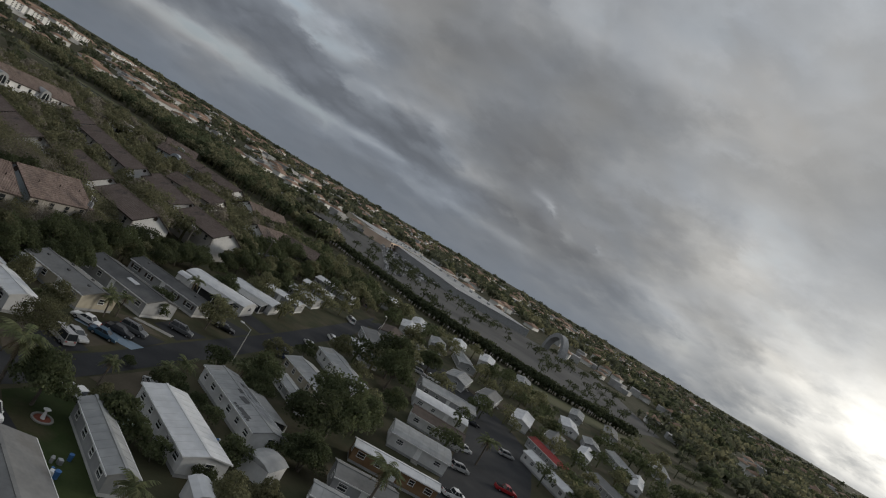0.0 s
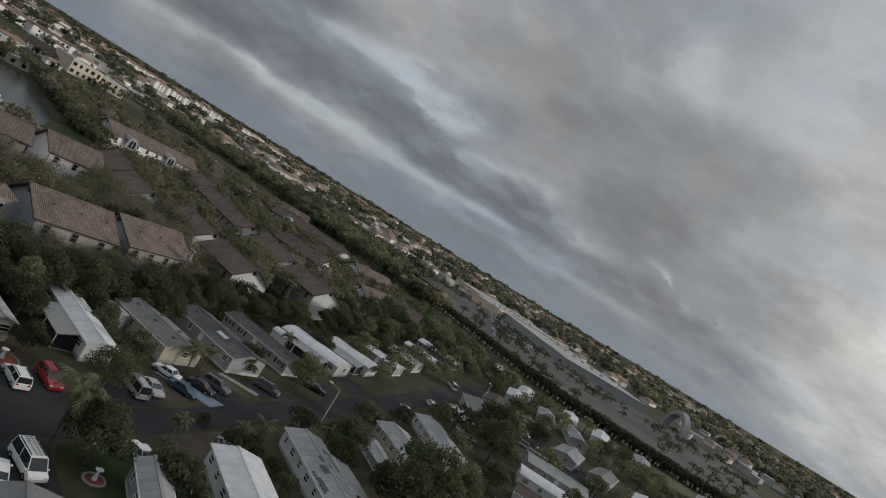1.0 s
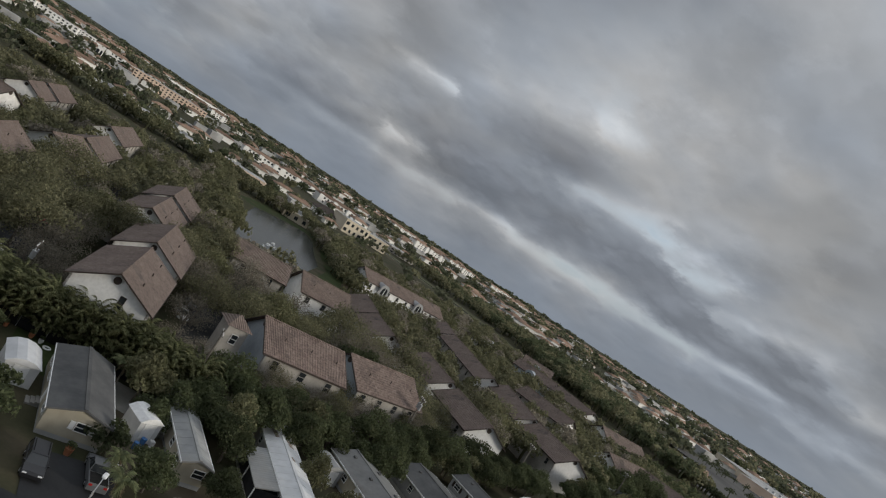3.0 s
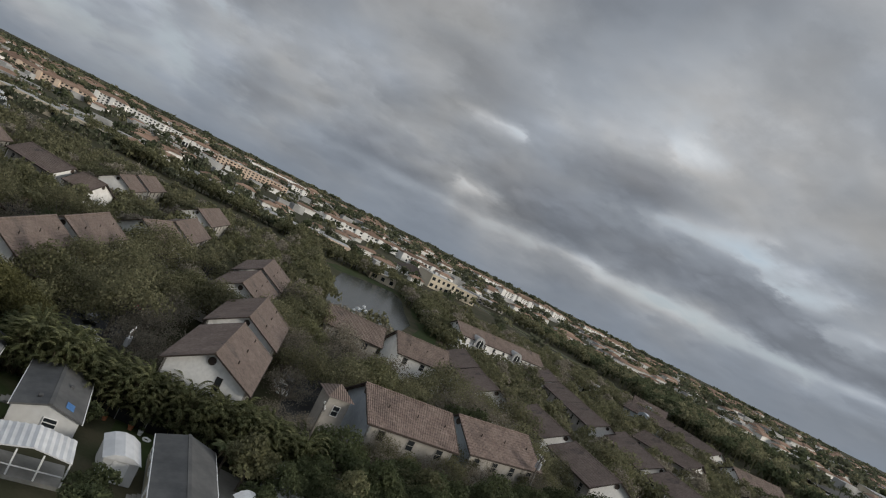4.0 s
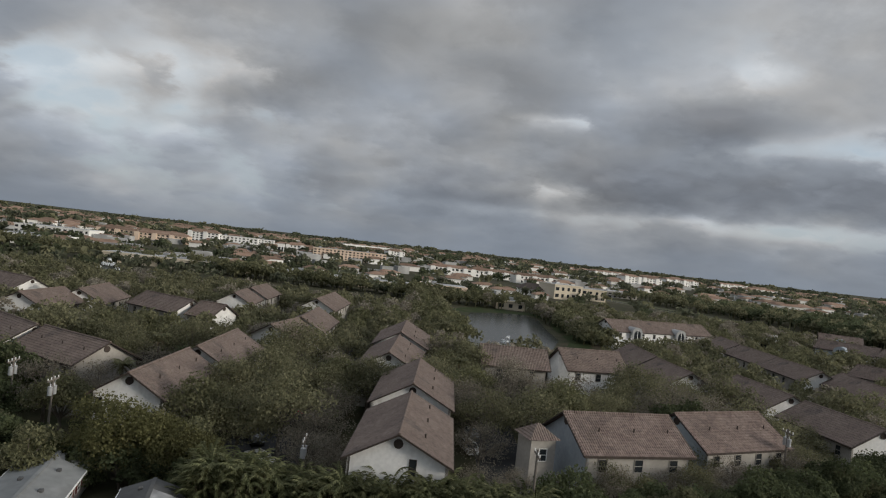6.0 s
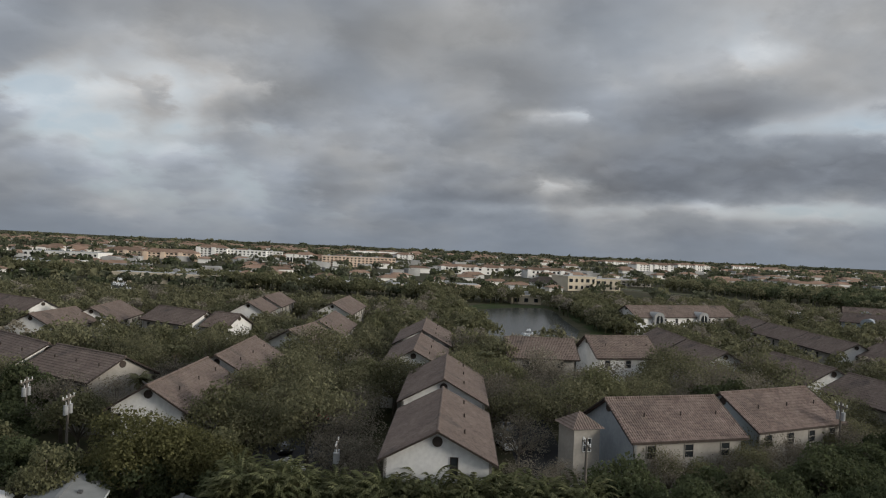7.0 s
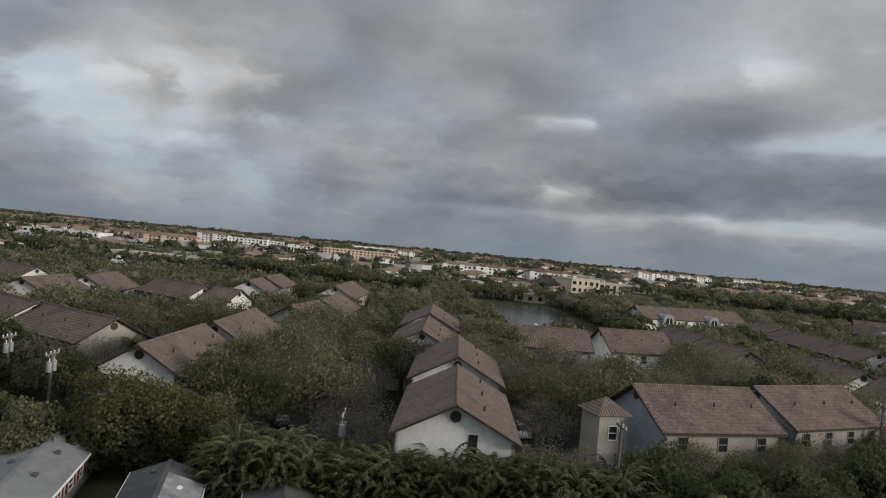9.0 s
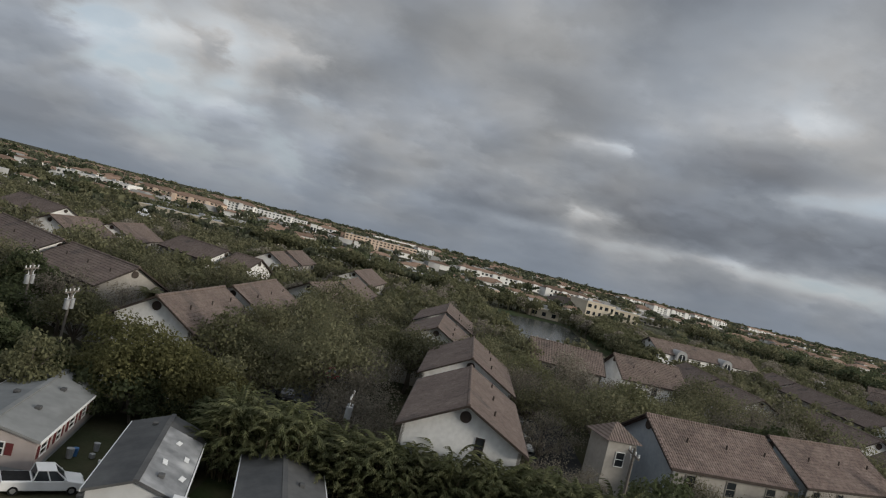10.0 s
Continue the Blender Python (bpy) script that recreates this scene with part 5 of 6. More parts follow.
# the boundary planting carries on past the poles
for k in range(60):
    f = k / 59
    x = 16 + 144 * f
    y = 48.6 + 0.52 * (x - 16)
    plant(random.choice(("green", "olive", "green", "shrub")), x + random.uniform(-1, 1), y + random.uniform(-2.4, 2.8), random.uniform(0.55, 0.95))
# garden trees in the park
for x, y, k, s in ((25.9, 29.9, "olive_near", 0.7), (31.2, 38.5, "olive", 0.62), (52.8, 31.7, "shrub", 1.2), (58.2, 28.6, "green", 0.85), (55.6, 24.9, "green", 0.75), (56.8, 14.9, "green", 1.25), (63.2, 16.6, "green", 1.3),
                   (110.2, 45.9, "green", 1.5), (102.8, 39.3, "green", 1.3), (33.7, 0.6, "olive", 0.6), (140.6, 56.7, "green", 1.1), (117.5, 50.8, "olive", 0.9), (60.9, 47.1, "olive", 0.7), (40.2, 41.9, "palm", 0.62),
                   (42.6, 42.9, "palm", 0.55), (40.8, 44.2, "palm", 0.6), (64.3, 50.9, "palm", 0.75), (21.7, 16.4, "green", 0.86), (18.8, 18.0, "palm", 1.1), (22.6, -0.6, "palm", 0.8), (28.6, 14.2, "shrub", 1.1), (29.1, 11.0, "shrub", 1.1), (28.1, 16.5, "olive", 0.45), (30.4, 8.5, "shrub", 0.9), (39.5, 23.9, "palm", 0.6), (40.9, 23.1, "shrub", 0.9), (41.9, 16.2, "shrub", 0.8), (42.9, 20.1, "shrub", 0.7), (38.1, 0.4, "olive", 0.55), (33.8, 4.2, "shrub", 0.8), (50.9, 8.2, "green", 0.7), (49.4, 10.7, "shrub", 1.1), (54.8, 0.1, "palm", 1.1), (54.6, 28.1, "palm", 0.7),
                   (103.8, 13.7, "palm", 1.0), (10.0, 46.8, "olive", 0.7), (19.4, 42.6, "green", 0.72), (13.0, 32.2, "green", 0.62), (19.0, 34.6, "green", 0.55), (-0.2, 36.2, "shrub", 1.0), (0.5, 32.1, "shrub", 1.1),
                   (9.1, 35.2, "shrub", 1.0), (9.9, 30.4, "palm", 0.5), (16.2, 49.4, "green", 0.8), (22.1, 50.4, "green", 0.9), (27.6, 50.4, "green", 0.75), (29.0, 44.9, "olive", 0.6), (11.8, 41.9, "shrub", 1.1), (7.8, 47.0, "palm", 0.6),
                   (19.7, 46.9, "olive", 0.8), (40.2, 55.0, "green", 0.8), (30.0, 39.6, "palm", 0.5), (38.2, 22.0, "shrub", 1.0), (42.8, 25.1, "palm", 0.7), (28.1, 13.6, "shrub", 1.2), (40.0, 8.7, "shrub", 1.1), (30.9, 22.2, "palm", 0.6),
                   (37.3, 28.2, "shrub", 0.5), (10.5, 26.6, "palm", 0.6), (50.9, 8.6, "green", 0.8), (72.0, 19.3, "green", 0.9), (78.5, 23.4, "olive", 0.9), (91.2, 28.2, "green", 0.8), (70.1, 40.4, "olive", 0.6), (97.4, 50.2, "olive", 0.8), (83.0, 45.2, "shrub", 1.2),
                   (3.1, 53.5, "shrub", 0.8), (-4.4, 48.4, "shrub", 0.7), (53.1, 50.6, "shrub", 1.1), (51.2, 46.9, "shrub", 1.0), (64.0, 58.7, "palm", 0.7), (78.2, 68.7, "green", 0.8), (91.2, 73.4, "olive", 0.9), (104.5, 83.2, "green", 0.9)):
    plant(k, x, y, s)


LANES = [((16.2, 60.0), (16.5, 97.3)), ((16.5, 97.3), (19.5, 163.8)), ((-12.0, 62.1), (-10.6, 102.7)), ((-10.6, 102.7), (-6.0, 152.8)), ((18.6, 116.4), (56.1, 123.5)), ((-50.4, 115.5), (-9.0, 124.5))]


def on_lane(x, y, wide=1.6):
    p = Vector((x, y))
    for a, b in LANES:
        a, b = Vector(a), Vector(b)
        f = max(0, min(1, (p - a).dot(b - a) / (b - a).length_squared))
        if (p - a.lerp(b, f)).length < wide:
            return True
    return False


def in_water(x, y):
    return (17 < x < 58 and 150 < y < 315) or (-180 < x < 6 and 237 - 0.12 * x < y < 322 - 0.3 * x)


# open fronts of some rows
CLEAR = [(41, 115.5, 9.5), (34, 113.5, 8.5), (48, 119, 6), (81.5, 222.4, 9), (91.6, 227.8, 9), (101.7, 233.4, 9), (111.9, 240.0, 9), (40.6, 117.3, 7), (33.9, 115.8, 6), (149.5, 217.0, 8), (16.4, 63.8, 4), (64.1, 193.9, 14), (77.7, 205.0, 13), (87.9, 214.1, 10), (71.4, 214.4, 10), (57.0, 180.6, 10), (124.9, 224.4, 10), (131.0, 235.5, 9), (132.9, 215.9, 8)]
# trees that stand between the townhouses, nearest first; the further ones merge into woodland
spots = []
tries = 0
while len(spots) < 1200 and tries < 16000:
    tries += 1
    x, y = random.uniform(-165, 195), random.uniform(58, 318)
    if y < 60 + 0.50 * max(0, x - 16) + 0.25 * max(0, -x - 25) or abs(x) > 40 + y * 0.88:
        continue
    if on_lane(x, y) or in_water(x, y) or taken(x, y, 1.7) or on_verge(x, y, 30) or (-33 < x < -17 and y < 68) or any(math.hypot(x - a, y - b) < c for a, b, c in CLEAR):
        continue
    if x > 180 or x > 168 and y < 190:
        continue
    r = random.uniform(0.78, 1.15)
    if any((x - a) ** 2 + (y - b) ** 2 < (1.85 * (r + c)) ** 2 for a, b, c in spots) or any((x - a) ** 2 + (y - b) ** 2 < 12 for a, b, c in PLANTED):
        continue
    spots.append((x, y, r))
spots.sort(key=lambda s: math.hypot(s[0], s[1]))
for i, (x, y, r) in enumerate(spots[:125]):
    kind = random.choices(("oak", "dry", "olive", "green", "sabal"), (5, 3, 3, 1.8, 0.6))[0]
    plant(kind + "_near" if i < 80 and kind in ("oak", "dry", "olive") else kind, x, y, r * 1.12 if i < 80 else r * 1.0)


def woodland(name, places, leaf, label, seed, count=120, size=0.5, category="woodland"):
    """Trees past counting, joined: every crown its own lobes of leaf sprays, with a trunk."""
    rng = np.random.default_rng(seed)
    vs, fs, at = [], [], 0
    for x, y, height, radius in places:
        lobes = crown_lobes(rng, height, radius, 5)
        v, f = leaf_cloud(rng, lobes, count, size * radius / 4)
        up = rise(x, y)
        vs.append(v + (x, y, up)), fs.append(f + at)
        at += len(v)
        w = radius * 0.05
        vs.append(np.array([(x - w, y - w, up), (x + w, y - w, up), (x + w, y + w, up), (x - w, y + w, up), (x - w, y - w, up + height * .6), (x + w, y - w, up + height * .6), (x + w, y + w, up + height * .6), (x - w, y + w, up + height * .6)]))
        fs.append(np.array([(0, 1, 5, 4), (1, 2, 6, 5), (2, 3, 7, 6), (3, 0, 4, 7)]) + at)
        at += 8
    ob = new(name, mesh_from(name, np.concatenate(vs).tolist(), np.concatenate(fs).tolist(), M[leaf]))
    return tagged(ob, label, category, "", "stuff")


rest = spots[125:]
woodland("estate_trees_brown", [(x, y, 6.5 * r, 4.05 * r) for x, y, r in rest[0::5]], "leaf_dry", "grey-brown half-bare trees between distant townhouses", 1, 400, 0.36)
woodland("estate_trees_dull", [(x, y, 6.7 * r, 4.2 * r) for i, (x, y, r) in enumerate(rest) if i % 5 in (1, 2, 3)], "leaf_oak", "dull green oaks between distant townhouses", 2, 400, 0.36)
woodland("estate_trees_green", [(x, y, 6.5 * r, 4.05 * r) for x, y, r in rest[4::5]], "leaf_olive", "green trees between distant townhouses", 3, 400, 0.36)
# trees crowding the homes past the side street
park = []
tries = 0
while len(park) < 200 and tries < 6000:
    tries += 1
    x, y = random.uniform(85, 330), random.uniform(-37, 140)
    if y > 53 + 0.52 * (x - 16) or taken(x, y, 0.8) or abs(x - 153) < 8 and 45 < y < 92 or (x < 138 and abs(y - 26.2 - (x - 134) * 0.53) < 8 and y < 30) or on_verge(x, y, 24) or inside(x, y, CAR_PARK) or x > 310:
        continue
    if abs(y - (0.50 * x + 9.5)) < 6 and x < 162:
        continue
    park.append((x, y, random.uniform(3.2, 7.0), random.uniform(2.2, 4.4)))
while len(park) < 270:
    x, y = random.uniform(155, 235), random.uniform(105, 185)
    if not (on_verge(x, y, 22) or taken(x, y, 1.5) or inside(x, y, CAR_PARK)):
        park.append((x, y, random.uniform(4, 8), random.uniform(3, 5)))
woodland("park_trees_green", park[0::2], "leaf_green", "dark green garden trees among mobile homes", 4, 400, 0.35)
woodland("park_trees_olive", park[1::2], "leaf_olive", "olive garden trees among mobile homes", 5, 400, 0.35)
# a belt of trees round the ponds and along the canal
belt = []
for k in range(230):
    x = random.uniform(-260, 66)
    y = 320 + 0.3 * max(0, 13 - x) + random.uniform(-8, 20) if x < 62 else 300
    belt.append((x, y, random.uniform(5, 8.5), random.uniform(3.5, 5.5)))
for k in range(110):
    x = random.uniform(-230, 0)
    belt.append((x, 225 - 0.18 * x + random.uniform(-8, 8), random.uniform(2.4, 3.8), random.uniform(2.4, 4)))
for k in range(70):
    f = random.random()
    belt.append((62 + 9 * f + random.uniform(-4, 4), 189 + 121 * f, random.uniform(4.5, 8), random.uniform(3.2, 5)))
bank = [(8, 232), (14, 214), (15, 196), (14, 180), (16, 166)]
for k in range(26):
    spot = along(bank, k / 25)
    belt.append((spot.x + random.uniform(-5, 5), spot.y + random.uniform(-4, 4), random.uniform(5, 7.6), random.uniform(3, 4.6)))
woodland("pond_trees", belt, "leaf_olive", "green trees along the pond banks", 6, 190, 0.52)
hedge = []
for k in range(330):
    f = k / 329
    if 0.3 < (f * 7) % 1 < 0.35:
        continue
    spot = along(HEDGE, f)
    hedge.append((spot.x + random.uniform(-1.2, 1.2), spot.y + random.uniform(-1, 1), 5.0, 3.8))
woodland("canal_hedge", hedge, "hedge", "clipped dark hedge along the canal road", 7, 130, 0.6, "hedge")
row = []
while len(row) < 380:
    spot = along(VERGE, random.random() ** 0.8 * 0.52)
    x, y = spot.x + 26 + random.uniform(0, 1) ** 1.5 * 120, spot.y + random.uniform(0, 60)
    if not inside(x, y, CAR_PARK):
        row.append((x, y, random.uniform(6, 11), random.uniform(4.5, 7.5)))
woodland("canal_trees", row[0::2], "hedge", "dark trees along the far side of the canal", 8, 170, 0.5)
woodland("canal_trees_brown", row[1::2], "leaf_oak", "brown-green trees along the far side of the canal", 18, 170, 0.5)
lot = []
while len(lot) < 210:
    x, y = random.uniform(260, 1000), random.uniform(40, 700)
    if inside(x, y, CAR_PARK) and noise.noise((x / 70, y / 70, 3)) > -0.05:
        lot.append((x, y, random.uniform(3.5, 6.5), random.uniform(2.4, 4.4)))
woodland("car_park_trees", lot, "hedge", "small dark trees standing in the car park", 9, 110, 0.5)


# ---------------------------------------------------------------- the distance
def in_front(x, y):
    """Ground between the hedge and the verge, or before the mall, that stays open."""
    return (230 < x < 390 and 40 < y < 300 and x < 250 + 0.8 * (219 - y)) or (400 < x < 720 and 100 < y < 530 and y > 100 + 0.9 * (x - 600))


def far_woods():
    rng = np.random.default_rng(77)
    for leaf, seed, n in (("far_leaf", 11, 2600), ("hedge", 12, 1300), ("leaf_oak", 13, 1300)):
        places = []
        while len(places) < n:
            az, d = radians(rng.uniform(-62, 128)), 330 * math.exp(rng.uniform(0, 2.55))
            x, y = math.sin(az) * d, math.cos(az) * d
            if inside(x, y, CAR_PARK) or on_verge(x, y, 30) or in_front(x, y):
                continue
            if noise.noise((x / 180, y / 180, seed)) < -0.22:
                continue
            town = -0.8 < az < 0.75 and d < 1150
            if town and rng.random() < 0.55:
                continue
            s = (d / 500) ** 0.55 * (0.72 if town else 1.0)
            places.append((x, y, rng.uniform(6, 10) * min(s, 1.15), rng.uniform(4, 7) * s * (1.5 if d < 1400 else 1.25)))
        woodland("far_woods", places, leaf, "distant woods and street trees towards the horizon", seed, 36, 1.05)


far_woods()


def block(verts, faces, cx, cy, w, d, h, yaw, roof=0.0):
    c, s = math.cos(yaw), math.sin(yaw)
    i = len(verts)

    def put(x, y, z):
        verts.append((cx + x * c - y * s, cy + x * s + y * c, z))

    for z in (0, h):
        for x, y in ((-w / 2, -d / 2), (w / 2, -d / 2), (w / 2, d / 2), (-w / 2, d / 2)):
            put(x, y, z)
    for q in ((0, 1, 5, 4), (1, 2, 6, 5), (2, 3, 7, 6), (3, 0, 4, 7), (4, 5, 6, 7)):
        faces.append(tuple(i + k for k in q))


def far_houses():
    """Low houses in the distance: walls in one mesh, hipped roofs in another."""
    rng = np.random.default_rng(5)
    wv, wf, rv, rf, gv, gf = [], [], [], [], [], []
    for k in range(2300):
        az, d = radians(rng.uniform(-60, 126)), rng.uniform(400, 2900)
        x, y = math.sin(az) * d, math.cos(az) * d
        if inside(x, y, CAR_PARK) or on_verge(x, y, 90) or (0.35 < az < 0.95 and d < 620):
            continue
        s = (d / 700) ** 0.7
        w, dp, h, yaw = rng.uniform(10, 24) * s, rng.uniform(8, 12) * s, rng.uniform(3.2, 6.2) * s ** 0.5, rng.uniform(0, 0.5)
        block(wv, wf, x, y, w, dp, h, yaw)
        if rng.random() < 0.62:
            i = len(rv)
            c, s2 = math.cos(yaw), math.sin(yaw)
            for px, py, pz in ((-w / 2 - 1, -dp / 2 - 1, h), (w / 2 + 1, -dp / 2 - 1, h), (w / 2 + 1, dp / 2 + 1, h), (-w / 2 - 1, dp / 2 + 1, h), (-w / 4, 0, h + dp * 0.22), (w / 4, 0, h + dp * 0.22)):
                rv.append((x + px * c - py * s2, y + px * s2 + py * c, pz))
            rf.extend([(i, i + 1, i + 5, i + 4), (i + 1, i + 2, i + 5), (i + 2, i + 3, i + 4, i + 5), (i + 3, i, i + 4)])
        else:
            block(gv, gf, x, y, w + 0.6, dp + 0.6, h + 0.5, yaw)
    tagged(new("far_house_walls", mesh_from("far_house_walls", wv, wf, M["city_white"])), "pale walls of distant low houses", "houses", "", "stuff")
    tagged(new("far_house_roofs", mesh_from("far_house_roofs", rv, rf, M["city_tile"])), "clay roofs of distant low houses", "roofs", "", "stuff")
    tagged(new("far_flat_roofs", mesh_from("far_flat_roofs", gv, gf, M["city_roof"])), "pale flat roofs of distant buildings", "roofs", "", "stuff")


far_houses()


def apartment(ax, ay, bx, by, deep, h, wall="city_white", roof="city_tile", storeys=4, label="", bay=4.2, flat=False, group=""):
    """A far block from its front's left foot a to its right foot b, with storeys of windows and a roof."""
    length, yaw = math.hypot(bx - ax, by - ay), math.atan2(by - ay, bx - ax)
    t = thing("apartment_building", pose(ax, ay, 0, 0, 0, math.degrees(yaw)), label or "distant white apartment block with clay roof", "apartment block", group)
    part("wall", boxed(0, 0, 0, length, deep, h), M[wall], t)
    if flat:
        bm = boxed(-0.3, -0.3, h, length + 0.3, deep + 0.3, h + 0.7)
        part("parapet", bm, M[wall], t)
        part("roof", boxed(0.4, 0.4, h + 0.7, length - 0.4, deep - 0.4, h + 0.76), M["city_roof"], t)
        for k in range(max(1, int(length / 18))):
            x = 6 + 18 * k
            if x + 3 < length:
                part("roof_unit", boxed(x, deep * 0.4, h + 0.7, x + 2.6, deep * 0.4 + 2, h + 2.2), M["steel"], t)
    else:
        bm = bmesh.new()
        lo = [bm.verts.new(p) for p in ((-0.6, -0.6, h), (length + 0.6, -0.6, h), (length + 0.6, deep + 0.6, h), (-0.6, deep + 0.6, h))]
        up = [bm.verts.new(p) for p in ((deep * 0.3, deep / 2, h + deep * 0.17), (length - deep * 0.3, deep / 2, h + deep * 0.17))]
        for q in ((lo[0], lo[1], up[1], up[0]), (lo[1], lo[2], up[1]), (lo[2], lo[3], up[0], up[1]), (lo[3], lo[0], up[0]), tuple(lo[::-1])):
            bm.faces.new(q)
        part("roof", bm, M[roof], t)
    n = max(2, int(length / bay))
    for k in range(storeys):
        z = h * k / storeys + h / storeys * 0.28
        bm = bmesh.new()
        for j in range(n):
            x = length * (j + 0.5) / n
            w = bay * (0.42 if j % 3 else 0.62)
            box(bm, x - w / 2, -0.12, z, x + w / 2, 0.05, z + h / storeys * 0.5)
        ob = part("glazing", bm, M["glass"], t)
        tagged(ob, kind="stuff")
    if not flat:
        for j in range(0, n, 4):
            x = length * (j + 0.5) / n
            part("bay_tower", boxed(x - bay * 0.55, -1.0, 0, x + bay * 0.55, 0.3, h * 1.06), M[wall], t)
    return t


peach = "peach apartment block with clay roof"
apartment(-317.3, 722.7, -280.6, 724.9, 20, 8.6, "stucco_peach", storeys=3, label=peach)
apartment(-278.2, 721.8, -226.2, 725.5, 22, 8.2, "stucco_peach", storeys=3, label=peach)
apartment(-255.8, 821.9, -221.1, 825.0, 22, 13.9, storeys=5)
apartment(-224.0, 833.7, -178.4, 839.3, 22, 12.2, storeys=4, flat=True, label="white flat-roofed apartment block")
apartment(-199.0, 934.4, -177.2, 938.1, 22, 10.7, storeys=4, flat=True, label="white flat-roofed apartment block")
apartment(-129.7, 707.2, -123.3, 708.3, 8, 11.6, storeys=1, flat=True, label="plain white windowless far tower")
apartment(-151.1, 876.5, -124.0, 880.8, 20, 9.4, storeys=3)
apartment(-102.3, 772.6, -21.8, 786.0, 24, 10.9, "stucco_peach", storeys=4, label="long pale peach apartment block with stepped roofline", flat=True)
apartment(-150.6, 1622.7, -6.5, 1690.0, 40, 12.1, storeys=1, flat=True, label="long white distant warehouse roof")
apartment(-30.3, 1145.0, -2.7, 1153.5, 24, 12.4, storeys=4)
apartment(-264.3, 455.9, -229.9, 454.8, 40, 4.2, storeys=1, flat=True, label="low white flat-roofed store")
apartment(-330.5, 598.6, -268.5, 599.4, 30, 7.0, storeys=2, flat=True, label="low pale commercial building")
apartment(-150.7, 353.0, -93.2, 353.0, 44, 4.6, "city_cream", storeys=1, flat=True, label="shopping plaza with pale flat roof", bay=6)
apartment(-98.1, 372.1, -84.0, 372.2, 20, 4.0, "city_cream", storeys=1, label="cream plaza wing with gabled front")
apartment(-63.5, 371.6, -39.9, 370.6, 26, 3.7, "city_white", storeys=1, flat=True, label="shopping plaza with pale flat roof")
apartment(-37.8, 365.7, 8.3, 365.5, 22, 3.4, "city_cream", storeys=1, flat=True, label="cream shopping plaza behind trees")
apartment(11.9, 378.2, 36.8, 379.2, 20, 4.1, "stucco_peach", storeys=1, flat=True, label="peach shopping plaza behind trees")
apartment(25.8, 678.1, 67.1, 686.3, 16, 7.4, storeys=2)
apartment(68.7, 705.8, 117.1, 716.1, 16, 7.1, storeys=2)
apartment(108.6, 663.3, 154.4, 673.3, 16, 7.8, storeys=2)
apartment(45.4, 316.4, 59.0, 316.6, 12, 3.5, "city_cream", storeys=1, flat=True, label="low yellow pump house by the pond")
apartment(82.2, 465.8, 103.5, 468.9, 24, 4.0, storeys=1, roof="shingle_brown", label="low building with brown hipped roof")
apartment(102.1, 455.1, 122.5, 461.8, 22, 9.1, "city_cream", storeys=2, flat=True, label="cream office block with arched windows")
apartment(125.6, 475.7, 143.9, 478.0, 24, 7.4, "city_cream", storeys=2, flat=True, label="cream office block with arched windows")
apartment(170.7, 566.1, 197.9, 571.9, 30, 4.7, "stucco_grey", storeys=2, flat=True, label="grey car park deck")
for a in ((413.1, 1495.9, 494.8, 1533.0, 13.8), (347.3, 1078.1, 377.1, 1088.7, 14.4), (380.3, 1089.8, 415.9, 1101.9, 14.4), (523.1, 1364.2, 559.8, 1380.3, 14.7), (565.5, 1382.5, 603.8, 1399.1, 14.7), (773.3, 1665.2, 861.2, 1708.0, 15.1), (777.8, 1530.3, 866.1, 1572.1, 11.2)):
    apartment(*a[:4], 22, a[4], storeys=5, bay=5.5, group="white apartment blocks")
apartment(527.7, 978.6, 589.4, 1000.8, 30, 7.2, "stucco_grey", storeys=1, flat=True, label="long dark grey warehouse")
apartment(137.2, 247.6, 147.4, 250.0, 7, 3.7, "city_white", storeys=1, flat=True, label="white box building by the canal", bay=12)
# the mall past the car park
apartment(582, 364, 508, 222, -80, 5.6, "siding_grey", storeys=1, flat=True, label="long white flat-roofed shopping mall", bay=14)
apartment(645, 488, 586, 370, -90, 6.0, "city_cream", storeys=1, flat=True, label="mall wing with pale flat roof", bay=14)
apartment(590, 424, 488, 382, -30, 6.4, "stucco_peach", storeys=2, flat=True, label="striped peach and white store front", bay=8)
apartment(700, 580, 640, 553, -24, 7.2, "city_white", storeys=1, label="white hall with gabled towers", bay=9)
apartment(301.5, 277.9, 291.1, 299.1, -24, 4.0, "city_white", storeys=1, label="white workshop with gabled roof", bay=6)
apartment(292.3, 303.0, 310.3, 346.6, -20, 4.0, "city_white", storeys=1, label="white workshop with gabled roof", bay=6)


def arch_gate():
    t = thing("arch_gate", pose(512, 196, 0, 0, 0, 62), "grey steel arch before the mall", "arch")
    bm = bmesh.new()
    prev = None
    for k in range(17):
        a = math.pi * k / 16
        ring = [bm.verts.new((-math.cos(a) * r, y, math.sin(a) * r * 1.25)) for r, y in ((11, -3), (14, -3), (14, 3), (11, 3))]
        if prev:
            for i in range(4):
                j = (i + 1) % 4
                bm.faces.new((prev[i], prev[j], ring[j], ring[i]))
        prev = ring
    bmesh.ops.recalc_face_normals(bm, faces=list(bm.faces))
    part("arch", bm, M["siding_grey"], t)


arch_gate()


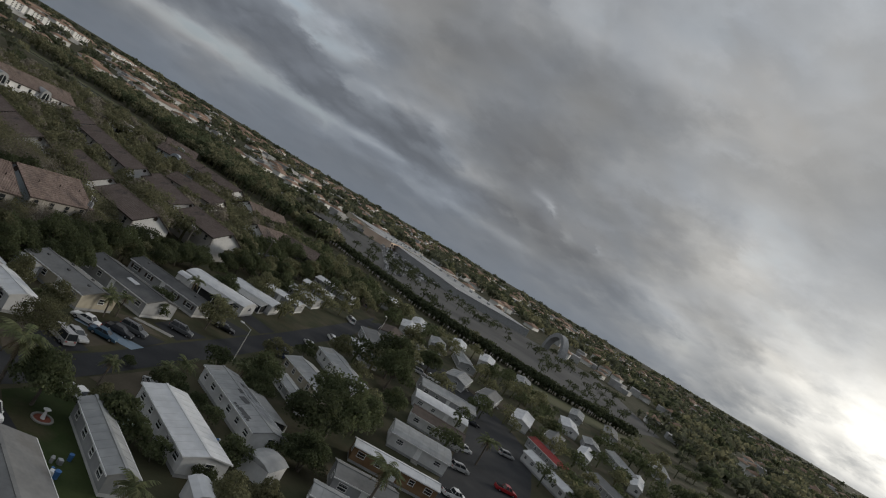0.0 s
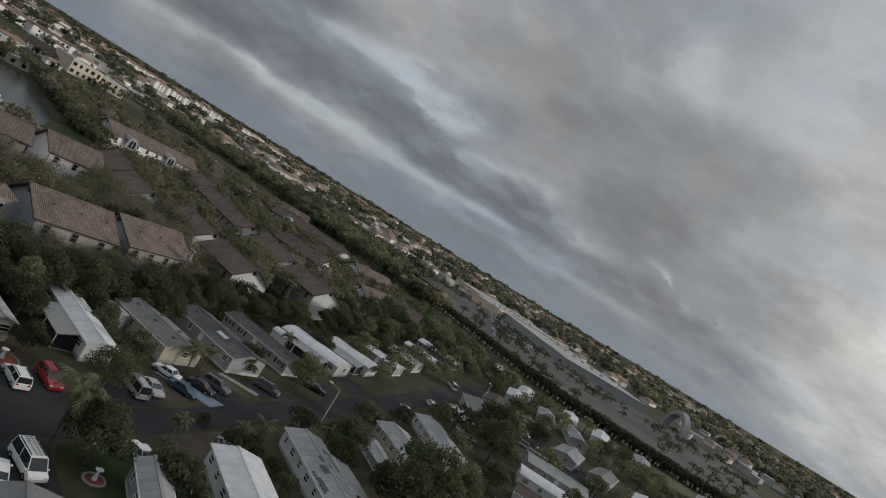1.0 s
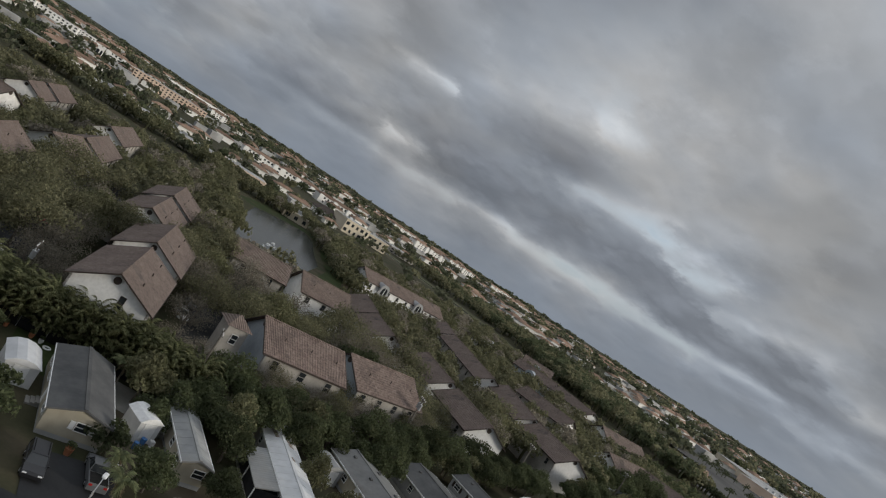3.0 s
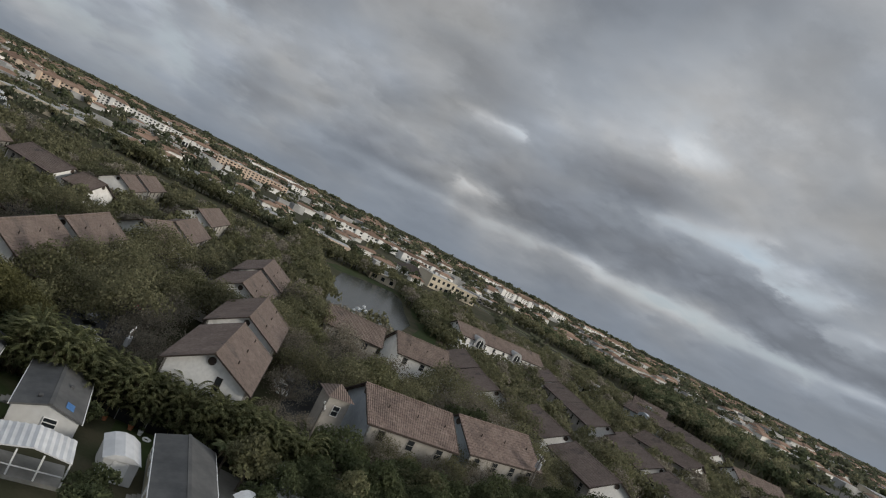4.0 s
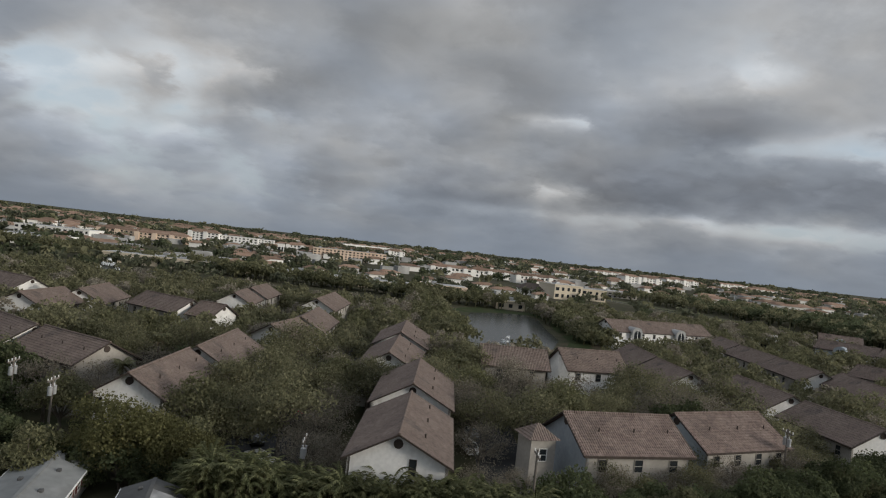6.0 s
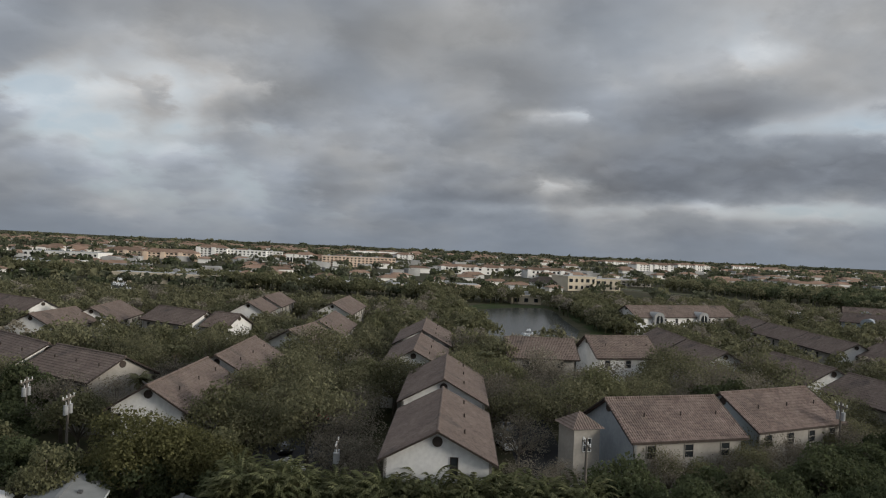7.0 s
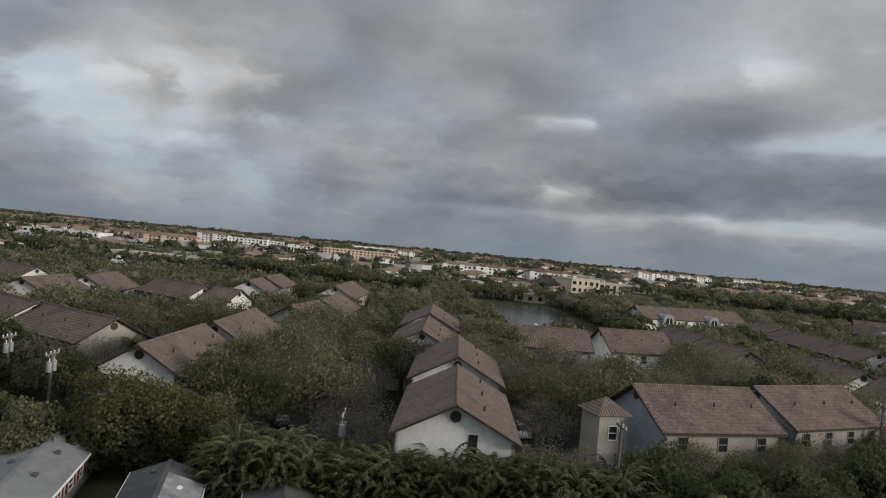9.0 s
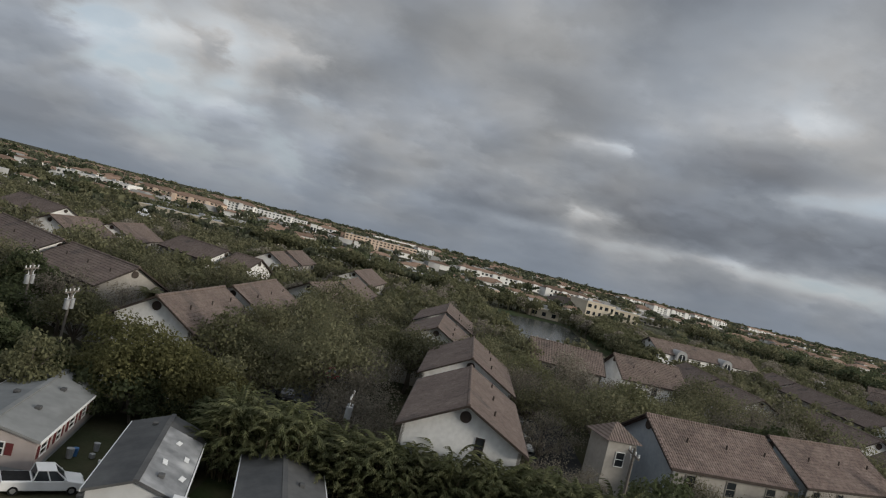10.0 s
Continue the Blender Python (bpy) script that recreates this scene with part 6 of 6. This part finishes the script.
# ---------------------------------------------------------------- vehicles
def car(x, y, yaw, paint="white", kind="sedan", label="", z=0.04):
    """A parked vehicle; x ahead. Body from a side outline, narrowed towards the roof."""
    t = thing("car" if kind != "pickup" else "pickup_truck", pose(x, y, z, 0, 0, yaw) @ Matrix.Diagonal((0.8, 0.8, 0.76, 1)), label or f"parked {paint} {kind} on asphalt beside a home", "car", "parked cars")
    L_, W, H, hood, back = {"sedan": (4.7, 1.84, 1.45, 1.25, 0.85), "suv": (4.75, 1.9, 1.75, 1.15, 0.1), "van": (5.3, 2.0, 2.1, 0.75, 0.05), "pickup": (5.5, 1.95, 1.8, 1.35, 2.0), "boxtruck": (6.2, 2.1, 2.5, 0.9, 0.05)}[kind]
    hl, hw = L_ / 2, W / 2
    belt = 0.92 if kind == "sedan" else 1.05
    side = [(-hl, 0.30), (-hl + 0.02, belt - 0.22), (-hl + 0.12, belt), (hl - hood, belt + 0.02), (hl - 0.18, belt - 0.14), (hl, belt - 0.40), (hl - 0.03, 0.30)]
    bm = prism(bmesh.new(), side[::-1], -hw, hw)
    bmesh.ops.recalc_face_normals(bm, faces=list(bm.faces))
    bmesh.ops.bevel(bm, geom=[e for e in bm.edges if abs(e.verts[0].co.y - e.verts[1].co.y) < 0.01], offset=0.09, segments=2, affect="EDGES", profile=0.6)
    body = part("body", bm, PAINT[paint], t)
    # greenhouse and roof panel
    xr0, xr1 = -hl + back + (0.55 if kind == "sedan" else 0.22), hl - hood - 0.75
    low = [(-hl + back, belt - 0.02), (hl - hood + 0.05, belt - 0.02)]
    if kind == "pickup":
        xr0, low[0] = -0.55, (-0.75, belt - 0.02)
    g, tw = bmesh.new(), hw - 0.20
    p = [g.verts.new(c) for c in ((low[0][0], -hw + 0.05, low[0][1]), (low[1][0], -hw + 0.05, low[1][1]), (low[1][0], hw - 0.05, low[1][1]), (low[0][0], hw - 0.05, low[0][1]),
                                  (xr0, -tw, H - 0.05), (xr1, -tw, H - 0.05), (xr1, tw, H - 0.05), (xr0, tw, H - 0.05))]
    for q in ((3, 2, 1, 0), (4, 5, 6, 7), (0, 1, 5, 4), (1, 2, 6, 5), (2, 3, 7, 6), (3, 0, 4, 7)):
        g.faces.new([p[i] for i in q])
    part("cabin_glass", g, M["glass"], t, "dark tinted car glass")
    part("roof", boxed(xr0 - 0.03, -tw - 0.03, H - 0.07, xr1 + 0.04, tw + 0.03, H, bevel=0.03), PAINT[paint], t)
    for s in (-1, 1):
        for xa, xb in ((low[0][0], xr0), (low[1][0], xr1), ((low[0][0] + low[1][0]) / 2, (xr0 + xr1) / 2)):
            part("pillar", tube(bmesh.new(), (xa, s * (hw - 0.05), belt - 0.02), (xb, s * (tw + 0.01), H - 0.05), 0.05, 0.045, 6), PAINT[paint], t)
        for xx in (hl - 0.92, -hl + 0.92):
            w = part("wheel", tube(bmesh.new(), (xx, s * (hw - 0.20), 0.33), (xx, s * (hw + 0.02), 0.33), 0.33, 0.33, 14), M["tyre"], t)
            part("rim", tube(bmesh.new(), (xx, s * (hw - 0.02), 0.33), (xx, s * (hw + 0.035), 0.33), 0.20, 0.19, 10), M["rim"], w)
        part("tail_light", boxed(-hl - 0.01, s * (hw - 0.28) - 0.16, belt - 0.30, -hl + 0.10, s * (hw - 0.28) + 0.16, belt - 0.10, bevel=0.02), M["lamp_red"], t)
        part("headlight", boxed(hl - 0.14, s * (hw - 0.30) - 0.18, belt - 0.42, hl - 0.02, s * (hw - 0.30) + 0.18, belt - 0.26, bevel=0.02), M["lamp_clear"], t)
        part("mirror", boxed(hl - hood - 0.22, s * (hw + 0.10) - 0.09, belt + 0.02, hl - hood - 0.08, s * (hw + 0.10) + 0.09, belt + 0.18, bevel=0.02), PAINT[paint], t)
    if kind == "pickup":
        part("bed", boxed(-hl + 0.15, -hw + 0.12, belt - 0.06, -0.85, hw - 0.12, belt + 0.015), M["tyre"], t, "open load bed")
    if kind in ("suv", "van"):
        for s in (-1, 1):
            part("roof_rail", boxed(xr0 + 0.2, s * (tw - 0.12) - 0.03, H + 0.0, xr1 - 0.3, s * (tw - 0.12) + 0.03, H + 0.07), M["tyre"], t)
    TAKEN.append((x, y, hl, hw, radians(yaw)))
    return t


car(17.5, 28.0, 98, "white", "suv", "white sport utility car in a black driveway")
car(20.7, 29.4, -80, "red", "suv", "red compact car in a black driveway")
car(30.3, 32.2, 99, "silver", "van", "silver minivan parked on grey asphalt")
car(32.7, 33.4, -79, "silver", "sedan", "silver pickup-like sedan parked on grey asphalt")
car(36.3, 38.8, 128, "white", "sedan", "white sedan on a blue driveway")
car(37.2, 35.2, -48, "blue", "sedan", "blue sedan on a blue driveway")
car(40.5, 37.4, -48, "black", "sedan", "black sedan on dark asphalt")
car(43.3, 38.8, -48, "grey", "suv", "dark grey car on dark asphalt")
car(53.6, 43.0, -44, "grey", "suv", "grey car parked by a hedge")
car(66.3, 49.1, -40, "black", "sedan", "black car parked under palms")
car(27.1, 19.0, 106, "white", "sedan", "white sedan beside a narrow home")
car(38.1, 23.4, 73, "silver", "sedan", "silver car on a gravel drive")
car(76.1, 44.2, 62, "navy", "van", "navy van parked by the street")
car(133.3, 81.6, 60, "white", "van", "white van parked near the junction")
car(166.9, 107.1, 44, "grey", "suv", "grey truck parked near the junction")
car(91.4, 53.1, 65, "white", "sedan")
car(105.9, 60.8, 60, "white", "suv")
van = car(16.6, 14.3, -79, "white", "van", "white work van with ladder rack")
for s in (-0.25, 0.25):
    part("ladder_rail", boxed(-2.2, s - 0.04, 2.18, 1.0, s + 0.04, 2.26), M["steel"], van, "aluminium ladder rail")
for k in range(9):
    part("ladder_rung", boxed(-2.1 + 0.37 * k, -0.22, 2.19, -2.04 + 0.37 * k, 0.22, 2.24), M["steel"], van)
car(14.2, 12.5, 80, "white", "sedan")
car(5.1, 29.5, -82, "black", "suv", "black sport utility car on a wide driveway")
car(9.3, 31.4, 100, "grey", "pickup", "old grey flatbed truck with clutter")
car(-11.4, 69.7, -43, "white", "sedan", "white sedan parked under trees")
car(-11.0, 91.8, -68, "red", "sedan", "dark red sedan parked under trees")
car(-13.3, 76.3, -67, "black", "suv", "black car parked under trees")
car(12.2, 80.5, -78, "white", "suv", "white car parked beside a townhouse")
car(13.1, 88.2, -85, "grey", "sedan")
car(-20.5, 44.8, 35, "white", "pickup", "white crew-cab pickup beside a mauve home")
for x, y, yw, p, k in ((105.4, 18.3, -24, "white", "suv"), (94.0, 11.3, -29, "silver", "suv"), (81.5, 3.7, -28, "white", "pickup"), (123.8, 18.1, -29, "silver", "suv"), (102.2, 5.5, -39, "red", "pickup"),
                       (146.5, 64.4, -65, "white", "sedan"), (139.4, 52.4, -41, "white", "van"), (135.8, 55.0, -53, "silver", "suv"), (127.7, 30.7, -37, "black", "sedan"), (36.8, 116.4, 102, "black", "sedan"), (40.6, 117.3, 103, "grey", "suv")):
    car(x, y, yw, p, k)


def lot_cars():
    """Rows of cars far across the car park, too small to tell apart."""
    rng = np.random.default_rng(3)
    vs, fs = [], []
    for k in range(420):
        a, b = rng.integers(0, 14), rng.integers(0, 34)
        x, y = 300 + a * 13 + b * 5.6 + rng.uniform(-1, 1), 215 + a * 6 + b * 5.2
        if not inside(x, y, CAR_PARK):
            continue
        block(vs, fs, x, y, 4.6, 1.9, 0.9, 0.9)
        block(vs, fs, x, y, 2.4, 1.6, 1.45, 0.9)
    mat = surface("mixed far car paint", (0.05, 0.05, 0.055), (0.55, 0.55, 0.55), 0.4, 14, island=0.6)
    tagged(new("far_parked_cars", mesh_from("far_parked_cars", vs, fs, mat)), "rows of distant parked cars in the car park", "cars", "", "stuff")


lot_cars()


# ---------------------------------------------------------------- poles and wires
POLES = []


def power_pole(x, y, h, yaw, transformer=False, label="weathered power pole with crossarm and insulators"):
    t = thing("power_pole", pose(x, y, 0, 0, 0, yaw), label, "power pole", "power poles")
    part("pole", tube(bmesh.new(), (0, 0, -0.2), (0, 0, h), 0.15, 0.10, 10), M["wood_pole"], t)
    part("crossarm", boxed(-0.06, -1.15, h - 0.55, 0.06, 1.15, h - 0.40), M["wood_pole"], t)
    for k in (-1.05, -0.35, 0.35, 1.05):
        bm = bmesh.new()
        tube(bm, (0, k, h - 0.40), (0, k, h - 0.18), 0.05, 0.07, 8)
        part("insulator", bm, M["plastic_white"], t)
    for s in (-1, 1):
        part("brace", tube(bmesh.new(), (0, s * 0.75, h - 0.5), (0, 0, h - 1.15), 0.025, 0.025, 5), M["steel"], t)
    if transformer:
        for s in (-0.42, 0.42):
            c = part("transformer", tube(bmesh.new(), (0, s, h - 2.0), (0, s, h - 1.1), 0.24, 0.24, 12), M["steel"], t, "grey can transformer")
            part("bushing", tube(bmesh.new(), (0, s, h - 1.1), (0, s, h - 0.8), 0.05, 0.03, 6), M["plastic_white"], c)
    POLES.append((x, y, h, radians(yaw)))
    return t


for x, y, h, tr in ((-62.1, 89.3, 8.4, False), (-39.8, 73.4, 7.8, True), (-32.1, 66.5, 7.8, True), (-5.4, 57.4, 6.85, True), (14.6, 52.7, 8.8, False), (48.2, 73.6, 8.3, True), (75.9, 83.8, 8.2, False), (118.9, 109.0, 8.2, False)):
    power_pole(x, y, h, 0, tr)


def wires():
    for (xa, ya, ha, _), (xb, yb, hb, _) in zip(POLES, POLES[1:]):
        for off, drop, name in ((-0.7, 8.2, 0), (-0.1, 8.1, 0), (1.1, 7.8, 0), (0.2, 9.6, 1)):
            cu = bpy.data.curves.new("power_line", "CURVE")
            cu.dimensions, cu.bevel_depth, cu.bevel_resolution = "3D", 0.028 if not name else 0.034, 1
            sp = cu.splines.new("POLY")
            n = 14
            sp.points.add(n)
            span = math.hypot(xb - xa, yb - ya)
            for k in range(n + 1):
                f = k / n
                sag = 4 * f * (1 - f) * 0.016 * span
                sp.points[k].co = (xa + (xb - xa) * f, ya + (yb - ya) * f + off, ha + (hb - ha) * f - drop - sag, 1)
            cu.materials.append(M["wire"])
            tagged(new("power_line", cu), "thin sagging overhead power line", "power line", "power lines")


wires()


def street_lamp(x, y, h, yaw):
    t = thing("street_lamp", pose(x, y, 0, 0, 0, yaw), "slender pale street lamp with cobra head", "street lamp", "street lamps")
    part("pole", tube(bmesh.new(), (0, 0, 0), (0, 0, h), 0.09, 0.06, 10), M["pole_concrete"], t)
    part("arm", tube(bmesh.new(), (0, 0, h - 0.05), (1.5, 0, h + 0.35), 0.04, 0.035, 8), M["steel"], t)
    hd = part("head", boxed(1.3, -0.16, h + 0.28, 2.0, 0.16, h + 0.42, bevel=0.05), M["plastic_white"], t)
    part("lens", boxed(1.42, -0.11, h + 0.23, 1.9, 0.11, h + 0.28), M["lamp_clear"], hd)


street_lamp(60.0, 36.8, 5.6, 130)
street_lamp(8.8, 22.2, 4.2, 80)
street_lamp(137.7, 74.5, 6.5, 200)


# ---------------------------------------------------------------- yards
def shed(x, y, l, w, yaw, h=1.9, roof="metal_white", wall="siding_white", label="small white garden shed with metal roof"):
    t = thing("garden_shed", pose(x, y, 0, 0, 0, yaw), label, "shed", "sheds")
    part("wall", boxed(-l / 2, -w / 2, 0, l / 2, w / 2, h), M[wall], t)
    bm = prism(bmesh.new(), [(-w / 2 - 0.15, h), (w / 2 + 0.15, h), (w * 0.28, h + 0.42), (0, h + 0.55), (-w * 0.28, h + 0.42)], -l / 2 - 0.12, l / 2 + 0.12)
    bmesh.ops.recalc_face_normals(bm, faces=list(bm.faces))
    bm.transform(Matrix.Rotation(radians(90), 4, "Z"))
    part("roof", bm, M[roof], t)
    part("door", boxed(l / 2 - 0.02, -0.6, 0.05, l / 2 + 0.04, 0.6, h - 0.1), M["trim"], t)
    TAKEN.append((x, y, l / 2, w / 2, radians(yaw)))


shed(0.0, 41.8, 4.0, 2.7, -75)
shed(43.6, 7.2, 4.2, 3.6, 18, roof="metal_pale", label="white shed with old ribbed roof")
shed(31.4, 1.5, 3.4, 2.2, 69, h=1.9, label="old white camper-like shed behind a home")
shed(-26.4, 58.1, 2.6, 2.0, -80, label="white open shed by the hedge")
shed(-31.5, 53.7, 3.0, 2.2, -75)
shed(31.9, 50.0, 3.0, 2.2, -69, wall="siding_grey", roof="metal_pale", label="grey shed between two homes")
shed(68.1, 66.9, 3.2, 2.6, -61)
shed(78.8, 70.1, 3.6, 2.8, -61, wall="siding_grey", roof="metal_pale", label="grey shed behind a white home")


def porch(x, y, l, w, yaw, label):
    """An open front porch with striped awning roof on white posts."""
    t = thing("porch", pose(x, y, 0, 0, 0, yaw), label, "porch")
    bm = bmesh.new()
    n = int(w / 0.25)
    rows = []
    for k in range(n + 1):
        yy, up = -w / 2 + w * k / n, 0.06 if k % 2 else 0.0
        crest = 0.45 * (1 - abs(yy) / (w / 2))
        rows.append([bm.verts.new(p) for p in ((-l / 2, yy, 2.35 + up + crest), (l / 2, yy, 2.2 + up + crest), (l / 2, yy, 2.13 + crest), (-l / 2, yy, 2.28 + crest))])
    for ra, rb in zip(rows, rows[1:]):
        for i in range(4):
            j = (i + 1) % 4
            bm.faces.new((ra[i], ra[j], rb[j], rb[i]))
    bm.faces.new(rows[0]), bm.faces.new(rows[-1][::-1])
    bmesh.ops.recalc_face_normals(bm, faces=list(bm.faces))
    part("awning_roof", bm, M["metal_white"], t, "ribbed white awning")
    for sx in (l / 2 - 0.1,):
        for k in range(4):
            yy = -w / 2 + 0.1 + (w - 0.2) * k / 3
            part("post", boxed(sx - 0.06, yy - 0.06, 0.1, sx + 0.06, yy + 0.06, 2.25), M["trim"], t)
    part("floor", boxed(-l / 2, -w / 2, 0, l / 2, w / 2, 0.3), M["concrete"], t)
    part("rail", boxed(l / 2 - 0.12, -w / 2 + 0.1, 1.0, l / 2 - 0.06, w / 2 - 0.1, 1.08), M["trim"], t)


porch(-5.3, 37.0, 3.4, 5.6, -76, "white striped awning porch before a home")
porch(-11.3, 42.1, 2.0, 1.4, 7, "small white stair porch beside a home")


def fence(ax, ay, bx, by, h=1.2):
    length, yaw = math.hypot(bx - ax, by - ay), math.degrees(math.atan2(by - ay, bx - ax))
    t = thing("fence", pose(ax, ay, 0, 0, 0, yaw), "low black cloth fence on posts along the hedge", "fence")
    n = int(length / 2.4)
    for k in range(n + 1):
        x = length * k / n
        part("post", tube(bmesh.new(), (x, 0, 0), (x, 0, h + 0.05), 0.035, 0.035, 6), M["steel"], t)
        if k < n:
            part("panel", boxed(x + 0.05, -0.012, 0.05, x + length / n - 0.05, 0.012, h), M["fence_black"], t)


fence(-5.5, 51.6, 8.8, 50.7)


def pot(x, y, r, mat, label):
    t = thing("plant_pot", pose(x, y, 0), label, "plant pot", "plant pots")
    bm = tube(bmesh.new(), (0, 0, 0), (0, 0, r * 1.7), r * 0.7, r, 12)
    part("pot", bm, M[mat], t)
    rng = np.random.default_rng(int(x * 7) % 97 + 3)
    v, f = leaf_cloud(rng, [(0, 0, r * 2.4, r * 1.1)], 90, 0.10)
    ob = new("plant", mesh_from("plant", v.tolist(), f.tolist(), M["leaf_green"]))
    ob.parent = t


for x, y, r, mt in ((-0.9, 50.4, 0.28, "terracotta"), (0.1, 50.1, 0.25, "plastic_white"), (2.0, 50.1, 0.22, "terracotta"), (3.0, 49.9, 0.26, "plastic_white"), (-3.3, 50.3, 0.24, "terracotta"), (5.4, 49.2, 0.25, "plastic_white"),
                    (6.8, 33.0, 0.35, "terracotta"), (10.5, 33.7, 0.35, "plastic_white")):
    pot(x, y, r, mt, "small potted plant by the fence" if y > 40 else "potted plant before a home")


def tyre_ring(x, y):
    bm = bmesh.new()
    n = 16
    rings = [[bm.verts.new(((0.33 + 0.09 * math.cos(b * math.tau / 8)) * math.cos(a * math.tau / n), (0.33 + 0.09 * math.cos(b * math.tau / 8)) * math.sin(a * math.tau / n), 0.1 + 0.09 * math.sin(b * math.tau / 8))) for b in range(8)] for a in range(n)]
    for a in range(n):
        for b in range(8):
            bm.faces.new((rings[a][b], rings[(a + 1) % n][b], rings[(a + 1) % n][(b + 1) % 8], rings[a][(b + 1) % 8]))
    ob = tagged(new("old_tyre", mesh_of("old_tyre", bm, M["plastic_white"])), "old white-painted tyre on the lawn", "tyre")
    ob.matrix_world = pose(x, y, 0.02)


tyre_ring(0.9, 49.5)
tyre_ring(6.3, 49.8)


def flower_bed(x, y, r):
    t = thing("flower_bed", pose(x, y, 0), "round red mulch bed with pale stone edging", "flower bed")
    part("mulch", tube(bmesh.new(), (0, 0, 0), (0, 0, 0.10), r, r * 0.96, 20), M["mulch"], t)
    for k in range(22):
        a = k * math.tau / 22
        b = boxed(-0.16, -0.11, 0, 0.16, 0.11, 0.18, bevel=0.04)
        part("stone", b, M["concrete"], t).matrix_local = pose(math.cos(a) * (r + 0.1), math.sin(a) * (r + 0.1), 0, 0, 0, math.degrees(a) + 90)
    st = part("ornament", tube(bmesh.new(), (0, 0, 0.1), (0, 0, 0.9), 0.22, 0.10, 10), M["plastic_white"], t, "white garden ornament")
    part("basin", tube(bmesh.new(), (0, 0, 0.9), (0, 0, 1.05), 0.16, 0.36, 14), M["plastic_white"], st)


flower_bed(16.8, 31.9, 1.5)
flower_bed(21.9, 14.1, 0.8)


def fountain(x, y, h):
    t = thing("fountain", pose(x, y, 0.03), "white water jet in the pond", "fountain")
    rng = np.random.default_rng(8)
    lobes = [(0, 0, h * 0.8, h * 0.20), (-h * 0.35, 0, h * 0.45, h * 0.22), (h * 0.35, 0, h * 0.45, h * 0.22), (0, 0, h * 0.4, h * 0.25), (-h * 0.7, 0, h * 0.15, h * 0.2), (h * 0.7, 0, h * 0.15, h * 0.2)]
    v, f = leaf_cloud(rng, lobes, 240, h * 0.06)
    ob = new("spray", mesh_from("spray", v.tolist(), f.tolist(), M["foam"]))
    ob.parent = t
    part("float", tube(bmesh.new(), (0, 0, -0.02), (0, 0, 0.25), 0.8, 0.7, 14), M["tyre"], t)


fountain(31.7, 184.3, 3.2)
fountain(-125.5, 301.3, 5.5)


def clutter(x, y, n, label, seed):
    """A heap of small yard goods: crates, buckets and chairs as single things."""
    rng = np.random.default_rng(seed)
    for k in range(n):
        px, py = x + rng.uniform(-1.6, 1.6), y + rng.uniform(-1.6, 1.6)
        s = rng.uniform(0.25, 0.55)
        name, mt = (("crate", "plastic_white"), ("bucket", "plastic_blue"), ("crate", "steel"), ("bin", "siding_grey"))[int(rng.integers(0, 4))]
        bm = boxed(-s / 2, -s / 2, 0, s / 2, s / 2, s * 1.1, bevel=0.03) if name == "crate" else tube(bmesh.new(), (0, 0, 0), (0, 0, s * 1.3), s * 0.4, s * 0.5, 12)
        ob = tagged(new(name, mesh_of(name, bm, M[mt])), label, name, "yard clutter")
        ob.matrix_world = pose(px, py, 0.02, 0, 0, rng.uniform(0, 90))


clutter(20.5, 6.4, 9, "weathered yard goods beside a narrow home", 1)
clutter(12.2, 38.9, 8, "garden goods piled beside a narrow home", 2)
clutter(-20.3, 50.8, 6, "coloured goods beside a mauve home", 3)
clutter(-11.7, 40.1, 4, "yard goods beside a white home", 4)
clutter(51.9, 51.3, 4, "yard goods behind a dark-roofed home", 5)
clutter(41.0, 12.4, 4, "yard goods beside a white home", 6)
shed(11.2, 40.8, 2.6, 2.2, -58, h=2.0, roof="plastic_white", label="small round-topped white shed in shrubs")


def garden_umbrella(x, y):
    t = thing("garden_umbrella", pose(x, y, 0), "pale green open garden umbrella in shrubs", "umbrella")
    part("pole", tube(bmesh.new(), (0, 0, 0), (0, 0, 2.1), 0.025, 0.025, 8), M["steel"], t)
    bm = bmesh.new()
    tip = bm.verts.new((0, 0, 2.15))
    ring = [bm.verts.new((math.cos(k * math.tau / 8) * 1.25, math.sin(k * math.tau / 8) * 1.25, 1.72)) for k in range(8)]
    for k in range(8):
        bm.faces.new((tip, ring[k], ring[(k + 1) % 8]))
    part("canopy", bm, M["awning_green"], t)


garden_umbrella(28.5, 12.5)
